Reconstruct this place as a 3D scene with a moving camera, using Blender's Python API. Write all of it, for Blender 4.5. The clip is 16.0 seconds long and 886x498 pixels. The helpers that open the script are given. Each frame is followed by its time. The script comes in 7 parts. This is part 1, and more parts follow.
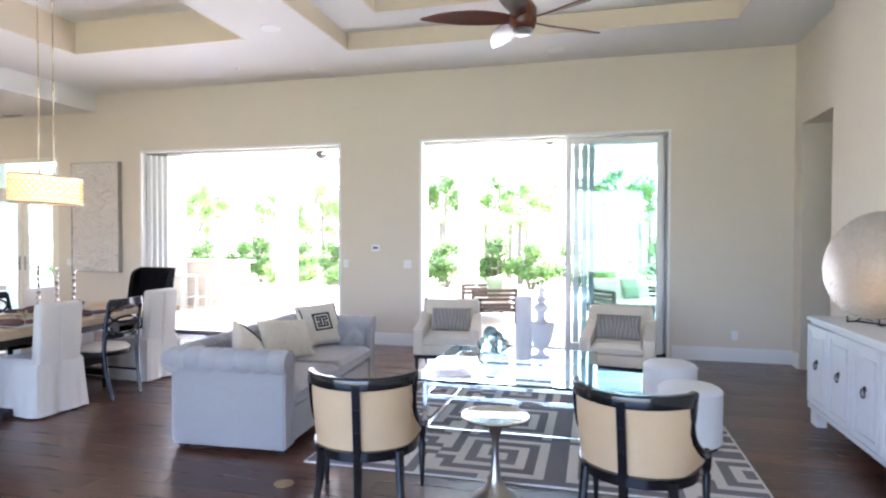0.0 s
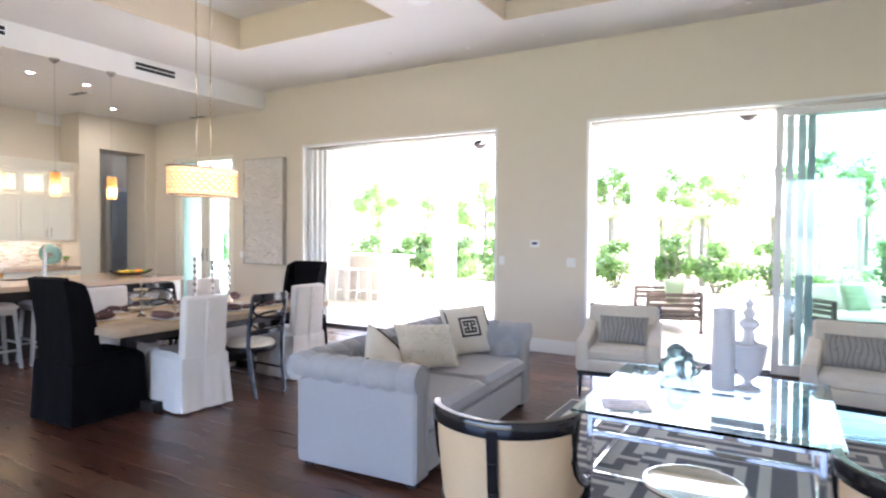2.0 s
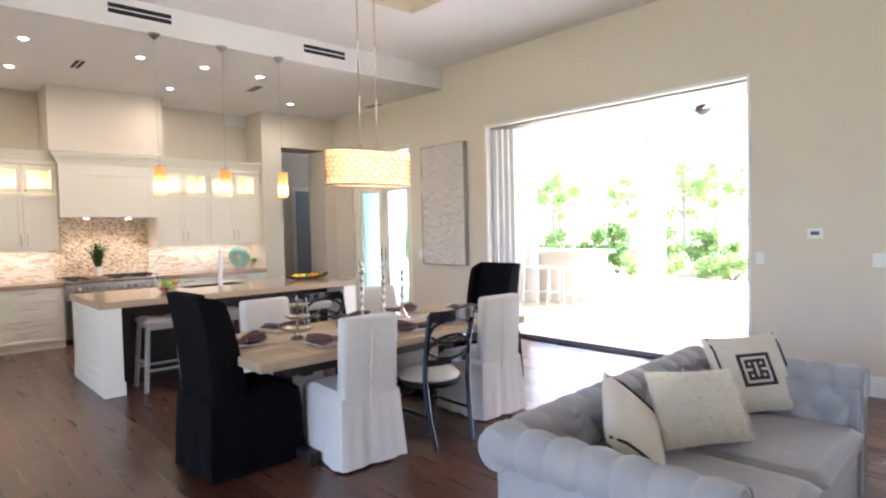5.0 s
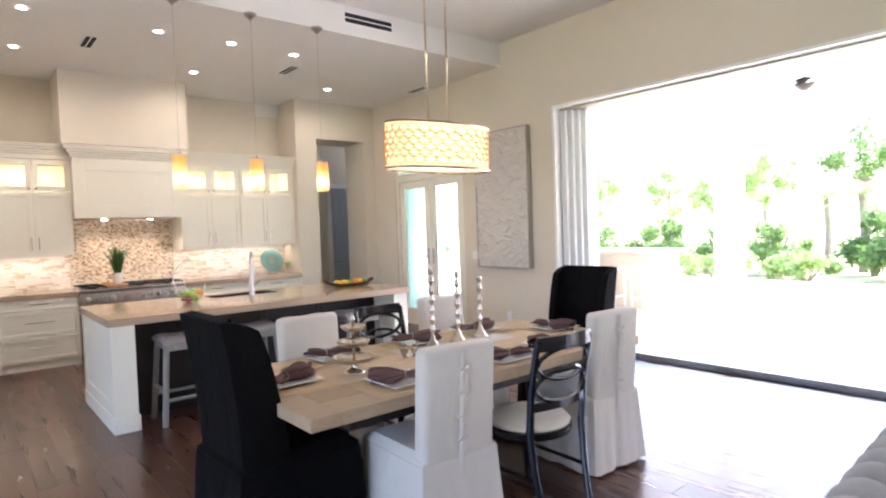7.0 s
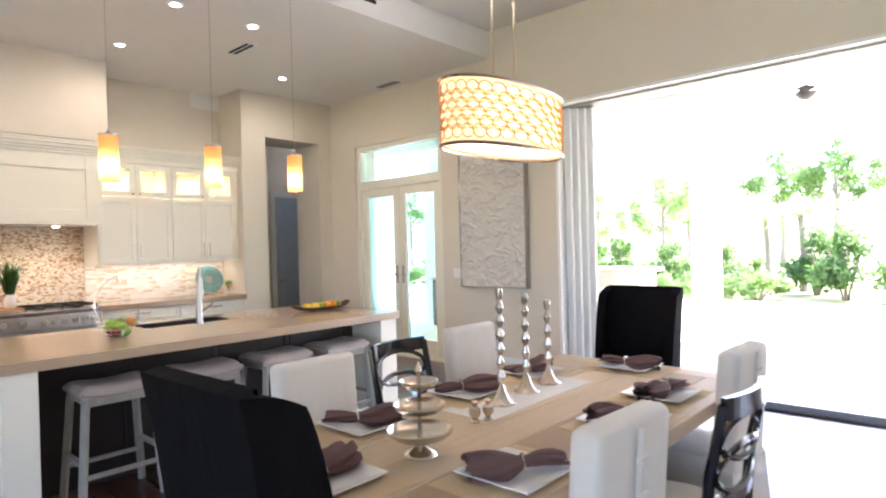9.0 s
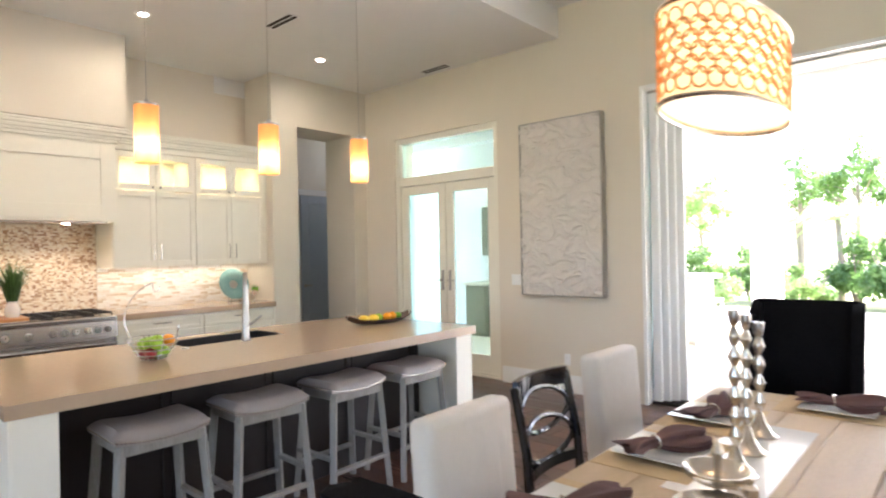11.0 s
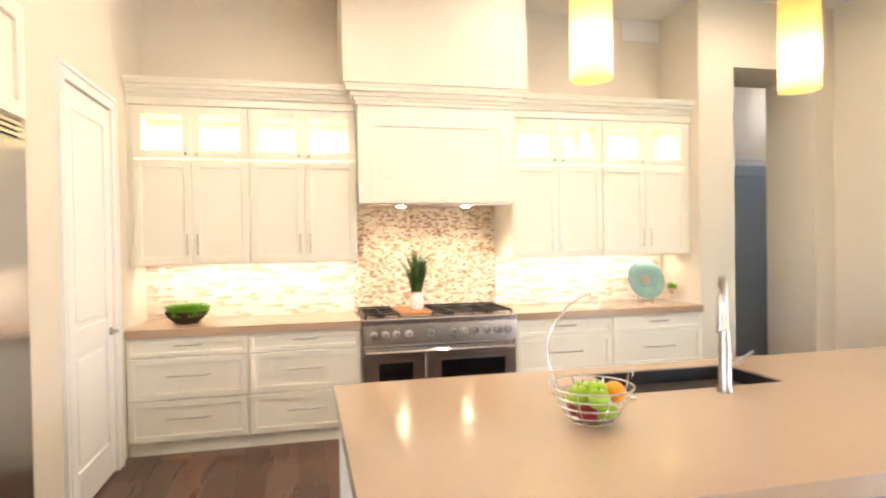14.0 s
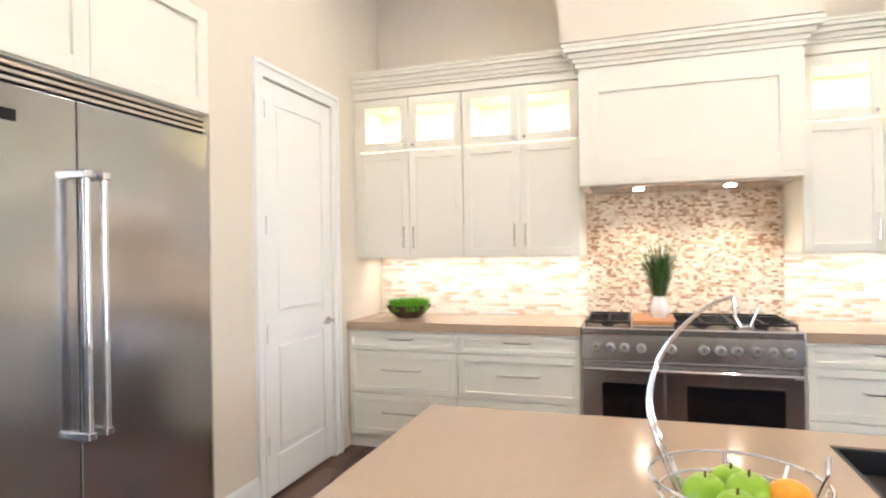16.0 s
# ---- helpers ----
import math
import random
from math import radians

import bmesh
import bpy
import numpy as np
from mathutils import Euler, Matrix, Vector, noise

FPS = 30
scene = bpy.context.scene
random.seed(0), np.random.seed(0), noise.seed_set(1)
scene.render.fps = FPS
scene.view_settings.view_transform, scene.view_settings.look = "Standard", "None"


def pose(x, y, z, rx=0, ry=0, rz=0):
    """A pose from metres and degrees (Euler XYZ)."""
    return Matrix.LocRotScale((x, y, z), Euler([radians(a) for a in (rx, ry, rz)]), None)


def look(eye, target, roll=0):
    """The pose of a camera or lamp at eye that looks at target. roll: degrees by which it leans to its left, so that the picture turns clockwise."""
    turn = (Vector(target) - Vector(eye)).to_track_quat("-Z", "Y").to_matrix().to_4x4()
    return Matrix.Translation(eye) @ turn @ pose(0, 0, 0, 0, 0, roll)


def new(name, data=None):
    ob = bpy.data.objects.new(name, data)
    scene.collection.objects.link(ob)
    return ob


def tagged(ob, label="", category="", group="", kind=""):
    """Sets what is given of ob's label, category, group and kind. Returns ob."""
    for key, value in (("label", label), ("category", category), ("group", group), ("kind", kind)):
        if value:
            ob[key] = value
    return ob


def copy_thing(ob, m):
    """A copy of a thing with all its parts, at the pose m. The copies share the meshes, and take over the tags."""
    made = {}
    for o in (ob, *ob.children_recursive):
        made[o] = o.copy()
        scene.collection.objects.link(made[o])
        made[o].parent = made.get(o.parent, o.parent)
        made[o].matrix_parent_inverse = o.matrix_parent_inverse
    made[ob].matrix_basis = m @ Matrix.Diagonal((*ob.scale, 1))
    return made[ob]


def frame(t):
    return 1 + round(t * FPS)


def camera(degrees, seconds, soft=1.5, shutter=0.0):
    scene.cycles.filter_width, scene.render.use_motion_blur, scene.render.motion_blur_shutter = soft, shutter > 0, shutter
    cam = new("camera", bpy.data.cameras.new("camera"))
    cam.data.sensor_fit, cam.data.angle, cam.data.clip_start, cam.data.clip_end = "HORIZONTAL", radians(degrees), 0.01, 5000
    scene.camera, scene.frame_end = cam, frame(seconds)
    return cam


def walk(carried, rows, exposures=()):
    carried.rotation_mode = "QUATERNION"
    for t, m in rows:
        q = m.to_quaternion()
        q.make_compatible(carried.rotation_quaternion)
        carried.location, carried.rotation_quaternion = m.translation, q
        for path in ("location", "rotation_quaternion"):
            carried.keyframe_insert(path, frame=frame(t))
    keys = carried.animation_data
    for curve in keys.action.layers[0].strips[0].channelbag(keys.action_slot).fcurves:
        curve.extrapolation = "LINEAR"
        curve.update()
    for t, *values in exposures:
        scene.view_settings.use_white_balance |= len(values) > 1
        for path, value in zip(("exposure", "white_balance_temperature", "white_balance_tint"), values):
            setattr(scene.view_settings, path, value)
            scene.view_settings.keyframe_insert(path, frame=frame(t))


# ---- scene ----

cam = camera(73.8, 16.0, soft=2.1, shutter=0.4)
ROWS = [
    (0, -0.3690, 0.2940, 1.5515, 14.335, -1.103, -0.100),
    (0.5, -0.4200, 0.5200, 1.5456, 17.284, -1.238, -0.100),
    (1, -0.4410, 0.7210, 1.5367, 21.472, -1.296, -0.300),
    (1.5, -0.5140, 0.9450, 1.5300, 25.886, -1.337, -0.500),
    (2, -0.6180, 1.1420, 1.5281, 30.207, -1.538, -0.400),
    (2.5, -0.7390, 1.3740, 1.5251, 34.771, -1.567, 0.100),
    (3, -0.9190, 1.5840, 1.5205, 38.338, -1.629, 0.200),
    (3.5, -1.1210, 1.7370, 1.5219, 40.922, -1.710, 0.400),
    (4, -1.3370, 1.9280, 1.5282, 43.460, -1.865, 0.800),
    (4.5, -1.5570, 2.1150, 1.5336, 45.669, -2.011, 1.100),
    (7, -2.8690, 2.7050, 1.5127, 50.033, -1.964, 2.000),
    (7.5, -3.1840, 2.7870, 1.4935, 48.671, -1.591, 1.900),
    (8, -3.5480, 2.8340, 1.4678, 46.053, -1.068, 1.900),
    (10.5, -4.9420, 3.0430, 1.4726, 40.822, -0.073, 0.900),
    (11, -5.1980, 3.0630, 1.4748, 42.062, 0.021, 1.100),
    (11.5, -5.4430, 3.0610, 1.4805, 45.182, -0.101, 1.000),
    (12, -5.6900, 3.0590, 1.4905, 49.949, -0.301, 0.400),
    (12.5, -5.9660, 3.1480, 1.5001, 56.278, -0.565, 0.300),
    (13, -6.2590, 3.2650, 1.5061, 63.217, -0.650, 0.400),
    (13.5, -6.5430, 3.3720, 1.5058, 70.215, -0.896, 0.800),
    (14, -6.7980, 3.4990, 1.4948, 76.819, -0.743, 0.900),
    (14.5, -6.9910, 3.6600, 1.4725, 84.204, -0.721, 1.000),
    (15, -7.1900, 3.8600, 1.4446, 92.035, -0.445, 1.000),
    (15.5, -7.3480, 4.0160, 1.4199, 99.557, -0.343, 0.800),
    (16, -7.4790, 4.2380, 1.4025, 107.973, 0.129, 0.900),
]
EXPOSURES = [(0.0, 3.60, 5500, 22), (4.5, 3.48, 5700, 22), (8.0, 3.50, 5700, 21), (11.0, 3.49, 5850, 18), (12.0, 3.72, 6050, 18), (13.0, 4.05, 6300, 20), (14.3, 4.16, 6350, 21), (15.2, 4.08, 5650, 20), (16.0, 3.95, 5450, 18)]
walk(cam, [(t, pose(x, y, z, 90 + pitch, roll, yaw)) for t, x, y, z, yaw, pitch, roll in ROWS], EXPOSURES)

# ---- light ----
SUN_ELEVATION, SUN_AZIMUTH = 52.0, 28.0
world = bpy.data.worlds.new("sky")
scene.world = world
world.use_nodes = True
wn = world.node_tree
sky = wn.nodes.new("ShaderNodeTexSky")
sky.sky_type = "NISHITA"
sky.sun_disc = False
sky.sun_elevation = radians(SUN_ELEVATION)
sky.sun_rotation = radians(SUN_AZIMUTH)
sky.air_density, sky.dust_density, sky.ozone_density = 1.0, 2.5, 1.0
wn.links.new(sky.outputs[0], wn.nodes["Background"].inputs[0])
wn.nodes["Background"].inputs[1].default_value = 0.15


def lamp(name, kind, m, energy, colour=(1, 1, 1), size=0.1, size_y=None, spot=90, spread=180):
    data = bpy.data.lights.new(name, kind)
    data.energy, data.color = energy, colour
    if kind == "AREA":
        data.shape = "RECTANGLE" if size_y else "DISK"
        data.size = size
        if size_y:
            data.size_y = size_y
        data.spread = radians(spread)
    elif kind == "SPOT":
        data.spot_size, data.spot_blend, data.shadow_soft_size = radians(spot), 0.6, size
    elif kind == "POINT":
        data.shadow_soft_size = size
    ob = new(name, data)
    ob.matrix_world = m
    return ob


sun = lamp("sun", "SUN", look((0, 0, 30), (-math.sin(radians(SUN_AZIMUTH)) * 14, -math.cos(radians(SUN_AZIMUTH)) * 14, 30 - 14 * math.tan(radians(SUN_ELEVATION)))), 2.5, (1.0, 0.95, 0.88))
sun.data.angle = radians(0.53)
DAY = (0.92, 0.92, 1.0)
# daylight of the open doors; hall and south lamps stand in unseen, added openings
lamp("daylight_door_a", "AREA", look((-5.42, 8.37, 1.48), (-5.42, 0, 1.2)), 3.2, DAY, 2.75, 2.8, spread=170)
lamp("daylight_door_b", "AREA", look((-1.76, 8.37, 1.48), (-1.76, 0, 1.2)), 1.8, DAY, 1.9, 2.8, spread=170)
lamp("daylight_south", "AREA", look((-1.7, -3.25, 1.7), (-1.7, 4, 1.5)), 5.8, DAY, 5.4, 2.8, spread=170)
lamp("daylight_hall", "AREA", look((-12.55, 9.38, 3.14), (-12.6, 7, 1.2)), 0.2, (0.76, 0.86, 1.0), 0.9, 0.4, spread=170)
WARM = (1.0, 0.80, 0.55)


# ---- materials ----
def srgb(r, g, b):
    return tuple(c / 12.92 if c <= 0.04045 else ((c + 0.055) / 1.055) ** 2.4 for c in (r, g, b))


def material(name, colour, rough=0.5, metal=0.0, var=0.06, scale=6.0, bump=0.0, bump_scale=60.0, stretch=(1, 1, 1), emit=None, strength=0.0,
             trans=0.0, ior=1.45, coat=0.0, sheen=0.0, rough_var=0.08, spec=None, per=None):
    """Procedural surface: colour drifting at two scales, fine relief, uneven gloss. per: 'object' or 'island' for pieces that differ."""
    m = bpy.data.materials.new(name)
    m.use_nodes = True
    n, l = m.node_tree.nodes, m.node_tree.links
    b = n["Principled BSDF"]
    b.inputs["Metallic"].default_value = metal
    b.inputs["IOR"].default_value = ior
    b.inputs["Transmission Weight"].default_value = trans
    b.inputs["Coat Weight"].default_value = coat
    b.inputs["Coat Roughness"].default_value = 0.1
    b.inputs["Sheen Weight"].default_value = sheen
    if spec is not None:
        b.inputs["Specular IOR Level"].default_value = spec
    tc = n.new("ShaderNodeTexCoord")
    mp = n.new("ShaderNodeMapping")
    mp.inputs["Scale"].default_value = stretch
    l.new(tc.outputs["Object"], mp.inputs["Vector"])
    a = n.new("ShaderNodeTexNoise")
    a.inputs["Scale"].default_value, a.inputs["Detail"].default_value = scale, 4
    c = n.new("ShaderNodeTexNoise")
    c.inputs["Scale"].default_value, c.inputs["Detail"].default_value = scale * 7, 3
    for t in (a, c):
        l.new(mp.outputs[0], t.inputs["Vector"])
    add = n.new("ShaderNodeMath")
    add.operation = "MULTIPLY_ADD"
    add.inputs[1].default_value = 0.5
    l.new(c.outputs["Fac"], add.inputs[0])
    half = n.new("ShaderNodeMath")
    half.operation = "MULTIPLY"
    half.inputs[1].default_value = 0.5
    l.new(a.outputs["Fac"], half.inputs[0])
    l.new(half.outputs[0], add.inputs[2])
    last = add.outputs[0]
    if per:
        inf = n.new("ShaderNodeObjectInfo") if per == "object" else n.new("ShaderNodeNewGeometry")
        mix = n.new("ShaderNodeMath")
        mix.operation = "MULTIPLY_ADD"
        mix.inputs[1].default_value = 0.55
        l.new(inf.outputs["Random" if per == "object" else "Random Per Island"], mix.inputs[0])
        sc = n.new("ShaderNodeMath")
        sc.operation = "MULTIPLY_ADD"
        sc.inputs[1].default_value, sc.inputs[2].default_value = 0.6, -0.07
        l.new(last, sc.inputs[0])
        l.new(sc.outputs[0], mix.inputs[2])
        last = mix.outputs[0]
    ramp = n.new("ShaderNodeValToRGB")
    if isinstance(colour[0], (tuple, list)):
        cols = colour
    else:
        cols = (tuple(x * (1 - var) for x in colour), tuple(min(1, x * (1 + var)) for x in colour))
    ramp.color_ramp.elements[0].position, ramp.color_ramp.elements[1].position = 0.25, 0.75
    ramp.color_ramp.elements[0].color = (*cols[0], 1)
    ramp.color_ramp.elements[1].color = (*cols[-1], 1)
    for i, k in enumerate(cols[1:-1]):
        e = ramp.color_ramp.elements.new(0.25 + 0.5 * (i + 1) / (len(cols) - 1))
        e.color = (*k, 1)
    l.new(last, ramp.inputs[0])
    l.new(ramp.outputs[0], b.inputs["Base Color"])
    rr = n.new("ShaderNodeMapRange")
    rr.inputs["To Min"].default_value, rr.inputs["To Max"].default_value = max(0.0, rough - rough_var), min(1.0, rough + rough_var)
    l.new(a.outputs["Fac"], rr.inputs["Value"])
    l.new(rr.outputs[0], b.inputs["Roughness"])
    if bump:
        f = n.new("ShaderNodeTexNoise")
        f.inputs["Scale"].default_value, f.inputs["Detail"].default_value = bump_scale, 3
        l.new(mp.outputs[0], f.inputs["Vector"])
        bp = n.new("ShaderNodeBump")
        bp.inputs["Strength"].default_value, bp.inputs["Distance"].default_value = min(1, bump), 0.004
        l.new(f.outputs["Fac"], bp.inputs["Height"])
        l.new(bp.outputs[0], b.inputs["Normal"])
    if emit:
        b.inputs["Emission Color"].default_value = (*emit, 1)
        b.inputs["Emission Strength"].default_value = strength
    return m


M = {}
M["wall"] = material("wall_paint", srgb(0.89, 0.855, 0.79), 0.75, var=0.02, scale=0.8, bump=0.25, bump_scale=160)
M["ceiling"] = material("ceiling_paint", srgb(0.93, 0.925, 0.91), 0.8, var=0.015, scale=0.8, bump=0.2, bump_scale=140)
M["tray"] = material("tray_paint", srgb(0.89, 0.84, 0.75), 0.75, var=0.02, scale=0.8, bump=0.2, bump_scale=140)
M["trim"] = material("trim_gloss_white", srgb(0.95, 0.95, 0.94), 0.35, var=0.015, scale=2)
M["cabinet"] = material("cabinet_ivory_paint", srgb(0.945, 0.93, 0.87), 0.4, var=0.015, scale=2)
M["grout"] = material("dark_joint", (0.02, 0.014, 0.01), 0.8)
WOOD = (srgb(0.275, 0.17, 0.12), srgb(0.335, 0.215, 0.155), srgb(0.395, 0.265, 0.20))
M["plank"] = material("floor_plank", WOOD, 0.29, scale=2.2, bump=0.15, bump_scale=26, stretch=(0.6, 7, 1), per="object", spec=0.5, coat=0.22)
M["planks"] = material("floor_planks", WOOD, 0.29, scale=2.2, bump=0.15, bump_scale=26, stretch=(0.6, 7, 1), per="island", spec=0.5, coat=0.22)
M["glass"] = material("clear_glass", (0.93, 1.0, 0.98), 0.0, trans=1.0, var=0, rough_var=0.0)
M["tint"] = material("green_tinted_glass", (0.86, 0.97, 0.955), 0.0, trans=1.0, var=0, rough_var=0.0)
M["frosted"] = material("frosted_glass", (0.44, 0.72, 0.74), 0.4, trans=1.0, var=0.02)
M["aqua_pane"] = material("pale_aqua_glass", (0.62, 0.86, 0.88), 0.0, trans=1.0, var=0, rough_var=0.0)
M["chrome"] = material("polished_chrome", (0.8, 0.8, 0.82), 0.08, 1.0, var=0.03, rough_var=0.04)
M["nickel"] = material("brushed_nickel", (0.47, 0.45, 0.42), 0.30, 1.0, var=0.06, scale=20, stretch=(1, 1, 8))
M["steel"] = material("brushed_stainless_steel", (0.62, 0.585, 0.56), 0.25, 1.0, var=0.02, scale=1.2, stretch=(1, 1, 2), rough_var=0.02)
# same steel, darkened: the refrigerator doors' dimmer reflections are put into the colour
M["fridge_steel"] = material("brushed_steel_dimmed", (0.43, 0.43, 0.44), 0.2, 1.0, var=0.02, scale=1.2, stretch=(1, 1, 2), rough_var=0.02)
M["silver"] = material("silver_plate", (0.62, 0.57, 0.50), 0.20, 1.0, var=0.06, scale=14)
M["black_lacquer"] = material("black_lacquer", (0.008, 0.008, 0.010), 0.16, var=0.3, scale=8, coat=0.4)
M["black_metal"] = material("black_iron", (0.012, 0.012, 0.013), 0.5, 0.4, var=0.3, scale=20, bump=0.2)
M["black"] = material("black_recess", (0.006, 0.006, 0.006), 0.7)
M["rubber"] = material("dark_foot", (0.015, 0.012, 0.01), 0.6)
M["grey_linen"] = material("grey_blue_linen", srgb(0.655, 0.645, 0.64), 0.9, var=0.06, scale=30, bump=0.5, bump_scale=420, sheen=0.3)
M["cream_cloth"] = material("cream_upholstery", srgb(0.86, 0.82, 0.75), 0.9, var=0.05, scale=20, bump=0.5, bump_scale=420, sheen=0.3)
M["cream_back"] = material("pale_cream_cloth", srgb(0.83, 0.72, 0.57), 0.7, var=0.05, scale=10, bump=0.4, bump_scale=420)
M["white_cloth"] = material("white_slipcover_cotton", srgb(0.86, 0.835, 0.80), 0.9, var=0.03, scale=14, bump=0.5, bump_scale=300, sheen=0.2)
M["black_cloth"] = material("black_velvet", (0.005, 0.0045, 0.005), 0.95, var=0.4, scale=10, bump=0.5, bump_scale=300, spec=0.15)
M["tan_back"] = material("tan_leather", srgb(0.72, 0.47, 0.28), 0.6, var=0.1, scale=12, bump=0.3)
M["fur"] = material("ivory_fur", srgb(0.90, 0.86, 0.77), 0.95, var=0.1, scale=25, bump=1.0, bump_scale=120, sheen=0.5)
M["pillow"] = material("ivory_pillow_linen", srgb(0.88, 0.84, 0.77), 0.9, var=0.05, scale=30, bump=0.5, bump_scale=420)
M["charcoal"] = material("charcoal_trim", srgb(0.24, 0.22, 0.22), 0.85, var=0.15, scale=30)
M["zebra"] = material("striped_pillow_cloth", srgb(0.62, 0.60, 0.57), 0.9, var=0.05, scale=30)
M["stucco"] = material("white_stucco", srgb(0.95, 0.95, 0.94), 0.85, var=0.03, scale=2, bump=0.4, bump_scale=90)
M["paver"] = material("pale_travertine", srgb(0.90, 0.87, 0.80), 0.7, var=0.1, scale=3, bump=0.3)
M["lawn"] = material("lawn_ground", (srgb(0.55, 0.55, 0.36), srgb(0.70, 0.69, 0.52)), 0.95, var=0.3, scale=1.5, bump=0.8, bump_scale=30)



def shade_material(name, colour, amount=0.8):
    m = material(name, colour, 0.8, var=0.05, scale=20)
    n, l = m.node_tree.nodes, m.node_tree.links
    t = n.new("ShaderNodeBsdfTranslucent")
    t.inputs[0].default_value = (*colour, 1)
    mix = n.new("ShaderNodeMixShader")
    mix.inputs[0].default_value = amount
    l.new(n["Principled BSDF"].outputs[0], mix.inputs[1])
    l.new(t.outputs[0], mix.inputs[2])
    l.new(mix.outputs[0], n["Material Output"].inputs["Surface"])
    return m


def folds(m, scale, depth, stretch=(1, 1, 0.45)):
    """Broad soft creases under the weave of a cloth."""
    n, l = m.node_tree.nodes, m.node_tree.links
    b = n["Principled BSDF"]
    tc = n.new("ShaderNodeTexCoord")
    mp = n.new("ShaderNodeMapping")
    mp.inputs["Scale"].default_value = stretch
    f = n.new("ShaderNodeTexNoise")
    f.inputs["Scale"].default_value, f.inputs["Detail"].default_value, f.inputs["Distortion"].default_value = scale, 2, 1.2
    bp = n.new("ShaderNodeBump")
    bp.inputs["Strength"].default_value, bp.inputs["Distance"].default_value = 0.9, depth
    l.new(tc.outputs["Object"], mp.inputs["Vector"])
    l.new(mp.outputs[0], f.inputs["Vector"])
    l.new(f.outputs["Fac"], bp.inputs["Height"])
    for k in list(b.inputs["Normal"].links):
        l.new(k.from_node.outputs[0], bp.inputs["Normal"])
    l.new(bp.outputs[0], b.inputs["Normal"])


folds(M["white_cloth"], 6.0, 0.010)
folds(M["grey_linen"], 5.0, 0.008, (1, 1, 1))
folds(M["black_cloth"], 6.0, 0.012)
folds(M["pillow"], 8.0, 0.014, (1, 1, 1))
folds(M["cream_cloth"], 6.0, 0.010, (1, 1, 1))

# ---- mesh helpers ----
def part(name, bm, mat, parent=None, label="", smooth=False):
    me = bpy.data.meshes.new(name)
    bm.normal_update()
    bm.to_mesh(me)
    bm.free()
    for k in (mat if isinstance(mat, (list, tuple)) else [mat]):
        me.materials.append(M[k] if isinstance(k, str) else k)
    ob = new(name, me)
    if parent is not None:
        ob.parent = parent
    if smooth:
        for f in me.polygons:
            f.use_smooth = True
        me.set_sharp_from_angle(angle=radians(40))
    if label:
        tagged(ob, label)
    return ob


def thing(name, label, category, m=None, group="", kind=""):
    ob = new(name)
    ob.empty_display_size = 0.1
    tagged(ob, label, category, group, kind)
    if m is not None:
        ob.matrix_basis = m
    return ob


def merge(bm, other):
    me = bpy.data.meshes.new("tmp")
    other.to_mesh(me)
    other.free()
    bm.from_mesh(me)
    bpy.data.meshes.remove(me)


def box(x0, y0, z0, x1, y1, z1, bevel=0.0, segs=2, bm=None, m=None):
    """A box from corner to corner, its edges rounded, added to bm."""
    t = bmesh.new()
    bmesh.ops.create_cube(t, size=1.0)
    bmesh.ops.scale(t, vec=(abs(x1 - x0), abs(y1 - y0), abs(z1 - z0)), verts=t.verts)
    if bevel > 0:
        bmesh.ops.bevel(t, geom=t.edges[:], offset=bevel, segments=segs, profile=0.5, affect="EDGES", clamp_overlap=True)
    bmesh.ops.translate(t, vec=((x0 + x1) / 2, (y0 + y1) / 2, (z0 + z1) / 2), verts=t.verts)
    if m is not None:
        bmesh.ops.transform(t, matrix=m, verts=t.verts)
    if bm is None:
        return t
    merge(bm, t)
    return bm


def lathe(profile, segs=28, bm=None, m=None, sx=1.0, sy=1.0):
    """Turned shape: profile of (radius, z)."""
    t = bmesh.new()
    rings = []
    for r, z in profile:
        if r < 1e-5:
            rings.append([t.verts.new((0, 0, z))])
        else:
            rings.append([t.verts.new((sx * r * math.cos(2 * math.pi * i / segs), sy * r * math.sin(2 * math.pi * i / segs), z)) for i in range(segs)])
    for a, b in zip(rings, rings[1:]):
        for i in range(segs):
            j = (i + 1) % segs
            if len(a) == 1 and len(b) > 1:
                t.faces.new((a[0], b[j], b[i]))
            elif len(b) == 1 and len(a) > 1:
                t.faces.new((a[i], a[j], b[0]))
            elif len(a) > 1:
                t.faces.new((a[i], a[j], b[j], b[i]))
    if len(rings[0]) > 1:
        t.faces.new(list(reversed(rings[0])))
    if len(rings[-1]) > 1:
        t.faces.new(rings[-1])
    if m is not None:
        bmesh.ops.transform(t, matrix=m, verts=t.verts)
    if bm is None:
        return t
    merge(bm, t)
    return bm


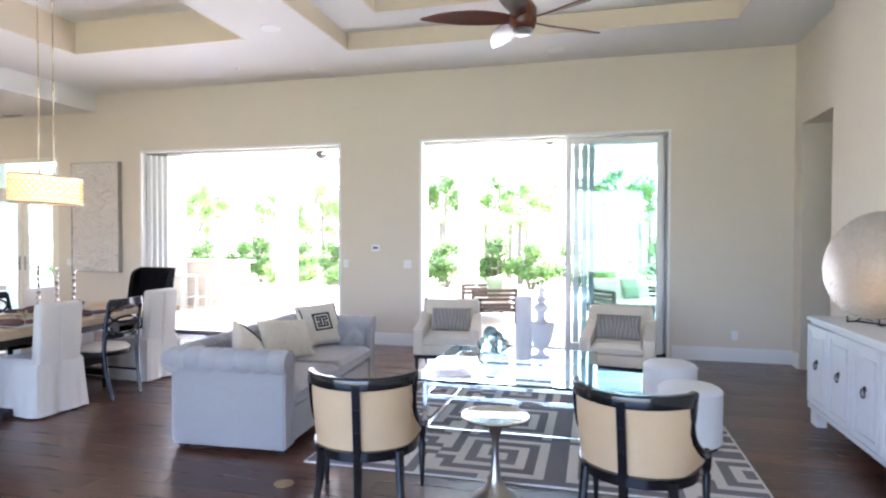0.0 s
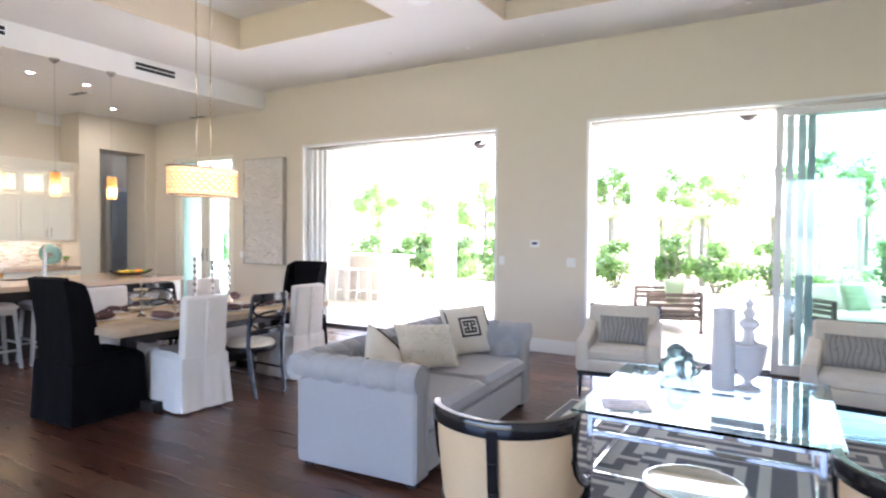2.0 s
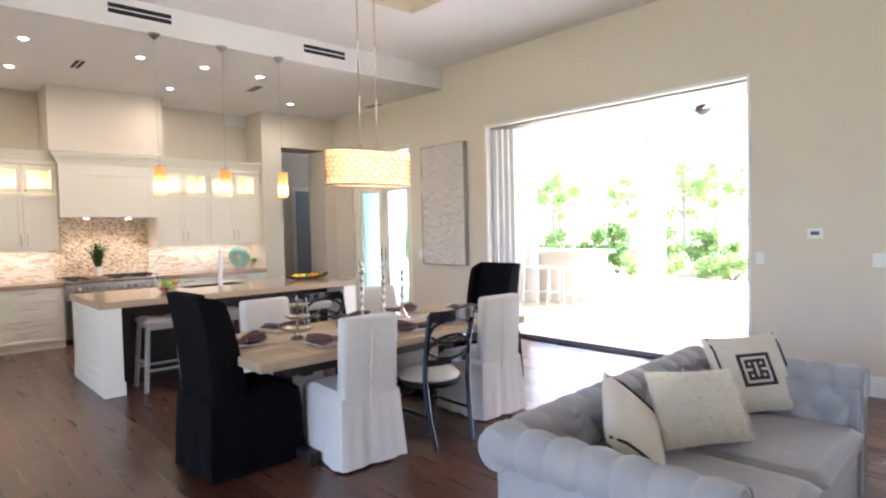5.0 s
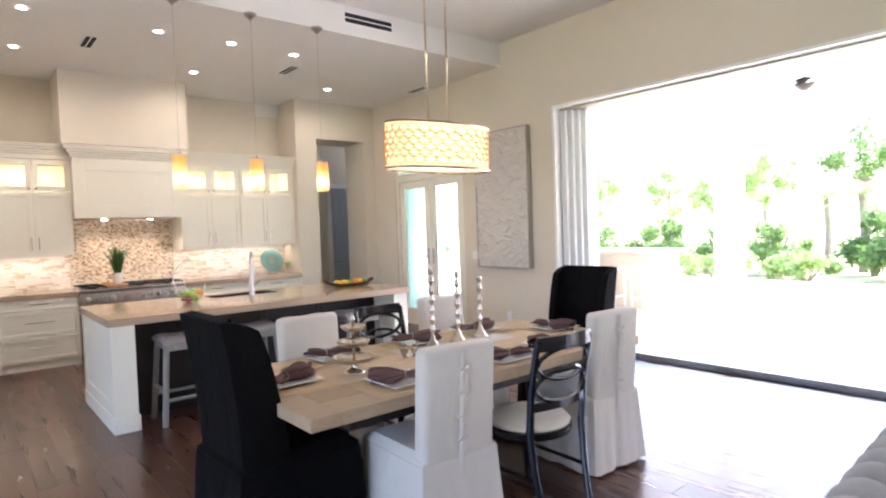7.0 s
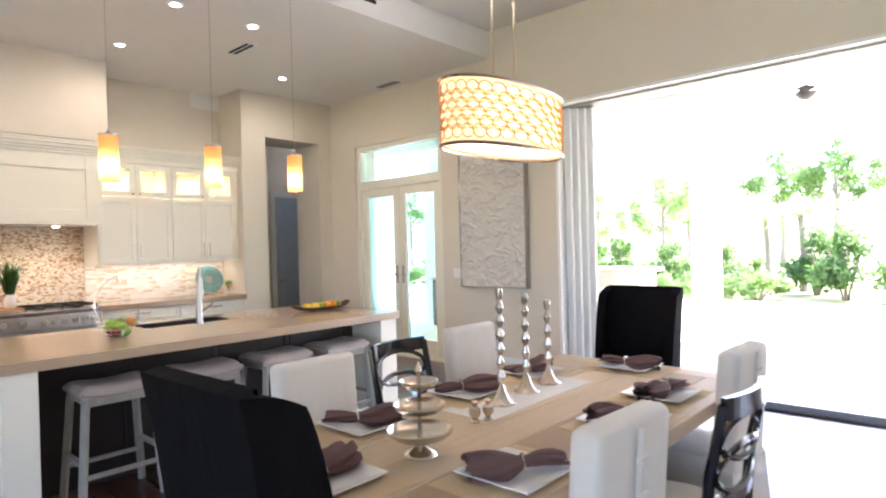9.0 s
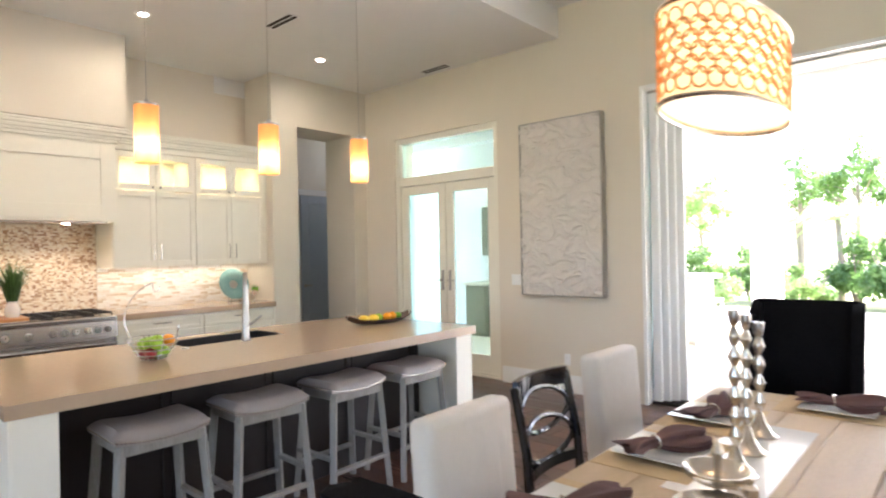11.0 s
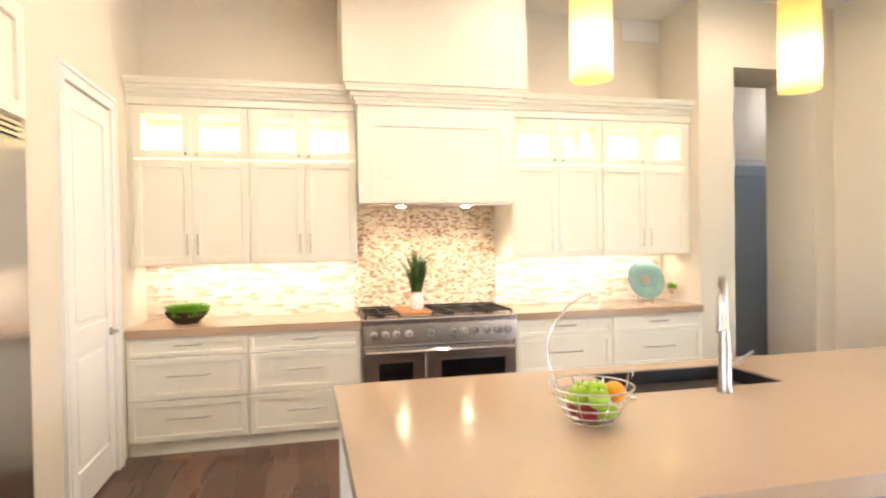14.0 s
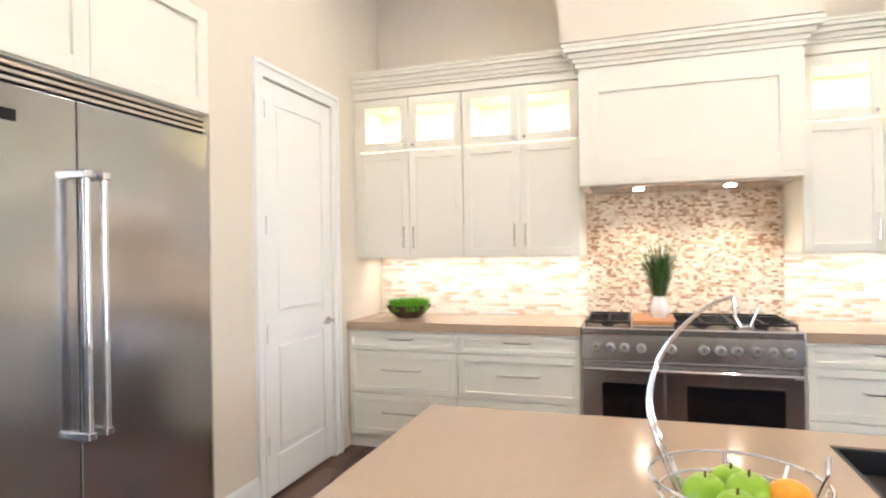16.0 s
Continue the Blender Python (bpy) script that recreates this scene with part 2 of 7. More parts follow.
def tube(points, radius, segs=8, bm=None, closed=False, taper=None):
    """A round bar along points; taper: radius factor at each point."""
    t = bmesh.new()
    P = [Vector(p) for p in points]
    n = len(P)
    rings = []
    up = Vector((0.0137, 0.021, 1.0))
    for i, p in enumerate(P):
        a = P[(i - 1) % n] if (closed or i > 0) else p
        b = P[(i + 1) % n] if (closed or i < n - 1) else p
        d = (b - a).normalized()
        ref = up if abs(d.dot(up.normalized())) < 0.95 else Vector((1, 0.03, 0))
        u = d.cross(ref).normalized()
        v = u.cross(d).normalized()
        r = radius * (taper[i] if taper else 1.0)
        rings.append([t.verts.new(p + r * (math.cos(2 * math.pi * k / segs) * u + math.sin(2 * math.pi * k / segs) * v)) for k in range(segs)])
    pairs = list(zip(rings, rings[1:])) + ([(rings[-1], rings[0])] if closed else [])
    for a, b in pairs:
        for k in range(segs):
            t.faces.new((a[k], b[k], b[(k + 1) % segs], a[(k + 1) % segs]))
    if not closed:
        t.faces.new(list(reversed(rings[0])))
        t.faces.new(rings[-1])
    bmesh.ops.recalc_face_normals(t, faces=t.faces)
    if bm is None:
        return t
    merge(bm, t)
    return bm


def bar(p, q, w, d=None, bm=None, bevel=0.003, roll=0.0):
    """A square bar from p to q, w by d across."""
    p, q = Vector(p), Vector(q)
    d = d or w
    m = look(p, q) @ pose(0, 0, 0, 0, 0, roll)
    return box(-w / 2, -d / 2, -(q - p).length, w / 2, d / 2, 0, bevel, 1, bm, m)


def prism(outline, y0, y1, bm=None, bevel=0.0):
    """An outline in x, z pushed from y0 to y1."""
    t = bmesh.new()
    a = [t.verts.new((x, y0, z)) for x, z in outline]
    b = [t.verts.new((x, y1, z)) for x, z in outline]
    n = len(outline)
    t.faces.new(a)
    t.faces.new(list(reversed(b)))
    for i in range(n):
        t.faces.new((a[(i + 1) % n], a[i], b[i], b[(i + 1) % n]))
    bmesh.ops.recalc_face_normals(t, faces=t.faces)
    if bevel:
        bmesh.ops.bevel(t, geom=t.edges[:], offset=bevel, segments=2, profile=0.5, affect="EDGES", clamp_overlap=True)
    if bm is None:
        return t
    merge(bm, t)
    return bm


def cushion(w, d, h, n=14, puff=0.35, pinch=0.0, bm=None, m=None, power=2.4):
    """A stuffed cushion, w by d, h thick, lying flat round the origin; pinch draws the sides in between the corners."""
    t = bmesh.new()
    top, bot = {}, {}
    for i in range(n + 1):
        for j in range(n + 1):
            u, v = 2 * i / n - 1, 2 * j / n - 1
            e = (1 - abs(u) ** power) * (1 - abs(v) ** power)
            z = h / 2 * (puff + (1 - puff) * max(0, e) ** 0.5) if 0 < i < n and 0 < j < n else h / 2 * puff * 0.5
            x = w / 2 * u * (1 - pinch * (1 - v * v))
            y = d / 2 * v * (1 - pinch * (1 - u * u))
            top[i, j] = t.verts.new((x, y, z))
            bot[i, j] = t.verts.new((x, y, -z))
    for i in range(n):
        for j in range(n):
            t.faces.new((top[i, j], top[i + 1, j], top[i + 1, j + 1], top[i, j + 1]))
            t.faces.new((bot[i, j], bot[i, j + 1], bot[i + 1, j + 1], bot[i + 1, j]))
    for k in range(n):
        t.faces.new((bot[k, 0], bot[k + 1, 0], top[k + 1, 0], top[k, 0]))
        t.faces.new((bot[k + 1, n], bot[k, n], top[k, n], top[k + 1, n]))
        t.faces.new((bot[0, k + 1], bot[0, k], top[0, k], top[0, k + 1]))
        t.faces.new((bot[n, k], bot[n, k + 1], top[n, k + 1], top[n, k]))
    if m is not None:
        bmesh.ops.transform(t, matrix=m, verts=t.verts)
    if bm is None:
        return t
    merge(bm, t)
    return bm


def surface(f, nu, nv, thick=0.0, bm=None):
    """A sheet f(u, v), u and v from 0 to 1, given thickness along its normals."""
    t = bmesh.new()
    g = [[t.verts.new(f(i / nu, j / nv)) for j in range(nv + 1)] for i in range(nu + 1)]
    for i in range(nu):
        for j in range(nv):
            t.faces.new((g[i][j], g[i + 1][j], g[i + 1][j + 1], g[i][j + 1]))
    t.normal_update()
    if thick:
        bmesh.ops.solidify(t, geom=t.faces[:], thickness=thick)
    if bm is None:
        return t
    merge(bm, t)
    return bm


def structure(name, bm, mat, label, category, smooth=False):
    return tagged(part(name, bm, mat, None, "", smooth), label, category, "", "structure")

# ---- large structure ----
NY, SX, EX, KX, PX, KY = 8.349, -8.325, 2.0, -11.95, -11.351, 2.255
CEIL, KCEIL = 3.909, 3.605
T = 0.35


def boxes(*rows):
    bm = bmesh.new()
    for r in rows:
        box(*r, bm=bm)
    return bm


A0, A1, B0, B1, HEAD = -7.485, -3.981, -2.769, 0.58, 2.943
F0, F1, FH = -10.79, -9.13, 2.90
structure("wall_north", boxes(
    (-11.95, NY, 0, F0, NY + T, 4.6), (F0, NY, FH, F1, NY + T, 4.6), (F1, NY, 0, A0, NY + T, 4.6), (A0, NY, HEAD, A1, NY + T, 4.6),
    (A1, NY, 0, B0, NY + T, 4.6), (B0, NY, HEAD, B1, NY + T, 4.6), (B1, NY, 0, EX + 2.2, NY + T, 4.6)), "wall", "warm cream painted plaster wall with tall door openings", "wall")
O0, O1, OH = 6.82, 8.08, 2.90
structure("wall_east", boxes((EX, O1, 0, EX + 0.6, NY, 4.6), (EX, O0, OH, EX + 0.6, O1, 4.6), (EX - 0.12, -3.4, 0, EX + 0.6, O0, 4.6)), "wall", "cream painted wall with a tall cased opening", "wall")
structure("wall_passage", boxes((EX + 1.9, 5.5, 0, EX + 2.1, NY, 4.6), (EX + 0.6, 5.3, 0, EX + 2.1, 5.5, 4.6)), "wall", "plain cream wall of the side passage", "wall")
# wide unseen opening, added so that daylight enters behind the start of the walk
structure("wall_south", boxes((-8.6, -3.7, 0, -7.2, -3.4, 4.6), (-7.2, -3.7, 3.1, 1.2, -3.4, 4.6), (1.2, -3.7, 0, EX + 0.6, -3.4, 4.6), (-7.2, -3.7, 0, 1.2, -3.4, 0.25)), "wall", "plain cream painted wall", "wall")
structure("wall_kitchen_side", boxes((-8.6, -3.4, 0, -8.3, KY - 0.75, 4.6)), "wall", "plain cream painted wall", "wall")
PD0, PD1, PDH = -11.10, -10.33, 2.40
FR0, FR1, FRH = -9.89, -8.55, 2.60
structure("wall_pantry", boxes(
    (KX, KY - T, 0, PD0, KY, 4.6), (PD0, KY - T, PDH, PD1, KY, 4.6), (PD1, KY - 0.75, 0, FR0, KY, 4.6), (FR0, KY - 0.75, FRH, FR1, KY, 4.6),
    (FR1, KY - 0.75, 0, -8.3, KY, 4.6), (FR0, KY - 0.75, 0, FR1, KY - 0.70, FRH), (PD0 - 0.1, KY - 0.6, 0, PD1, KY - T, 2.6)), "wall", "cream painted wall beside the refrigerator", "wall")
structure("wall_kitchen", boxes((KX - T, KY - T, 0, KX, 6.897, 4.6)), "wall", "cream painted wall behind the kitchen cabinets", "wall")
D0, D1, DH = 7.251, 8.127, 3.011
structure("wall_hall", boxes((-11.95, 6.897, 0, PX, D0, 4.6), (-11.95, D0, DH, PX, D1, 4.6), (-11.95, D1, 0, PX, NY, 4.6)),
          "wall", "cream wall with a tall doorway into a dim hall", "wall")
# outer wall stops at 2.9 m: unseen gap added to let daylight in
structure("wall_hall_back", boxes((-13.3, 6.6, 0, -13.1, 9.6, 4.6), (-13.1, 6.5, 0, -12.31, 6.7, 4.6), (-13.1, 9.4, 0, -11.95, 9.6, 2.9), (-12.0, NY + T, 0, -11.8, 9.6, 4.6)),
          "wall", "plain walls of the dim hall", "wall")
structure("hall_floor", boxes((-13.1, NY + T, -0.3, -12.0, 9.4, -0.001)), "planks", "dark wood floor of the hall", "floor")
structure("hall_ceiling", boxes((-13.3, 6.5, 3.4, -11.94, 9.6, 3.6)), "ceiling", "white hall ceiling", "ceiling")
structure("chimney_wall", boxes((KX, 3.80, 2.71, -11.29, 5.27, KCEIL)), "wall", "cream plastered chase above the cooker hood", "wall")

# ceilings with stepped trays
C = bmesh.new()
t1 = (-6.88, 3.1, -4.40, 6.56)
t2 = (-3.401, 2.2, 1.13, 7.257)
zt = CEIL + 0.9
xs = (SX, t1[0], t1[2], t2[0], t2[2], EX + 2.2)
for x0, x1, y0, y1 in ((SX, t1[0], -3.7, NY), (t1[0], t1[2], t1[3], NY), (t1[0], t1[2], -3.7, t1[1]), (t1[2], t2[0], -3.7, NY),
                       (t2[0], t2[2], t2[3], NY), (t2[0], t2[2], -3.7, t2[1]), (t2[2], EX + 2.2, -3.7, NY)):
    box(x0, y0, CEIL, x1, y1, zt, bm=C)
structure("ceiling", C, "ceiling", "white ceiling with recessed trays", "ceiling")


def ring(x0, y0, x1, y1, z0, z1, w, bm):
    """Four riser faces round a recess, w thick towards its middle."""
    box(x0, y0, z0, x0 + w, y1, z1, bm=bm)
    box(x1 - w, y0, z0, x1, y1, z1, bm=bm)
    box(x0 + w, y0, z0, x1 - w, y0 + w, z1, bm=bm)
    box(x0 + w, y1 - w, z0, x1 - w, y1, z1, bm=bm)
    return bm


structure("tray_dining", ring(*t1, CEIL + 0.001, CEIL + 0.40, 0.02, bmesh.new()), "tray", "sand-coloured riser of the dining ceiling tray", "ceiling")
structure("tray_dining_top", boxes((t1[0], t1[1], CEIL + 0.40, t1[2], t1[3], CEIL + 0.5)), "ceiling", "white top of the dining ceiling tray", "ceiling")
structure("tray_living", ring(*t2, CEIL + 0.001, CEIL + 0.21, 0.02, bmesh.new()), "tray", "pale sand riser of the living room ceiling tray", "ceiling")
t3 = (t2[0] + 0.58, t2[1] + 0.58, t2[2] - 0.58, t2[3] - 0.58)
structure("tray_living_ledge", ring(*t2, CEIL + 0.21, CEIL + 0.30, 0.58, bmesh.new()), "ceiling", "white ledge of the living room ceiling tray", "ceiling")
structure("tray_living_upper", ring(*t3, CEIL + 0.212, CEIL + 0.46, 0.02, bmesh.new()), "tray", "pale sand upper riser of the ceiling tray", "ceiling")
structure("tray_living_top", boxes((t2[0], t2[1], CEIL + 0.46, t2[2], t2[3], CEIL + 0.55)), "ceiling", "white top of the living room ceiling tray", "ceiling")
structure("ceiling_kitchen", boxes((KX - T, KY - 0.75, KCEIL, SX, NY, zt)), "ceiling", "lowered white kitchen ceiling with a plain soffit edge", "ceiling")
structure("ceiling_roof", boxes((-13.4, -3.7, zt, EX + 2.6, NY + T, zt + 0.15)), "ceiling", "plain roof slab", "roof")

# baseboards, stepped
def baseboard(name, x0, y0, x1, y1, out):
    bm = bmesh.new()
    ox, oy = out
    for h0, h1, d in ((0, 0.135, 0.018), (0.135, 0.16, 0.013), (0.16, 0.175, 0.008)):
        box(min(x0, x0 + ox * d), min(y0, y0 + oy * d), h0, max(x1, x1 + ox * d), max(y1, y1 + oy * d), h1, bm=bm)
    structure(name, bm, "trim", "white stepped baseboard", "baseboard")


baseboard("baseboard_1", F1 + 0.03, NY, A0 - 0.07, NY, (0, -1))
baseboard("baseboard_2", A1 + 0.02, NY, B0 - 0.02, NY, (0, -1))
baseboard("baseboard_3", B1 + 0.03, NY, EX, NY, (0, -1))
baseboard("baseboard_4", EX, O1, EX, NY - 0.02, (-1, 0))
baseboard("baseboard_5", EX - 0.12, -3.4, EX - 0.12, O0 - 0.02, (-1, 0))
baseboard("baseboard_6", PX, D1 + 0.02, PX, NY, (1, 0))
baseboard("baseboard_7", PX, 6.90, PX, D0 - 0.02, (1, 0))
baseboard("baseboard_8", PD1 + 0.09, KY, FR0 - 0.01, KY, (0, 1))
baseboard("baseboard_9", F0 - 0.4, NY, F0 - 0.03, NY, (0, -1))

# ---- sliding doors ----
def slider(name, x0, x1, panels, label):
    """Head and jamb linings, track, and the stacked glazed panels given as (left, right, row)."""
    d = thing(name, label, "sliding door", kind="structure")
    j = bmesh.new()
    y0, y1 = NY - 0.006, NY + T
    box(x0 - 0.001, y0, 0, x0 + 0.03, y1, HEAD, bm=j)
    box(x1 - 0.03, y0, 0, x1 + 0.001, y1, HEAD, bm=j)
    box(x0 + 0.03, y0, HEAD - 0.03, x1 - 0.03, y1, HEAD + 0.001, bm=j)
    part("lining", j, "trim", d)
    h = bmesh.new()
    for k in range(4):
        box(x0 + 0.03, NY + 0.10 + 0.06 * k, HEAD - 0.055, x1 - 0.03, NY + 0.125 + 0.06 * k, HEAD - 0.03, bm=h)
    part("head_track", h, "nickel", d, "aluminium head track")
    s = bmesh.new()
    box(x0 + 0.03, NY + 0.09, -0.002, x1 - 0.03, y1, 0.012, bm=s)
    for k in range(4):
        box(x0 + 0.03, NY + 0.105 + 0.06 * k, 0.012, x1 - 0.03, NY + 0.112 + 0.06 * k, 0.022, bm=s)
    part("sill_track", s, "sill", d, "dark metal floor track")
    for a, b, row in panels:
        yy = NY + 0.115 + 0.06 * row
        f = bmesh.new()
        w, t = 0.075, 0.042
        top = HEAD - 0.057
        box(a, yy - t / 2, 0.024, a + w, yy + t / 2, top, 0.004, 1, f)
        box(b - w, yy - t / 2, 0.024, b, yy + t / 2, top, 0.004, 1, f)
        box(a + w, yy - t / 2, 0.024, b - w, yy + t / 2, 0.024 + 0.11, 0.004, 1, f)
        box(a + w, yy - t / 2, top - 0.075, b - w, yy + t / 2, top, 0.004, 1, f)
        p = part("panel_frame", f, "trim", d)
        g = part("pane", box(a + w - 0.005, yy - 0.004, 0.12, b - w + 0.005, yy + 0.004, top - 0.07), "tint", p, "green-tinted glass")
        g.visible_shadow = False
    return d


M["sill"] = material("bronze_track", (0.06, 0.055, 0.05), 0.4, 0.7)
slider("door_1", A0, A1, [(A0 - 0.12, A0 + 0.12, 0), (A0 - 0.12, A0 + 0.175, 1), (A0 - 0.12, A0 + 0.23, 2), (A0 - 0.12, A0 + 0.285, 3)], "white sliding glass doors stacked open in a wall pocket")
slider("door_2", B0, B1, [(-0.74, 0.50, 0), (-0.64, 0.52, 1), (-0.53, 0.535, 2), (-0.44, 0.55, 3)], "white sliding glass doors stacked half open")

# ---- glazed garden doors with transom ----
gd = thing("door_3", "ivory glazed double doors with a transom light", "door", kind="structure")
cs = bmesh.new()
yf0, yf1 = NY + 0.02, NY + 0.16
box(F0, yf0, 0, F0 + 0.07, yf1, FH, 0.005, 1, cs)
box(F1 - 0.07, yf0, 0, F1, yf1, FH, 0.005, 1, cs)
box(F0 + 0.07, yf0, FH - 0.07, F1 - 0.07, yf1, FH, 0.005, 1, cs)
box(F0 + 0.07, yf0, 2.285, F1 - 0.07, yf1, 2.40, 0.005, 1, cs)
box(F0 + 0.07, yf0, 0, F1 - 0.07, yf1, 0.03, bm=cs)
part("door_frame", cs, "cabinet", gd)
part("transom_pane", box(F0 + 0.06, NY + 0.085, 2.39, F1 - 0.06, NY + 0.092, FH - 0.06), "aqua_pane", gd, "pale aqua transom glass").visible_shadow = False
fm = (F0 + F1) / 2
for k, (a, b) in enumerate(((F0 + 0.073, fm - 0.003), (fm + 0.003, F1 - 0.073))):
    f = bmesh.new()
    y0, y1 = NY + 0.05, NY + 0.10
    box(a, y0, 0.035, a + 0.115, y1, 2.28, 0.004, 1, f)
    box(b - 0.115, y0, 0.035, b, y1, 2.28, 0.004, 1, f)
    box(a + 0.115, y0, 0.035, b - 0.115, y1, 0.25, 0.004, 1, f)
    box(a + 0.115, y0, 2.17, b - 0.115, y1, 2.28, 0.004, 1, f)
    leaf = part("leaf", f, "cabinet", gd)
    g = part("pane", box(a + 0.11, NY + 0.072, 0.245, b - 0.11, NY + 0.079, 2.175), "aqua_pane" if k else "frosted", leaf, "pale aqua glass" if k else "pale frosted glass")
    g.visible_shadow = False
    hx = b - 0.055 if k == 0 else a + 0.055
    hb = box(hx - 0.018, NY + 0.036, 0.98, hx + 0.018, NY + 0.05, 1.22, 0.004, 1)
    tube([(hx, NY + 0.04, 1.10), (hx, NY, 1.10), (hx + (0.1 if k else -0.1), NY - 0.005, 1.10)], 0.008, 8, hb)
    part("lever", hb, "nickel", leaf, "dark nickel lever on a plate")

# ---- hall door and pantry door ----
def panel_door(name, w, h, label, mat, lever_side, hinges):
    """A two-panel door, its face looking along local -y, origin at its lower left."""
    d = thing(name, label, "door", kind="structure")
    bm = bmesh.new()
    s = 0.115
    box(0, 0, 0, w, 0.03, h, bm=bm)
    zs = (0.0, 0.22, h * 0.37, h * 0.37 + 0.14, h - 0.13, h)
    box(0, -0.012, 0, s, 0, h, 0.004, 1, bm)
    box(w - s, -0.012, 0, w, 0, h, 0.004, 1, bm)
    for a, b in ((0, 1), (2, 3), (4, 5)):
        box(s, -0.012, zs[a], w - s, 0, zs[b], 0.004, 1, bm)
    part("leaf", bm, mat, d)
    for a, b in ((1, 2), (3, 4)):
        part("panel", box(s + 0.035, -0.009, zs[a] + 0.035, w - s - 0.035, 0.002, zs[b] - 0.035, 0.008, 2), mat, d)
    lx = 0.06 if lever_side < 0 else w - 0.06
    hb = lathe([(0.027, 0), (0.027, 0.008), (0.012, 0.012), (0.012, 0.045), (0, 0.045)], 20, None, pose(lx, -0.012, 0.93, 90, 0, 0))
    tube([(lx, -0.05, 0.93), (lx - lever_side * 0.05, -0.055, 0.932), (lx - lever_side * 0.11, -0.05, 0.928)], 0.009, 8, hb)
    part("lever", hb, "nickel", d, "satin nickel lever")
    if hinges:
        hx = w - 0.004 if lever_side < 0 else 0.004
        for z in (0.25, h * 0.37, h * 0.63, h - 0.22):
            b = lathe([(0.008, 0), (0.008, 0.1)], 10, None, pose(hx, -0.018, z))
            box(hx - 0.02, -0.014, z, hx + 0.02, -0.011, z + 0.1, bm=b)
            part("hinge", b, "nickel", d, "nickel hinge")
    return d


# white door; the hall's blue-grey shade is mixed into its colour
M["door_grey"] = material("shaded_white_door", srgb(0.72, 0.77, 0.82), 0.45, var=0.02, scale=2)
pdoor = panel_door("door_4", 0.775, 2.38, "white two-panel pantry door with a lever, closed", "trim", 1, True)
pdoor.matrix_basis = pose(PD1, KY - 0.014, 0.012, 0, 0, 180)
hdoor = panel_door("door_5", 0.86, 2.36, "white two-panel hall door, greyed for the hall's shade, closed", "door_grey", -1, False)
hdoor.matrix_basis = pose(-13.085, 8.47, 0.01, 0, 0, 90)


def casing(name, x0, x1, z1, m):
    """Moulded casing round an opening x0 to x1, z1 high, facing local -y."""
    bm = bmesh.new()
    w = 0.085
    for lo, hi, d in ((0.0, 0.022, 0.016), (0.022, 0.062, 0.011), (0.062, w, 0.022)):
        box(x0 - hi, -d, 0, x0 - lo, 0, z1 + hi, bm=bm)
        box(x1 + lo, -d, 0, x1 + hi, 0, z1 + hi, bm=bm)
        box(x0 - lo, -d, z1 + lo, x1 + lo, 0, z1 + hi, bm=bm)
    ob = structure(name, bm, "trim", "white moulded door casing", "trim")
    ob.matrix_basis = m
    return ob


casing("trim_pantry", -0.79, 0.0, PDH, pose(PD1 + 0.007, KY, 0, 0, 0, 180) @ pose(0.79, 0, 0))
casing("trim_hall", 0.0, 0.90, 2.38, pose(-13.1, 8.45, 0, 0, 0, 90))

# ---- outdoors ----
G = bmesh.new()
box(-400, NY + T, -0.5, 400, 600, -0.10, bm=G)
structure("ground", G, "lawn", "sunlit lawn that reaches the horizon", "ground")
structure("ground_south", boxes((-400, -400, -0.5, 400, -3.7, -0.1), (-400, -3.7, -0.5, -13.3, NY + T, -0.1), (EX + 2.2, -3.7, -0.5, 400, NY + T, -0.1)), "lawn", "lawn around the house", "ground")
structure("terrace", boxes((-30, NY + T, -0.12, 20, 18.0, -0.02)), "paver", "pale stone terrace floor", "pavement")
L = bmesh.new()
box(-16, NY + T, 3.42, 6.5, 13.9, 3.6, bm=L)
structure("terrace_ceiling", L, "stucco", "white ceiling of the covered terrace", "ceiling")
L = bmesh.new()
box(-16, 13.1, 3.02, 6.5, 13.5, 3.42, bm=L)
box(-16, 10.9, 3.28, 6.5, 11.1, 3.42, bm=L)
structure("terrace_beam", L, "stucco", "white stucco beam on columns", "beam")
structure("wall_terrace", boxes((-16, NY + T, -0.1, -15.7, 13.5, 3.42), (-12.6, 11.6, -0.1, -9.3, 11.8, 3.42), (6.2, NY + T, -0.1, 6.5, 13.5, 3.42)), "stucco", "white stucco terrace wall", "wall")
for x in (-12.3, -7.62, -3.1, 1.4, 5.9):
    c = bmesh.new()
    box(x - 0.19, 13.11, -0.02, x + 0.19, 13.49, 3.02, 0.01, 1, c)
    box(x - 0.24, 13.06, -0.02, x + 0.24, 13.54, 0.22, 0.01, 1, c)
    box(x - 0.23, 13.07, 2.88, x + 0.23, 13.53, 3.02, 0.01, 1, c)
    tagged(part("terrace_column", c, "stucco"), "square white stucco terrace column", "column", "terrace columns", "structure")

# ---- living room ----
def tufted(w, h, depth, nu, nv, rows, cols, f):
    """A buttoned sheet: f(u, v, out) places it; out is the padding over the frame."""
    def place(u, v):
        a, b = u * cols, v * rows
        s = abs(math.sin(math.pi * (a + b) / 1.0)) * abs(math.sin(math.pi * (a - b) / 1.0))
        return f(u, v, depth * (0.25 + 0.75 * s ** 0.5))
    return surface(place, nu, nv)


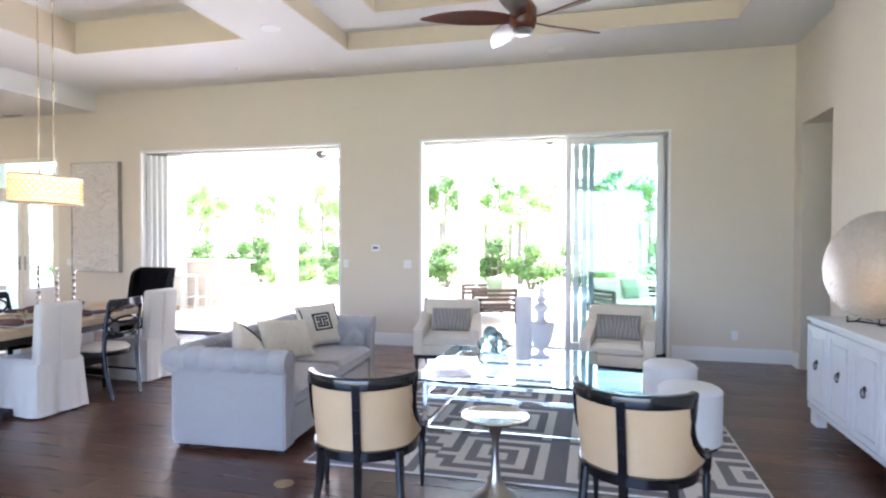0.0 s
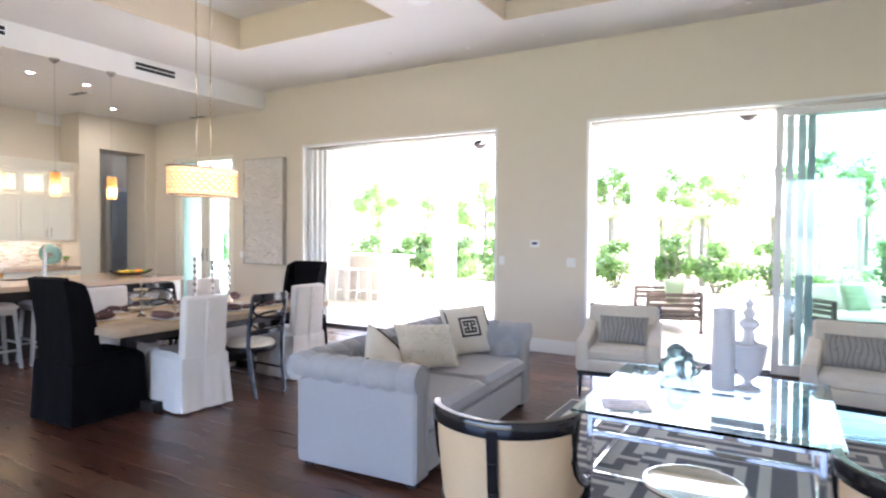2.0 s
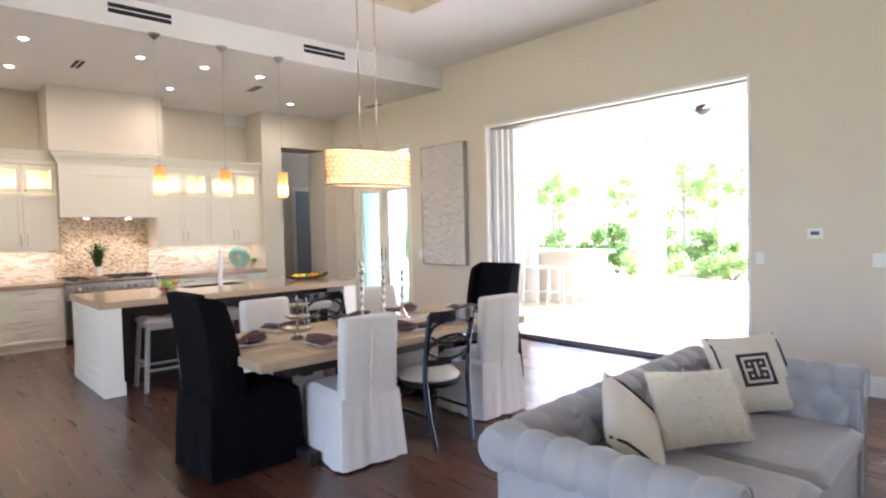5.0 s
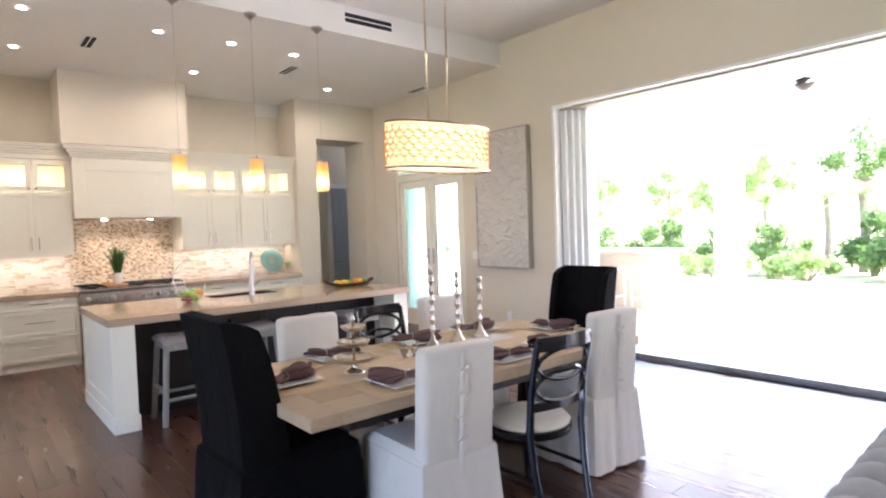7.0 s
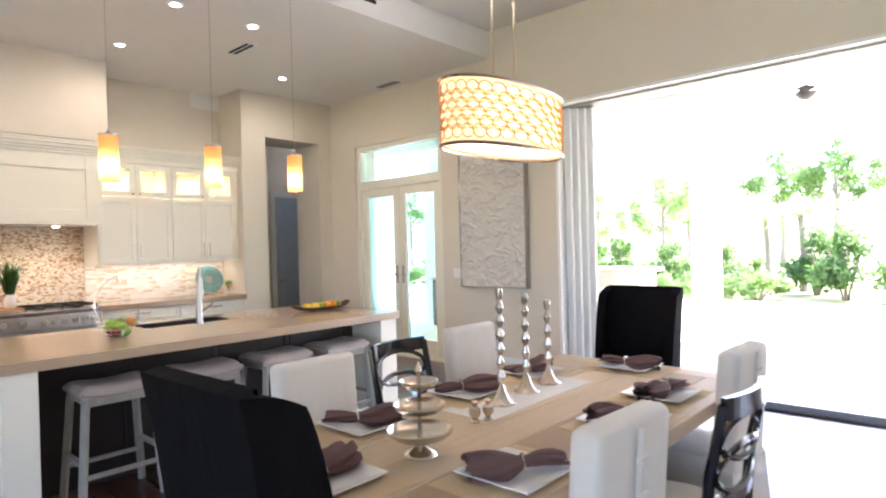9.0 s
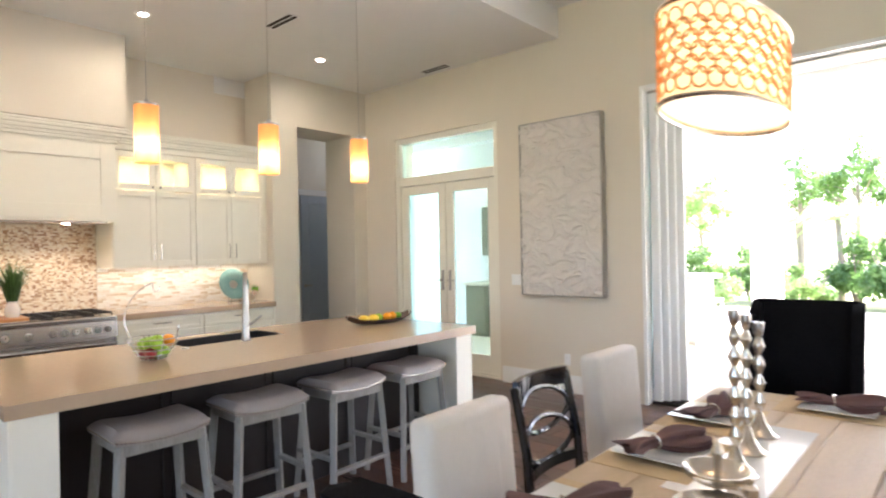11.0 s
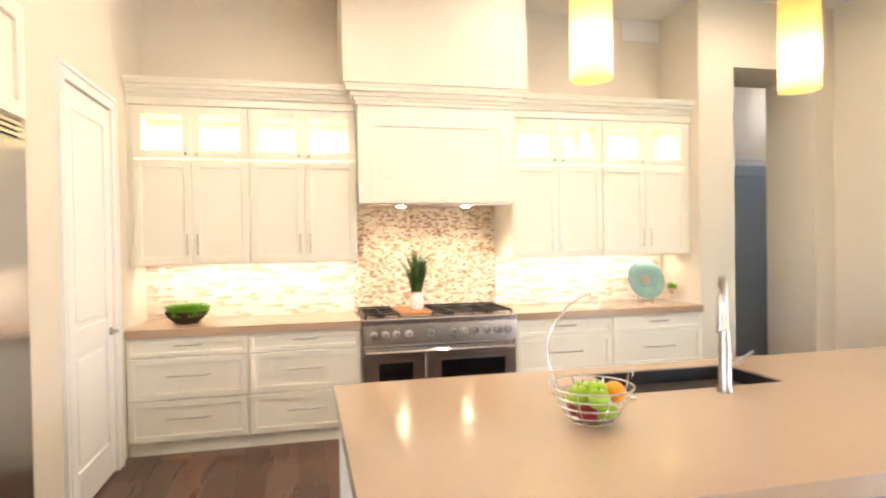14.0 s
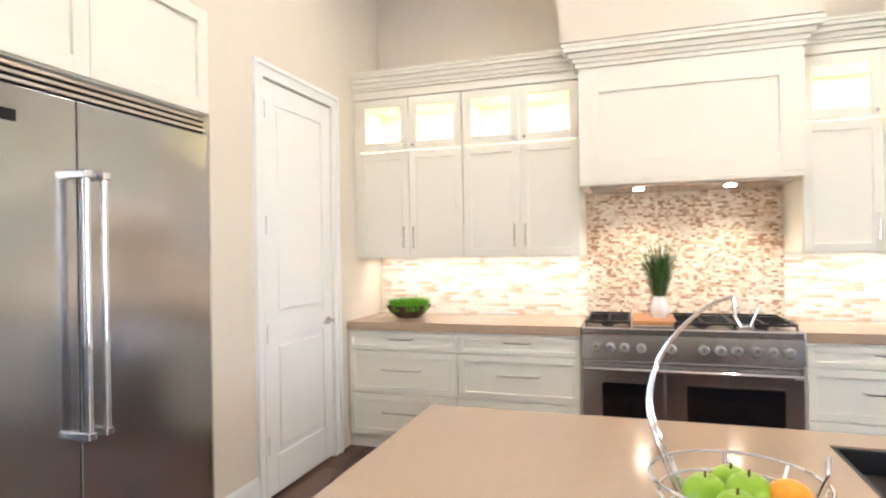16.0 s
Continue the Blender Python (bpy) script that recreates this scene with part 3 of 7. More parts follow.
def sofa():
    """A two-seat rolled-arm buttoned sofa facing +x; its back along x = 0."""
    d = thing("sofa", "grey-blue linen buttoned sofa with rolled arms and two seat cushions", "sofa")
    W, D, H = 2.03, 0.93, 0.755
    bm = bmesh.new()
    box(0.06, 0.06, 0.05, D - 0.03, W - 0.06, 0.30, 0.02, 2, bm)
    part("base", bm, "grey_linen", d, smooth=True)
    r = 0.088

    def roll(a):
        return max(0.0, math.cos(a))
    # arms: upright board with a scroll along its top
    for k, y in enumerate((0.0, W - 0.16)):
        bm = bmesh.new()
        box(0.05, y + 0.0, 0.04, D, y + 0.16, 0.645, 0.018, 3, bm)
        n = 15
        prof = []
        out = -1 if k == 0 else 1
        cy = y + 0.08 + out * 0.022
        t = bmesh.new()
        segs, m = 20, 70
        rings = []
        for i in range(m + 1):
            x = 0.02 + (D - 0.01) * i / m
            sc = 0.93 + 0.15 * abs(math.sin(math.pi * i / m * 7)) ** 0.7
            if i in (0, m):
                sc = 0.90
            rings.append([t.verts.new((x, cy + r * sc * math.cos(2 * math.pi * q / segs), 0.655 + r * sc * math.sin(2 * math.pi * q / segs))) for q in range(segs)])
        for a, b in zip(rings, rings[1:]):
            for q in range(segs):
                t.faces.new((a[q], a[(q + 1) % segs], b[(q + 1) % segs], b[q]))
        t.faces.new(rings[0])
        t.faces.new(list(reversed(rings[-1])))
        bmesh.ops.recalc_face_normals(t, faces=t.faces)
        merge(bm, t)
        arm = part("arm", bm, "grey_linen", d, smooth=True)
        # piping round the arm front
        cx = D + 0.004
        pts = [(cx, y + 0.012, 0.06), (cx, y + 0.012, 0.625), (cx, y + 0.148, 0.625), (cx, y + 0.148, 0.06)]
        part("piping", tube(pts, 0.006, 6), "grey_linen", arm)
        pts = [(D + 0.012, cy + (r + 0.002) * math.cos(a * math.pi / 9), 0.655 + (r + 0.002) * math.sin(a * math.pi / 9)) for a in range(18)]
        part("piping", tube(pts, 0.005, 6, closed=True), "grey_linen", arm)
        inner = y + 0.162 if k == 0 else y - 0.002
        sg = 1 if k == 0 else -1
        part("arm_padding", tufted(1, 1, 0.05, 40, 16, 1.5, 4, lambda u, v, o: (0.12 + (D - 0.16) * u, inner + sg * o, 0.34 + 0.325 * v)), "grey_linen", arm, smooth=True)
        for i in range(4):
            for j in range(1):
                b = bmesh.new()
                bmesh.ops.create_uvsphere(b, u_segments=8, v_segments=6, radius=0.012)
                bmesh.ops.translate(b, vec=(0.12 + (D - 0.16) * (i + 0.5) / 4, inner + sg * 0.02, 0.34 + 0.325 * 0.5), verts=b.verts)
                part("button", b, "grey_linen", arm, smooth=True)
    # back with a scrolled, buttoned top
    bm = bmesh.new()
    box(0.0, 0.05, 0.04, 0.18, W - 0.05, 0.645, 0.02, 2, bm)
    t = bmesh.new()
    segs, m = 20, 130
    rings = []
    for i in range(m + 1):
        y = -0.02 + (W + 0.04) * i / m
        sc = 0.92 + 0.17 * abs(math.sin(math.pi * i / m * 13)) ** 0.7
        rings.append([t.verts.new((0.05 + r * sc * math.cos(2 * math.pi * q / segs), y, 0.655 + r * sc * math.sin(2 * math.pi * q / segs))) for q in range(segs)])
    for a, b in zip(rings, rings[1:]):
        for q in range(segs):
            t.faces.new((a[q], b[q], b[(q + 1) % segs], a[(q + 1) % segs]))
    t.faces.new(rings[0])
    t.faces.new(list(reversed(rings[-1])))
    bmesh.ops.recalc_face_normals(t, faces=t.faces)
    merge(bm, t)
    back = part("backrest", bm, "grey_linen", d, smooth=True)
    part("back_padding", tufted(1, 1, 0.075, 90, 18, 1.5, 8, lambda u, v, o: (0.17 + o - 0.05 * v, W - 0.165 - (W - 0.33) * u, 0.34 + 0.375 * v)), "grey_linen", back, "deep-buttoned padding", smooth=True)
    for i in range(8):
        b = bmesh.new()
        bmesh.ops.create_uvsphere(b, u_segments=8, v_segments=6, radius=0.013)
        bmesh.ops.translate(b, vec=(0.17, 0.165 + (W - 0.33) * (i + 0.5) / 8, 0.50), verts=b.verts)
        part("button", b, "grey_linen", back, smooth=True)
    for k in range(2):
        y = 0.165 + k * (W - 0.33) / 2
        cw = (W - 0.33) / 2
        c = part("seat_cushion", cushion(0.74, cw - 0.006, 0.16, 18, 0.72, 0, None, pose(0.58, y + cw / 2, 0.385), power=8), "grey_linen", d, "plump seat cushion", smooth=True)
        e = 0.36
        pts = [(0.955, y + 0.03, 0.42), (0.955, y + cw - 0.03, 0.42)]
        part("piping", tube(pts, 0.006, 6), "grey_linen", c)
    part("front_rail", box(D - 0.05, 0.165, 0.06, D - 0.005, W - 0.165, 0.30, 0.012, 2), "grey_linen", d, smooth=True)
    for x in (0.06, D - 0.09):
        for y in (0.05, W - 0.12):
            part("foot", box(x, y, 0, x + 0.07, y + 0.07, 0.05, 0.006, 1), "rubber", d, "dark wooden foot")
    return d


sofa().matrix_basis = pose(-3.40, 3.965, 0, 0, 0, 3)


def pillow(name, w, h, t, label, mat, m, fringe=False, key=False, border=False):
    d = thing(name, label, "pillow", m)
    body = part("cover", cushion(w, h, t, 18, 0.12, 0.05), mat, d, smooth=True)
    if border:
        e = 0.87
        for x in (-1, 1):
            pts = [(x * w / 2 * e * (1 - 0.05 * (1 - v * v)), h / 2 * v * 0.96, 0) for v in (-1, -0.6, -0.2, 0.2, 0.6, 1)]
            for z in (-1, 1):
                bm = tube([(a, b, z * t / 2 * (0.2 + 0.45 * (1 - abs(b / (h / 2)) ** 2.2) ** 0.5 if abs(b) < h / 2 * 0.95 else 0.12)) for a, b, c in pts], 0.007, 6)
                part("trim_band", bm, "charcoal", d, "charcoal trim band")
    if key:
        s = 0.0165
        rows = ("11111111111", "1.........1", "1.1111111.1", "1.1.1.1.1.1", "1.111.111.1", "1...1.1...1", "1.111.111.1", "1.1.1.1.1.1", "1.1111111.1", "1.........1", "11111111111")
        bm = bmesh.new()
        for j, q in enumerate(rows):
            for i, c in enumerate(q):
                if c == "1":
                    zz = t / 2 * 0.93 + 0.004
                    box((i - 5.5) * s, (5 - j - 0.5) * s, zz - 0.004, (i - 4.5) * s, (5 - j + 0.5) * s, zz + 0.004, bm=bm)
        bmesh.ops.remove_doubles(bm, verts=bm.verts, dist=0.0002)
        part("motif", bm, "charcoal", d, "embroidered charcoal key motif")
    if fringe:
        rng = random.Random(3)
        bm = bmesh.new()
        for i in range(1500):
            u, v = rng.uniform(-0.97, 0.97), rng.uniform(-0.97, 0.97)
            e = (1 - abs(u) ** 2.4) * (1 - abs(v) ** 2.4)
            z = t / 2 * (0.12 + 0.88 * max(0, e) ** 0.5)
            p = Vector((w / 2 * u, h / 2 * v, z))
            q = p + Vector((rng.gauss(0, 0.012), rng.gauss(0, 0.012) - 0.01, rng.uniform(0.006, 0.018)))
            a = Vector((rng.gauss(0, 1), rng.gauss(0, 1), 0)).normalized() * 0.003
            bm.faces.new([bm.verts.new(p + a), bm.verts.new(p - a), bm.verts.new(q)])
        tagged(part("fur", bm, "fur", body, "long ivory fur"), kind="stuff")
    return d


def lean(x, y, z, yaw, tilt, roll=0):
    """Stands a flat cushion on its edge, its face along yaw, tilted back."""
    return pose(x, y, z, 0, 0, yaw) @ pose(0, 0, 0, 90 - tilt, 0, 0) @ pose(0, 0, 0, 0, 0, roll)


pillow("throw_pillow", 0.45, 0.45, 0.15, "ivory linen pillow with charcoal key motif on the sofa", "pillow", lean(-3.06, 5.78, 0.67, 48, 30, 4), key=True, border=True)
pillow("fur_pillow", 0.56, 0.36, 0.16, "ivory long-fur lumbar pillow on the sofa", "fur", lean(-3.03, 5.05, 0.645, 74, 26, -6), fringe=True)
pillow("side_pillow", 0.38, 0.38, 0.13, "ivory pillow with charcoal bands lying against the sofa arm", "pillow", lean(-3.12, 4.60, 0.635, 100, 32, 40), border=True)


def accent_chair():
    """Low cream armchair on a dark base, facing -y."""
    d = thing("accent_armchair", "cream upholstered armchair on a black base with tapered legs", "armchair", group="cream armchairs")
    W, D = 0.74, 0.78
    part("seat_frame", box(-W / 2 + 0.02, -D / 2 + 0.02, 0.24, W / 2 - 0.02, D / 2 - 0.02, 0.36, 0.02, 2), "cream_cloth", d, smooth=True)
    part("seat_cushion", cushion(W - 0.22, D - 0.18, 0.15, 16, 0.75, 0, None, pose(0, -0.06, 0.40), power=8), "cream_cloth", d, smooth=True)
    for s in (-1, 1):
        a = prism([(-0.38, 0.25), (0.30, 0.25), (0.30, 0.66), (0.12, 0.58), (-0.38, 0.53)], 0, 0.115, None, 0.02)
        bmesh.ops.transform(a, matrix=Matrix(((0, 1, 0, (W / 2 - 0.115) if s > 0 else -W / 2), (1, 0, 0, 0), (0, 0, 1, 0), (0, 0, 0, 1))), verts=a.verts)
        bmesh.ops.recalc_face_normals(a, faces=a.faces)
        part("arm", a, "cream_cloth", d, smooth=True)
    b = box(-W / 2 + 0.03, 0.0, 0.0, W / 2 - 0.03, 0.13, 0.515, 0.035, 3, None, pose(0, 0.20, 0.30, -9, 0, 0))
    part("backrest", b, "cream_cloth", d, smooth=True)
    part("back_shell", box(-W / 2 + 0.015, 0.134, 0.0, W / 2 - 0.015, 0.15, 0.53, 0.006, 1, None, pose(0, 0.20, 0.295, -9, 0, 0)), "black_lacquer", d, "thin black lacquered back edge")
    part("base_rail", box(-W / 2 + 0.015, -D / 2 + 0.012, 0.205, W / 2 - 0.015, D / 2 - 0.012, 0.243, 0.005, 1), "black_lacquer", d, "black lacquered base rail")
    for x in (-W / 2 + 0.04, W / 2 - 0.04):
        for y, k in ((-D / 2 + 0.04, -0.03), (D / 2 - 0.04, 0.05)):
            part("leg", tube([(x, y, 0.21), (x, y + k * 0.3, 0.1), (x, y + k, 0)], 0.022, 8, taper=(1.1, 0.85, 0.6)), "black_lacquer", d, "tapered black leg")
    return d


ch = accent_chair()
ch.matrix_basis = pose(-2.0, 6.98, 0, 0, 0, 8)
copy_thing(ch, pose(-0.10, 6.86, 0, 0, 0, -6))


M["taupe_thread"] = material("taupe_thread", srgb(0.42, 0.39, 0.37), 0.9, var=0.1, scale=30)


def zebra_pillow(m):
    d = pillow("lumbar_pillow", 0.46, 0.27, 0.12, "grey-taupe fine-patterned lumbar pillow with silver studs on the armchair", "zebra", m)
    for i in range(21):
        x = -0.20 + 0.40 * i / 20
        pts = []
        for k in range(13):
            v = -0.92 + 1.84 * k / 12
            u = x / 0.23
            z = 0.06 * (0.12 + 0.88 * max(0, (1 - abs(u) ** 2.4) * (1 - abs(v) ** 2.4)) ** 0.5)
            pts.append((x * (0.97) + 0.012 * math.sin(3.2 * v + 2.4 * abs(x) * 9), 0.135 * v, z + 0.001))
        part("stripe", tube(pts, 0.0036, 5), "taupe_thread" if i % 2 else "zebra", d)
    for x in (-0.15, 0.0, 0.15):
        part("stud", lathe([(0.012, 0), (0.009, 0.006), (0, 0.009)], 10, None, pose(x, 0.0, 0.058)), "silver", d, "round silver stud")
    return d


zebra_pillow(lean(-1.97, 6.97, 0.60, 8, 20))
zebra_pillow(lean(-0.11, 6.85, 0.60, -6, 20))


def barrel_chair():
    """Black-framed tub chair with a curved top rail sweeping into the arms, facing +y; back at -y."""
    d = thing("barrel_chair", "black lacquered open-frame tub chair with a cream fabric back", "chair", group="black tub chairs")
    def reach(v):
        return 0.66 + 0.34 * max(0.0, (0.62 - v) / 0.62) ** 1.8

    def shell(a, v, off=0.0):
        # a runs round the back from side to side, v up from the seat rail
        th = math.radians(-90 + 96 * a)
        e = abs(a)
        r = 0.298 + 0.022 * v + off
        y = 0.02 + r * math.sin(th) * 0.93 - 0.03 * v
        if e > 0.62:
            y += 0.215 * ((e - 0.62) / 0.38) ** 1.2
        return Vector((r * math.cos(th), y, 0.385 + 0.385 * v + 0.012 * e * v))

    # cap rail: a flat band, leaning out, ending at the side posts
    t = bmesh.new()
    rings = []
    for i in range(49):
        a = -0.69 + 1.38 * i / 48
        p = shell(a, 1.0)
        o = Vector((p.x, p.y - 0.05, 0)).normalized()
        rings.append([t.verts.new(p + o * w + Vector((0, 0, q))) for w, q in ((-0.016, -0.034), (0.018, -0.034), (0.026, 0.020), (0.018, 0.034), (-0.010, 0.034), (-0.018, 0.0))])
    for a, b in zip(rings, rings[1:]):
        for q in range(6):
            t.faces.new((a[q], a[(q + 1) % 6], b[(q + 1) % 6], b[q]))
    t.faces.new(rings[0])
    t.faces.new(list(reversed(rings[-1])))
    bmesh.ops.recalc_face_normals(t, faces=t.faces)
    part("top_rail", t, "black_lacquer", d, smooth=True)

    def sheet(u, v, off):
        return shell((2 * u - 1) * reach(v), v, off)
    for k in range(2):
        part("back_panel", surface(lambda u, v: sheet(0.5 * (u + k), v, 0.004 + 0.005 * math.sin(math.pi * v)), 20, 12, 0.010), "cream_back", d, "pale cream leather outer back", smooth=True)
    part("inner_panel", surface(lambda u, v: sheet(1 - u, v, -0.012 - 0.012 * math.sin(math.pi * v)), 36, 12, 0.006), "tan_back", d, "tan leather inner back", smooth=True)
    pts = [sheet(0.5, v, 0.016) for v in (-0.02, 0.33, 0.66, 1.0)]
    bm = bmesh.new()
    for p, q in zip(pts, pts[1:]):
        bar(p, q, 0.044, 0.026, bm)
    part("back_splat", bm, "black_lacquer", d)
    for s in (-1, 1):
        pts = [sheet(0.5 + s * 0.5, v, 0.002) for v in (1.0, 0.8, 0.6, 0.45, 0.32, 0.2, 0.1, 0.03)]
        tip = pts[-1]
        pts.append(Vector((tip.x, tip.y + 0.035, tip.z + 0.012)))
        part("side_post", tube([tuple(q) for q in pts], 0.024, 8, taper=(1.1, 1, 0.95, 0.95, 0.95, 1, 1, 1, 0.9)), "black_lacquer", d, smooth=True)
        fx, fy = tip.x, tip.y + 0.02
        part("front_leg", tube([(fx, fy, 0.42), (fx, fy, 0.38), (fx, fy, 0.33), (fx, fy, 0.30), (fx, fy, 0.275), (fx, fy + 0.005, 0.0)], 0.021, 10, taper=(1.2, 1.25, 1.2, 0.8, 1.15, 0.55)), "black_lacquer", d, smooth=True)
        part("back_leg", tube([(s * 0.215, -0.19, 0.38), (s * 0.225, -0.21, 0.2), (s * 0.25, -0.27, 0.0)], 0.024, 8, taper=(1.1, 0.95, 0.7)), "black_lacquer", d, smooth=True)
    part("back_leg", tube([(0, -0.265, 0.40), (0, -0.265, 0.2), (0, -0.30, 0.0)], 0.024, 8, taper=(1.1, 0.95, 0.7)), "black_lacquer", d, smooth=True)
    # seat ring and pad
    def seat_out(r, z, n=36):
        out = []
        for i in range(n):
            th = 2 * math.pi * i / n
            x, y = r * math.cos(th), r * math.sin(th) * (0.95 if math.sin(th) < 0 else 1.0)
            if math.sin(th) > 0:
                y = min(y * 1.25, 0.30 * r / 0.29)
                x *= 1.03
            out.append((x, y + 0.0, z))
        return out
    t = bmesh.new()
    rr = [[t.verts.new(p) for p in seat_out(r, z)] for r, z in ((0.265, 0.335), (0.30, 0.345), (0.30, 0.395), (0.265, 0.40))]
    for a, b in zip(rr, rr[1:] + rr[:1]):
        for i in range(36):
            t.faces.new((a[i], a[(i + 1) % 36], b[(i + 1) % 36], b[i]))
    bmesh.ops.recalc_face_normals(t, faces=t.faces)
    part("seat_ring", t, "black_lacquer", d, smooth=True)
    t = bmesh.new()
    rr = [[t.verts.new(p) for p in seat_out(r, z)] for r, z in ((0.262, 0.36), (0.264, 0.40), (0.25, 0.425), (0.20, 0.437), (0.10, 0.44))]
    t.faces.new(list(reversed(rr[0])))
    t.faces.new(rr[-1])
    for a, b in zip(rr, rr[1:]):
        for i in range(36):
            t.faces.new((a[i], a[(i + 1) % 36], b[(i + 1) % 36], b[i]))
    bmesh.ops.recalc_face_normals(t, faces=t.faces)
    part("seat", t, "cream_back", d, "pale cream seat pad", smooth=True)
    return d


bc = barrel_chair()
bc.matrix_basis = pose(-1.645, 3.50, 0, 0, 0, 11)
copy_thing(bc, pose(-0.14, 3.53, 0, 0, 0, -18))

# ---- rug with an interlocking key pattern ----
M["rug_ivory"] = material("ivory_wool_pile", srgb(0.86, 0.84, 0.81), 0.95, var=0.06, scale=40, bump=0.8, bump_scale=300)
M["rug_grey"] = material("grey_wool_pile", srgb(0.50, 0.49, 0.50), 0.95, var=0.12, scale=40, bump=0.8, bump_scale=300)
rug = thing("area_rug", "ivory wool rug with a grey interlocking key pattern", "rug")
RX0, RY0, RX1, RY1 = -2.30, 3.97, 0.68, 6.42
part("rug_base", box(RX0, RY0, 0.0, RX1, RY1, 0.012, 0.004, 1), "rug_ivory", rug)
key = ("11111111111.", "1.........1.", "1.1111111.1.", "1.1.....1.1.", "1.1.111.1.1.", "1.1.1.1.1.11", "1.1.1...1...", "1.1.11111.11", "1.1.......1.", "1.111111111.", "1...........", "111111.11111")
bm = bmesh.new()
cell = 0.07
nx, ny = int((RX1 - RX0) / cell), int((RY1 - RY0) / cell)
for j in range(ny):
    i = 0
    while i < nx:
        def on(i):
            a, b = i // 12, j // 12
            u, v = i % 12, j % 12
            if a % 2:
                u = 11 - u
            if (a + b) % 2:
                v = 11 - v
            return key[v][u] == "1"
        if on(i):
            k = i
            while k < nx and on(k):
                k += 1
            box(RX0 + 0.02 + i * cell, RY0 + 0.01 + j * cell, 0.008, RX0 + 0.02 + k * cell, RY0 + 0.01 + (j + 1) * cell, 0.0145, bm=bm)
            i = k
        else:
            i += 1
tagged(part("key_pattern", bm, "rug_grey", rug, "grey carved key pattern"), kind="stuff")

# ---- glass coffee table ----
ct = thing("coffee_table", "large square glass coffee table on a chrome tube frame", "table")
X0, Y0, X1, Y1 = -1.75, 4.66, -0.33, 6.17
M["table_glass"] = material("thick_green_glass", (0.80, 0.97, 0.93), 0.0, trans=1.0, var=0, rough_var=0.0)
g = part("glass_top", box(X0, Y0, 0.435, X1, Y1, 0.455, 0.004, 2), "table_glass", ct, "thick green-edged glass top")
g.visible_shadow = False
for z in (0.40, 0.30, 0.045):
    bm = bmesh.new()
    e = 0.10
    for p, q in (((X0 + e, Y0 + e), (X1 - e, Y0 + e)), ((X1 - e, Y0 + e), (X1 - e, Y1 - e)), ((X1 - e, Y1 - e), (X0 + e, Y1 - e)), ((X0 + e, Y1 - e), (X0 + e, Y0 + e))):
        bar((*p, z), (*q, z), 0.028, 0.028, bm)
    part("frame_rail", bm, "chrome", ct, "chrome square-tube rail")
for x in (X0 + 0.10, X1 - 0.10):
    for y in (Y0 + 0.10, Y1 - 0.10):
        part("leg", box(x - 0.018, y - 0.018, 0.014, x + 0.018, y + 0.018, 0.42, 0.003, 1), "chrome", ct)
        part("pad", lathe([(0.022, 0.42), (0.022, 0.434), (0, 0.434)], 16, None, pose(x, y, 0)), "black_metal", ct, "black rubber pad")
part("cross_rail", bar((X0 + 0.1, (Y0 + Y1) / 2, 0.30), (X1 - 0.1, (Y0 + Y1) / 2, 0.30), 0.026), "chrome", ct)

TZ = 0.456
M["white_ceramic"] = shade_material("milky_white_glass", srgb(0.95, 0.95, 0.96), 0.5)
urn = thing("lidded_urn", "tall pale lidded glass urn on a stepped foot", "vase", pose(-0.83, 5.72, TZ))
body = part("body", lathe([(0.085, 0), (0.09, 0.012), (0.045, 0.03), (0.03, 0.05), (0.03, 0.075), (0.06, 0.10), (0.095, 0.17), (0.112, 0.25), (0.12, 0.30), (0.122, 0.315), (0.11, 0.322), (0.05, 0.322)], 32), "white_ceramic", urn, smooth=True)
part("lid", lathe([(0.055, 0.322), (0.05, 0.335), (0.038, 0.35), (0.038, 0.42), (0.072, 0.45), (0.068, 0.475), (0.03, 0.505), (0.048, 0.54), (0.022, 0.575), (0.034, 0.605), (0.012, 0.63), (0.006, 0.69), (0, 0.70)], 28), "white_ceramic", body, "turned finial lid", smooth=True)
vase = thing("ribbed_vase", "tall white ribbed cylinder vase", "vase", pose(-0.98, 5.64, TZ))
prof = [(0.062, 0.0)]
for k in range(35):
    z = 0.006 + k * 0.016
    prof += [(0.076, z), (0.076, z + 0.009), (0.069, z + 0.012), (0.069, z + 0.015)]
prof += [(0.058, 0.566), (0.05, 0.544), (0, 0.534)]
part("body", lathe(prof, 26), "white_ceramic", vase, smooth=True)
orb = thing("glass_orb", "pale aqua blown-glass bubble bowl", "bowl", pose(-1.30, 5.90, TZ))
M["aqua_glass"] = material("aqua_glass", (0.78, 0.91, 0.93), 0.02, trans=0.95, var=0.15, scale=8, rough_var=0.02)
rng = random.Random(11)
for i in range(9):
    b = bmesh.new()
    r = rng.uniform(0.055, 0.085)
    bmesh.ops.create_icosphere(b, subdivisions=3, radius=r)
    a = 2 * math.pi * i / 6
    c = (0.085 * math.cos(a), 0.085 * math.sin(a), r) if i < 6 else (0.04 * math.cos(2.1 * i), 0.04 * math.sin(2.1 * i), 0.14 + 0.02 * (i - 6))
    bmesh.ops.translate(b, vec=c, verts=b.verts)
    part("bubble", b, "aqua_glass", orb, smooth=True)
star = thing("starburst_ornament", "small brushed-metal starburst ornament", "ornament", pose(-1.16, 5.84, TZ + 0.095))
bm = bmesh.new()
rng = random.Random(5)
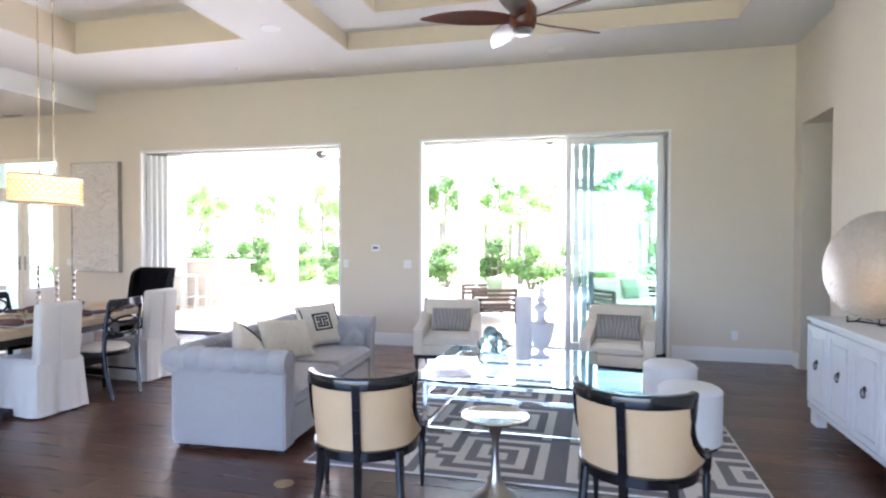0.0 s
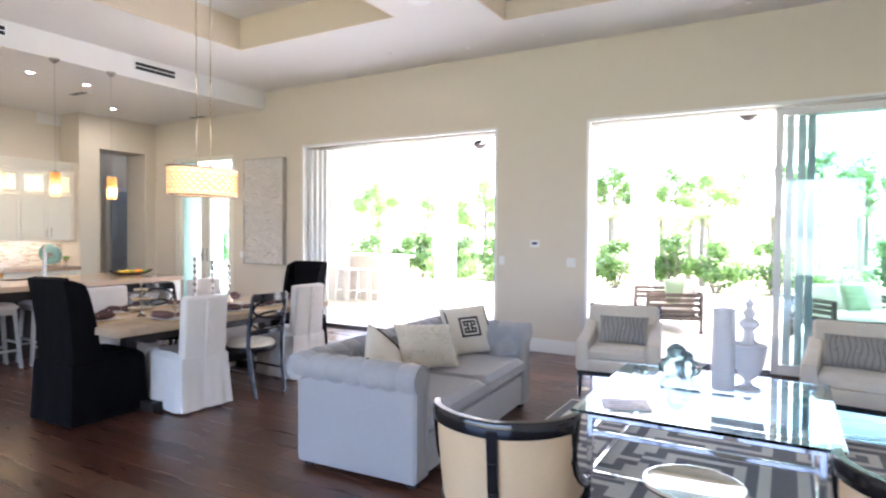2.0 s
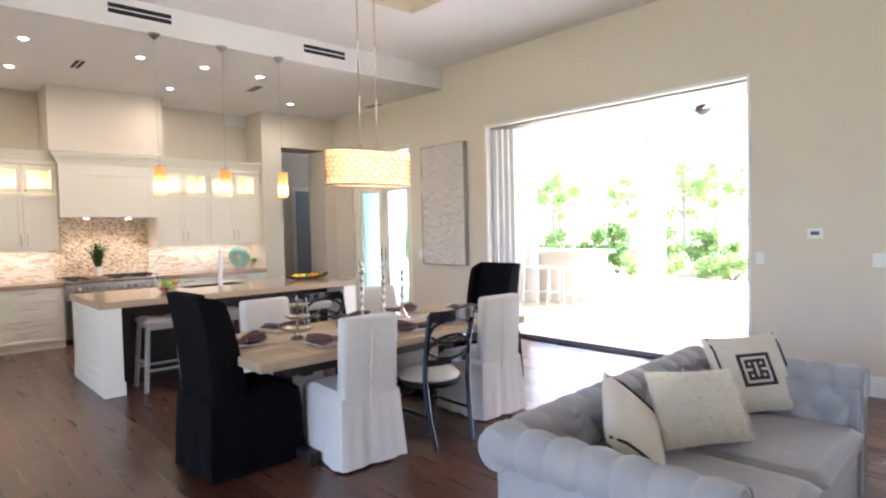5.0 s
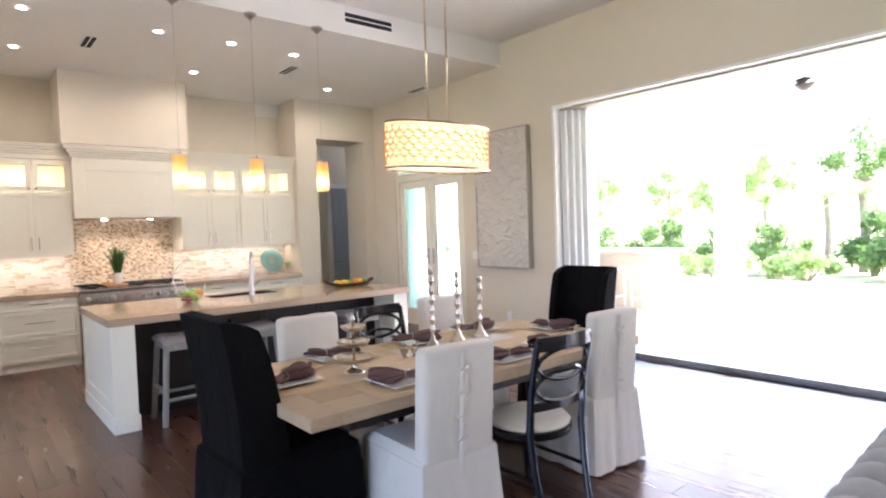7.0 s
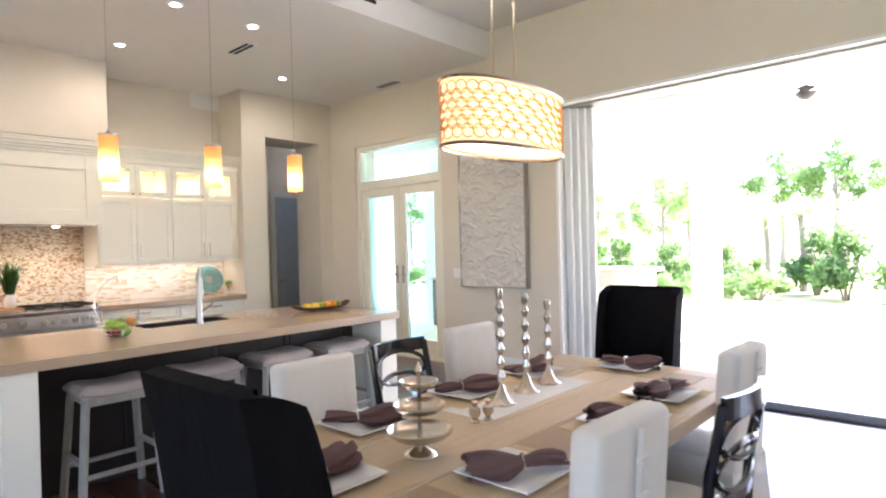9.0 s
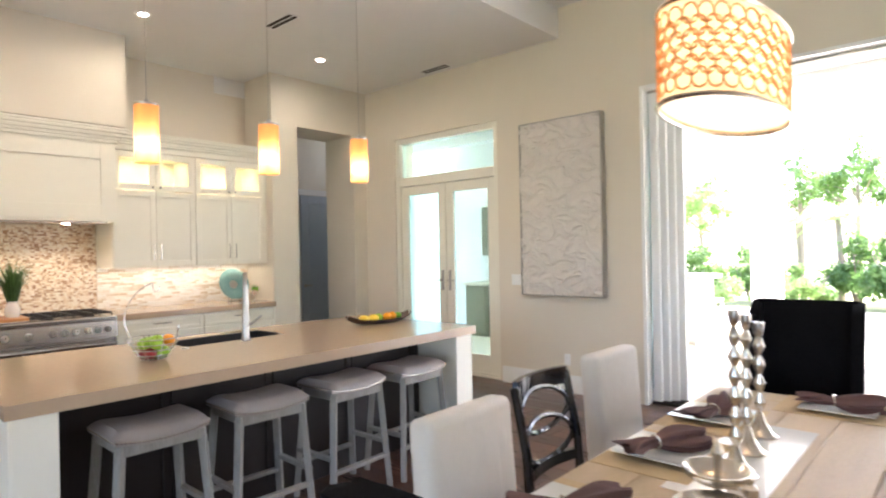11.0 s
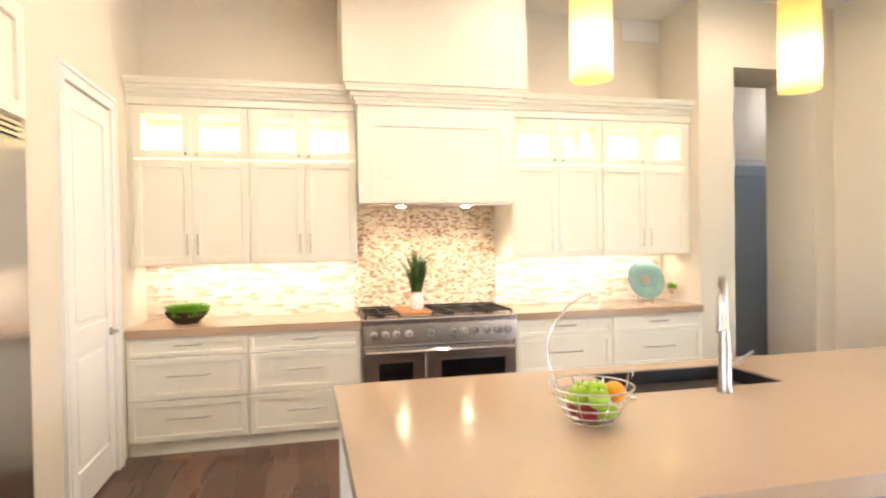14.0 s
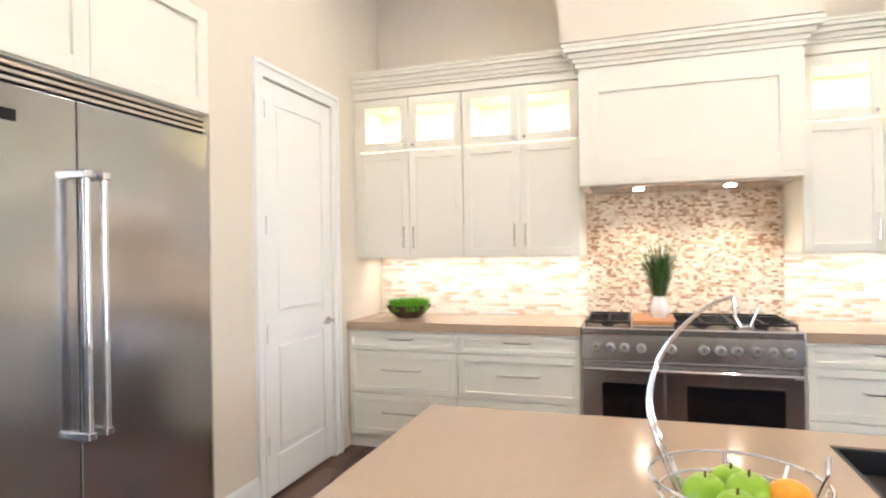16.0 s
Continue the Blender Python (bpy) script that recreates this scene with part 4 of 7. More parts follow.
for i in range(34):
    v = Vector((rng.gauss(0, 1), rng.gauss(0, 1), rng.gauss(0, 1))).normalized()
    tube([v * 0.012, v * 0.09], 0.0035, 5, bm, taper=(1, 0.3))
bmesh.ops.create_icosphere(bm, subdivisions=2, radius=0.02)
part("spikes", bm, "silver", star)
mag = thing("magazine", "pale pink-grey magazine lying on the glass table", "magazine", pose(-1.47, 4.90, TZ, 0, 0, 22))
M["paper"] = material("printed_paper", srgb(0.86, 0.82, 0.82), 0.5, var=0.1, scale=12)
M["paper_edge"] = material("paper_edges", srgb(0.93, 0.92, 0.9), 0.8, var=0.05, scale=60)
part("pages", box(-0.138, -0.105, 0, 0.138, 0.105, 0.010, 0.001, 1), "paper_edge", mag)
part("cover", box(-0.14, -0.107, 0.010, 0.14, 0.107, 0.012), "paper", mag)
M["print"] = material("grey_print", srgb(0.62, 0.60, 0.62), 0.5)
for k in range(3):
    part("printed_bar", box(-0.10, -0.07 + 0.045 * k, 0.012, 0.10 - 0.03 * k, -0.05 + 0.045 * k, 0.0126), "print", mag)


# ---- pedestal side table, ottomans ----
st = thing("pedestal_table", "small round glass-topped side table on a dark trumpet pedestal", "side table", pose(-0.93, 3.76, 0))
part("pedestal", lathe([(0.135, 0), (0.13, 0.012), (0.07, 0.05), (0.032, 0.13), (0.020, 0.26), (0.022, 0.36), (0.05, 0.44), (0.085, 0.475), (0.09, 0.48)], 30), "nickel", st, "dark turned metal pedestal", smooth=True)
M["pewter"] = material("antiqued_mirror", (0.80, 0.82, 0.80), 0.12, 1.0, var=0.1, scale=8)
part("top", lathe([(0.0, 0.481), (0.195, 0.481), (0.203, 0.486), (0.205, 0.494), (0.20, 0.50), (0.192, 0.501), (0.188, 0.498), (0, 0.498)], 44), "pewter", st, "round antiqued mirror top", smooth=True)


def ottoman(m, label):
    d = thing("drum_ottoman", label, "ottoman", m, "drum ottomans")
    R = 0.225
    body = part("body", lathe([(R - 0.02, 0.02), (R, 0.035), (R, 0.40), (R - 0.012, 0.425), (R - 0.04, 0.44), (R - 0.10, 0.447), (0, 0.45)], 40), "white_ottoman", d, smooth=True)
    part("piping", tube([((R + 0.001) * math.cos(2 * math.pi * i / 40), (R + 0.001) * math.sin(2 * math.pi * i / 40), 0.405) for i in range(40)], 0.005, 6, closed=True), "white_ottoman", d)
    part("plinth", lathe([(R - 0.025, 0), (R - 0.025, 0.02), (0, 0.02)], 40), "rubber", d, "dark recessed plinth")
    return d


M["white_ottoman"] = material("white_leather", srgb(0.90, 0.90, 0.90), 0.5, var=0.03, scale=8, bump=0.3, bump_scale=120)
ottoman(pose(0.335, 5.0, 0.0145), "white leather drum ottoman on the rug")
ottoman(pose(0.29, 5.83, 0.0145), "white leather drum ottoman behind the other")


# ---- console with a round metal disc ----
M["console"] = material("pale_grey_lacquer", srgb(0.84, 0.84, 0.86), 0.35, var=0.03, scale=3)
co = thing("sideboard", "pale grey lacquered sideboard with panelled doors and ring pulls", "sideboard")
CX0, CX1, CY0, CY1 = 1.39, 1.87, 3.65, 5.87
part("body", box(CX0 + 0.015, CY0 + 0.01, 0.13, CX1, CY1 - 0.01, 0.865, 0.004, 1), "console", co)
part("top", box(CX0 - 0.01, CY0 - 0.015, 0.865, CX1, CY1 + 0.015, 0.90, 0.006, 2), "console", co)
part("plinth_rail", box(CX0 + 0.0, CY0, 0.13, CX0 + 0.014, CY1, 0.17, 0.004, 1), "console", co)
for y in (CY0 + 0.02, CY1 - 0.16):
    for x in (CX0 + 0.02, CX1 - 0.10):
        part("foot", prism([(x, 0), (x + 0.075, 0), (x + 0.08, 0.13), (x, 0.13)], y, y + 0.14, None, 0.004), "console", co)
nd = 5
w = (CY1 - CY0 - 0.04) / nd
for k in range(nd):
    a = CY0 + 0.02 + k * w + 0.008
    b = a + w - 0.016
    bm = bmesh.new()
    z0, z1 = 0.19, 0.84
    s = 0.05
    box(CX0 + 0.0, a, z0, CX0 + 0.014, b, z1, 0.003, 1, bm)
    for r in ((a, z0, a + s, z1), (b - s, z0, b, z1), (a + s, z0, b - s, z0 + s), (a + s, z1 - s, b - s, z1)):
        box(CX0 - 0.014, r[0], r[1], CX0 + 0.0, r[2], r[3], 0.004, 1, bm)
    dr = part("door", bm, "console", co)
    part("door_panel", box(CX0 - 0.010, a + s + 0.035, z0 + s + 0.035, CX0 + 0.002, b - s - 0.035, z1 - s - 0.035, 0.008, 2), "console", dr)
    hy = (a + b) / 2
    hb = lathe([(0.022, 0), (0.018, 0.008), (0, 0.012)], 16, None, pose(CX0 - 0.010, hy, 0.55, 0, -90, 0))
    tube([(CX0 - 0.024, hy + 0.026 * math.cos(t * math.pi / 8), 0.522 + 0.03 * math.sin(t * math.pi / 8)) for t in range(16)], 0.005, 6, hb, closed=True)
    part("ring_pull", hb, "black_metal", dr, "dark iron ring pull")
M["hammered"] = material("hammered_silver_leaf", ((0.55, 0.54, 0.51), (0.80, 0.79, 0.76)), 0.25, 1.0, scale=5, bump=0.5, bump_scale=34)
disc = thing("metal_disc", "large round hammered silver charger leaning on a black iron stand", "decorative disc", pose(1.69, 5.45, 0.90, 0, 0, 34))
part("plate", lathe([(0, 0.02), (0.20, 0.018), (0.36, 0.0), (0.405, -0.012), (0.42, -0.008), (0.418, 0.002), (0.36, 0.012), (0.2, 0.03), (0, 0.032)], 56, None, pose(0.02, 0, 0.45, 0, -80, 0)), "hammered", disc, smooth=True)
for s in (-0.12, 0.12):
    part("stand_arm", tube([(-0.10, s, 0.05), (-0.10, s, 0.006), (0.0, s, 0.006), (0.05, s, 0.03), (0.12, s * 0.7, 0.006), (0.06, s * 0.5, 0.34)], 0.006, 6), "black_metal", disc, "black iron easel arm")
part("stand_bar", tube([(0.0, -0.12, 0.006), (0.0, 0.12, 0.006)], 0.006, 6), "black_metal", disc)

# ---- ceiling fan ----
M["walnut"] = material("walnut_blade", (srgb(0.27, 0.13, 0.075), srgb(0.46, 0.25, 0.15)), 0.35, scale=3, stretch=(1.5, 14, 14), coat=0.3)
fan = thing("ceiling_fan", "five-blade walnut propeller ceiling fan with a brushed nickel hub", "ceiling fan", pose(-0.88, 4.64, 3.17))
part("hub", lathe([(0, -0.12), (0.05, -0.115), (0.085, -0.09), (0.10, -0.05), (0.10, 0.05), (0.07, 0.10), (0.03, 0.12), (0, 0.12)], 32), "walnut", fan, smooth=True)
part("cap", lathe([(0, -0.14), (0.05, -0.135), (0.072, -0.115), (0.07, -0.10), (0, -0.10)], 28), "nickel", fan, "brushed nickel cap", smooth=True)
part("downrod", lathe([(0.016, 0.1), (0.016, 0.96), (0.016, 1.17), (0, 1.17)], 14), "nickel", fan)
part("canopy", lathe([(0.02, 1.10), (0.06, 1.13), (0.075, 1.199), (0, 1.199)], 24), "nickel", fan, smooth=True)
for k in range(5):
    a = 2 * math.pi * k / 5 + 0.90
    def blade(u, v):
        L = 0.09 + 0.66 * u
        w = (0.055 + 0.10 * math.sin(math.pi * min(1, u * 0.85 + 0.12)) ** 1.2) * (1 - 0.75 * max(0, (u - 0.75) / 0.25) ** 2)
        tw = 0.42 - 0.25 * u
        s = (v - 0.5) * w * 2 * 0.5
        bow = -0.10 * u * u
        x, y, z = L, s * math.cos(tw) + bow, s * math.sin(tw) - 0.02 + 0.03 * u
        return (x * math.cos(a) - y * math.sin(a), x * math.sin(a) + y * math.cos(a), z)
    part("blade", surface(blade, 18, 5, 0.010), "walnut", fan, "carved walnut blade", smooth=True)

# ---- wall and ceiling fittings ----
def plate(name, label, category, x, z, w, h, y=NY, mark=None):
    d = thing(name, label, category, pose(x, y - 0.001, z))
    part("cover_plate", box(-w / 2, -0.006, -h / 2, w / 2, 0, h / 2, 0.002, 1), "trim", d)
    if mark == "switch":
        n = max(1, round(w / 0.06))
        for i in range(n):
            cx = (i - (n - 1) / 2) * 0.046
            part("rocker", box(cx - 0.015, -0.011, -0.032, cx + 0.015, -0.005, 0.032, 0.002, 1), "trim", d)
    elif mark == "outlet":
        for s in (-1, 1):
            b = part("socket", box(-0.016, -0.008, s * 0.02 - 0.013, 0.016, -0.005, s * 0.02 + 0.013, 0.003, 1), "trim", d)
            part("slot", box(-0.007, -0.0085, s * 0.02 - 0.004, -0.004, -0.0078, s * 0.02 + 0.006), "black", b)
    elif mark == "screen":
        part("screen", box(-0.035, -0.0095, -0.012, 0.035, -0.0055, 0.02, 0.001, 1), "screen", d, "small blue-grey display")
    return d


M["screen"] = material("display", srgb(0.30, 0.36, 0.50), 0.2)
plate("thermostat", "small white wall thermostat with a display", "thermostat", -3.436, 1.40, 0.125, 0.095, mark="screen")
plate("light_switch", "white three-gang light switch plate", "switch", -8.88, 1.13, 0.165, 0.115, mark="switch")
plate("light_switch", "white two-gang light switch plate", "switch", -2.95, 1.17, 0.115, 0.115, mark="switch")
plate("light_switch", "white single light switch plate", "switch", -3.90, 1.17, 0.075, 0.115, mark="switch")
plate("wall_outlet", "white wall outlet low on the wall", "outlet", -8.29, 0.33, 0.07, 0.115, mark="outlet")
plate("wall_outlet", "white wall outlet low on the wall", "outlet", 1.35, 0.33, 0.07, 0.115, mark="outlet")
for x, y in ((-3.92, 6.3), (-0.85, 7.85)):
    d = thing("ceiling_speaker", "round white ceiling speaker grille", "speaker", pose(x, y, CEIL))
    part("grille", lathe([(0.10, -0.008), (0.115, -0.004), (0.115, 0), (0, 0)], 32), "trim", d)
for x, y in ((-1.0, 8.0), (-3.2, 7.9), (-5.2, 7.6), (-4.2, 7.9)):
    d = thing("ceiling_sensor", "tiny white ceiling sensor", "sensor", pose(x, y, CEIL))
    part("dome", lathe([(0, -0.018), (0.02, -0.014), (0.03, 0), (0, 0)], 16), "trim", d, smooth=True)
M["brass"] = material("aged_brass", (0.55, 0.42, 0.22), 0.35, 1.0, var=0.1, scale=20)
# first disc is an outlet; the second imitates a sun spot on the floor
for x, y in ((-2.25, 3.62), (-2.33, 6.85)):
    d = thing("floor_outlet", "round brass floor disc, an outlet cover by the sofa, a light spot by the doors", "outlet", pose(x, y, 0.0))
    part("lid", lathe([(0.062, 0), (0.062, 0.003), (0.055, 0.005), (0, 0.005)], 28), "brass", d)


# ---- relief picture ----
M["relief"] = material("chalky_white_plaster", srgb(0.87, 0.85, 0.82), 0.85, var=0.04, scale=6, bump=0.4, bump_scale=80)
pic = thing("relief_picture", "white plaster relief panel of swirling petals in a thin silver frame", "picture", pose(-8.31, NY - 0.05, 0.975))
PW2, PH = 0.945, 1.80


def swirl(u, v):
    x, z = u * PW2, v * PH
    h = 0.0
    q = Vector((x * 5.2, z * 7.6, 0.4))
    n1 = noise.noise(q * 0.8)
    n2 = noise.noise(q * 1.3 + Vector((4, 9, 2)))
    h = abs(noise.noise(Vector((x * 6 + 1.5 * n1, z * 9 + 1.5 * n2, 1.7))))
    h2 = abs(noise.noise(Vector((x * 11 + 1.2 * n2, z * 17 + n1, 7.7))))
    return (-PW2 / 2 + 0.012 + u * (PW2 - 0.024), -0.012 - 0.030 * (1 - min(1, h * 3.2)) ** 1.5 - 0.012 * (1 - min(1, h2 * 3)) ** 2, 0.012 + v * (PH - 0.024))


part("panel", surface(swirl, 90, 170), "relief", pic, "plaster panel with wavy ridges", smooth=True)
bm = bmesh.new()
for r in ((-PW2 / 2, 0, -PW2 / 2 + 0.012, PH), (PW2 / 2 - 0.012, 0, PW2 / 2, PH), (-PW2 / 2 + 0.012, 0, PW2 / 2 - 0.012, 0.012), (-PW2 / 2 + 0.012, PH - 0.012, PW2 / 2 - 0.012, PH)):
    box(r[0], -0.035, r[1], r[2], 0.048, r[3], 0.002, 1, bm)
part("frame", bm, "nickel", pic, "thin silver frame")
part("backing", box(-PW2 / 2 + 0.012, -0.01, 0.012, PW2 / 2 - 0.012, 0.048, PH - 0.012), "relief", pic)

# ---- dining area ----
M["oak"] = material("bleached_oak", (srgb(0.66, 0.57, 0.46), srgb(0.80, 0.72, 0.60)), 0.55, scale=3, stretch=(10, 1.2, 4), bump=0.3, bump_scale=40, per="object")
M["oak_dark"] = material("dark_table_base", (0.02, 0.016, 0.014), 0.5, var=0.3)
TX0, TX1, TY0, TY1 = -6.17, -5.04, 3.79, 6.19
dt = thing("dining_table", "pale bleached-oak plank dining table on a dark trestle base", "dining table")
np_ = 6
pw = (TX1 - TX0) / np_
for i in range(np_):
    part("plank", box(TX0 + i * pw + 0.0008, TY0 + 0.145, 0.70, TX0 + (i + 1) * pw - 0.0008, TY1 - 0.145, 0.76, 0.003, 1), "oak", dt)
for y0, y1 in ((TY0, TY0 + 0.1435), (TY1 - 0.1435, TY1)):
    part("breadboard_end", box(TX0, y0, 0.70, TX1, y1, 0.76, 0.003, 1), "oak", dt)
part("apron", ring(TX0 + 0.12, TY0 + 0.25, TX1 - 0.12, TY1 - 0.25, 0.62, 0.70, 0.03, bmesh.new()), "oak_dark", dt, "dark apron")
for y in (TY0 + 0.42, TY1 - 0.42):
    b = bmesh.new()
    box(-5.64, y - 0.05, 0.08, -5.54, y + 0.05, 0.62, 0.006, 1, b)
    box(TX0 + 0.14, y - 0.05, 0, TX1 - 0.14, y + 0.05, 0.08, 0.012, 2, b)
    box(TX0 + 0.2, y - 0.045, 0.58, TX1 - 0.2, y + 0.045, 0.64, 0.008, 1, b)
    part("trestle", b, "oak_dark", dt, "dark trestle leg")
part("stretcher", box(-5.63, TY0 + 0.47, 0.18, -5.55, TY1 - 0.47, 0.27, 0.006, 1), "oak_dark", dt)


def slip_chair(name="slipcover_chair"):
    """High parsons chair in a floor-length white cover, facing +x... back at -x, origin under the seat's middle."""
    d = thing(name, "white cotton slipcovered dining chair with ties down its back", "chair", group="white slipcover chairs")
    W, D = 0.44, 0.52
    hx = W / 2

    def skirt(u, v):
        # round the seat from the front left, closed loop; v downwards
        per = [(-D / 2, -hx), (D / 2, -hx), (D / 2, hx), (-D / 2, hx)]
        s = u * 4
        k = int(s) % 4
        f = s - int(s)
        a, b = per[k], per[(k + 1) % 4]
        x, y = a[0] + (b[0] - a[0]) * f, a[1] + (b[1] - a[1]) * f
        o = Vector((x / (D / 2), y / hx)).normalized()
        flare = 0.03 * v + 0.009 * v * math.sin(u * 2 * math.pi * 9) + 0.006 * v * math.sin(u * 2 * math.pi * 17 + 1) + 0.008 * v * v * math.sin(u * 2 * math.pi * 4 + 2)
        return (x + o.x * flare, y + o.y * flare, 0.45 - 0.435 * v)
    part("skirt", surface(skirt, 144, 10, 0.004), "white_cloth", d, "softly pleated floor-length skirt", smooth=True)
    part("seat", cushion(D, W, 0.12, 16, 0.7, 0, None, pose(0.0, 0, 0.44), power=8), "white_cloth", d, smooth=True)
    tilt = 4
    b = box(-0.05, -hx + 0.012, 0.0, 0.05, hx - 0.012, 0.56, 0.03, 3, None, pose(-D / 2 + 0.05, 0, 0.42, 0, -tilt, 0))
    back = part("backrest", b, "white_cloth", d, smooth=True)
    mt = pose(-D / 2 + 0.05, 0, 0.42, 0, -tilt, 0)
    def seam(u, v):
        w = 0.05 * (0.5 - abs(v - 0.5)) * 2
        z = 0.54 - 0.94 * u
        p = Vector((-0.053 - 0.012 * math.sin(math.pi * v), (v - 0.5) * (0.03 + 0.10 * max(0, u - 0.55)), max(-0.39, z)))
        q = mt @ p
        return (q.x, q.y, max(0.02, q.z))
    part("back_pleat", surface(seam, 20, 6), "white_cloth", back, "box pleat", smooth=True)
    for z in (0.45, 0.34, 0.23, 0.12):
        bm = bmesh.new()
        for s in (-1, 1):
            tube([mt @ Vector((-0.058, 0, z)), mt @ Vector((-0.072, s * 0.02, z + 0.018)), mt @ Vector((-0.066, s * 0.035, z + 0.004)), mt @ Vector((-0.060, 0, z))], 0.005, 5, bm)
            tube([mt @ Vector((-0.060, 0, z)), mt @ Vector((-0.066, s * 0.014, z - 0.03)), mt @ Vector((-0.062, s * 0.02, z - 0.055))], 0.004, 5, bm, taper=(1, 1, 0.5))
        part("tie", bm, "white_cloth", back, "small tied cotton bow")
    for x in (-D / 2 + 0.05, D / 2 - 0.05):
        for y in (-hx + 0.05, hx - 0.05):
            part("leg", box(x - 0.02, y - 0.02, 0, x + 0.02, y + 0.02, 0.40), "rubber", d)
    return d


sc = slip_chair()
sc.matrix_basis = pose(-5.18, 4.50, 0, 0, 0, 177)
copy_thing(sc, pose(-5.23, 5.82, 0, 0, 0, 178))
copy_thing(sc, pose(-6.16, 4.485, 0, 0, 0, 1))
copy_thing(sc, pose(-6.265, 5.695, 0, 0, 0, -1))


def wing_chair():
    """Tall black skirted wing chair, facing +y; back at -y."""
    d = thing("wing_chair", "tall black velvet wing chair with a skirted base", "chair", group="black wing chairs")
    W, D = 0.53, 0.60

    def skirt(u, v):
        per = [(-W / 2, -D / 2), (W / 2, -D / 2), (W / 2, D / 2), (-W / 2, D / 2)]
        s = u * 4
        k = int(s) % 4
        f = s - int(s)
        a, b = per[k], per[(k + 1) % 4]
        x, y = a[0] + (b[0] - a[0]) * f, a[1] + (b[1] - a[1]) * f
        o = Vector((x / W, y / D)).normalized()
        fl = 0.03 * v + 0.008 * v * math.sin(u * 2 * math.pi * 10)
        return (x + o.x * fl, y + o.y * fl, 0.46 - 0.445 * v)
    part("skirt", surface(skirt, 80, 8, 0.005), "black_cloth", d, "floor-length black skirt", smooth=True)
    part("seat", cushion(W, D, 0.14, 14, 0.7, 0, None, pose(0, 0, 0.46), power=8), "black_cloth", d, smooth=True)
    def back(u, v):
        # wraps round the sitter: wings come forward, tapering downwards
        a = 2 * u - 1
        w = W / 2 * (0.95 + 0.06 * v - 0.10 * max(0.0, v - 0.82) ** 1.3)
        x = w * max(-1, min(1, a * 1.35))
        fw = max(0, abs(a) - 0.70) / 0.30
        y = -D / 2 + 0.02 - 0.075 * v * v + 0.21 * fw * (1.08 - 0.30 * v)
        z = 0.42 + 0.73 * v - v ** 6 * 0.05 * fw ** 2
        return (x, y, z)
    part("wing_back", surface(back, 40, 18, 0.055), "black_cloth", d, "tall winged back", smooth=True)
    for x in (-W / 2 + 0.05, W / 2 - 0.05):
        for y in (-D / 2 + 0.05, D / 2 - 0.05):
            part("leg", box(x - 0.02, y - 0.02, 0, x + 0.02, y + 0.02, 0.42), "rubber", d)
    return d


wc = wing_chair()
wc.matrix_basis = pose(-5.62, 3.90, 0, 0, 0, 2)
copy_thing(wc, pose(-5.87, 6.50, 0, 0, 0, 184))


def oval_chair():
    """Black open-back chair with two crossing hoops in the back and a round cream seat, facing +x."""
    d = thing("hoop_back_chair", "black wooden side chair with interlaced oval hoops and a cream seat", "chair", group="black hoop-back chairs")
    hw = 0.20
    for s in (-1, 1):
        part("back_leg", tube([(-0.27, s * 0.17, 0), (-0.22, s * 0.19, 0.25), (-0.20, s * hw, 0.46), (-0.22, s * hw, 0.70), (-0.27, s * hw, 0.94)], 0.019, 8, taper=(0.8, 1, 1.1, 1, 0.9)), "black_lacquer", d, smooth=True)
        part("front_leg", tube([(0.19, s * 0.18, 0.44), (0.21, s * 0.19, 0.22), (0.22, s * 0.20, 0)], 0.020, 8, taper=(1.1, 0.9, 0.7)), "black_lacquer", d, smooth=True)
    def bx(z):
        return -0.20 - 0.07 * max(0, (z - 0.46) / 0.48) ** 1.3
    for z, h in ((0.925, 0.035), (0.60, 0.02)):
        def slat(u, v):
            y = hw * (2 * u - 1)
            return (bx(z) - 0.035 * (1 - (y / hw) ** 2) - 0.011, y, z + 1.3 * h * (0.5 - v) * 1.6)
        part("cross_rail", surface(slat, 12, 3, 0.022), "black_lacquer", d)
    for zc, rz in ((0.815, 0.085), (0.70, 0.085)):
        pts = []
        for i in range(28):
            a = 2 * math.pi * i / 28
            y, z = 0.185 * math.cos(a), zc + rz * math.sin(a)
            pts.append((bx(z) - 0.035 * (1 - (y / hw) ** 2), y, z))
        part("hoop", tube(pts, 0.012, 6, closed=True), "black_lacquer", d, smooth=True)
    prof = [(0.0, 0.405), (0.225, 0.405), (0.235, 0.42), (0.235, 0.445), (0.22, 0.455)]
    part("seat_ring", lathe(prof, 32), "black_lacquer", d, smooth=True)
    part("seat", lathe([(0.222, 0.445), (0.226, 0.465), (0.20, 0.492), (0.12, 0.503), (0, 0.505)], 32), "cream_cloth", d, "round cream seat pad", smooth=True)
    for s in (-1, 1):
        part("side_stretcher", tube([(-0.235, s * 0.185, 0.22), (0.212, s * 0.192, 0.22)], 0.011, 6), "black_lacquer", d)
    return d


oc = oval_chair()
oc.matrix_basis = pose(-5.05, 5.10, 0, 0, 0, 178)
copy_thing(oc, pose(-6.25, 5.12, 0, 0, 0, 2))

# place settings
M["plum"] = material("plum_napkin", srgb(0.40, 0.30, 0.29), 0.85, var=0.15, scale=20, bump=0.4, bump_scale=200)
M["porcelain"] = material("white_porcelain", srgb(0.94, 0.94, 0.93), 0.12, var=0.02)
M["straw"] = material("woven_straw_mat", srgb(0.80, 0.71, 0.56), 0.85, var=0.15, scale=60, bump=0.6, bump_scale=150, stretch=(1, 6, 1))


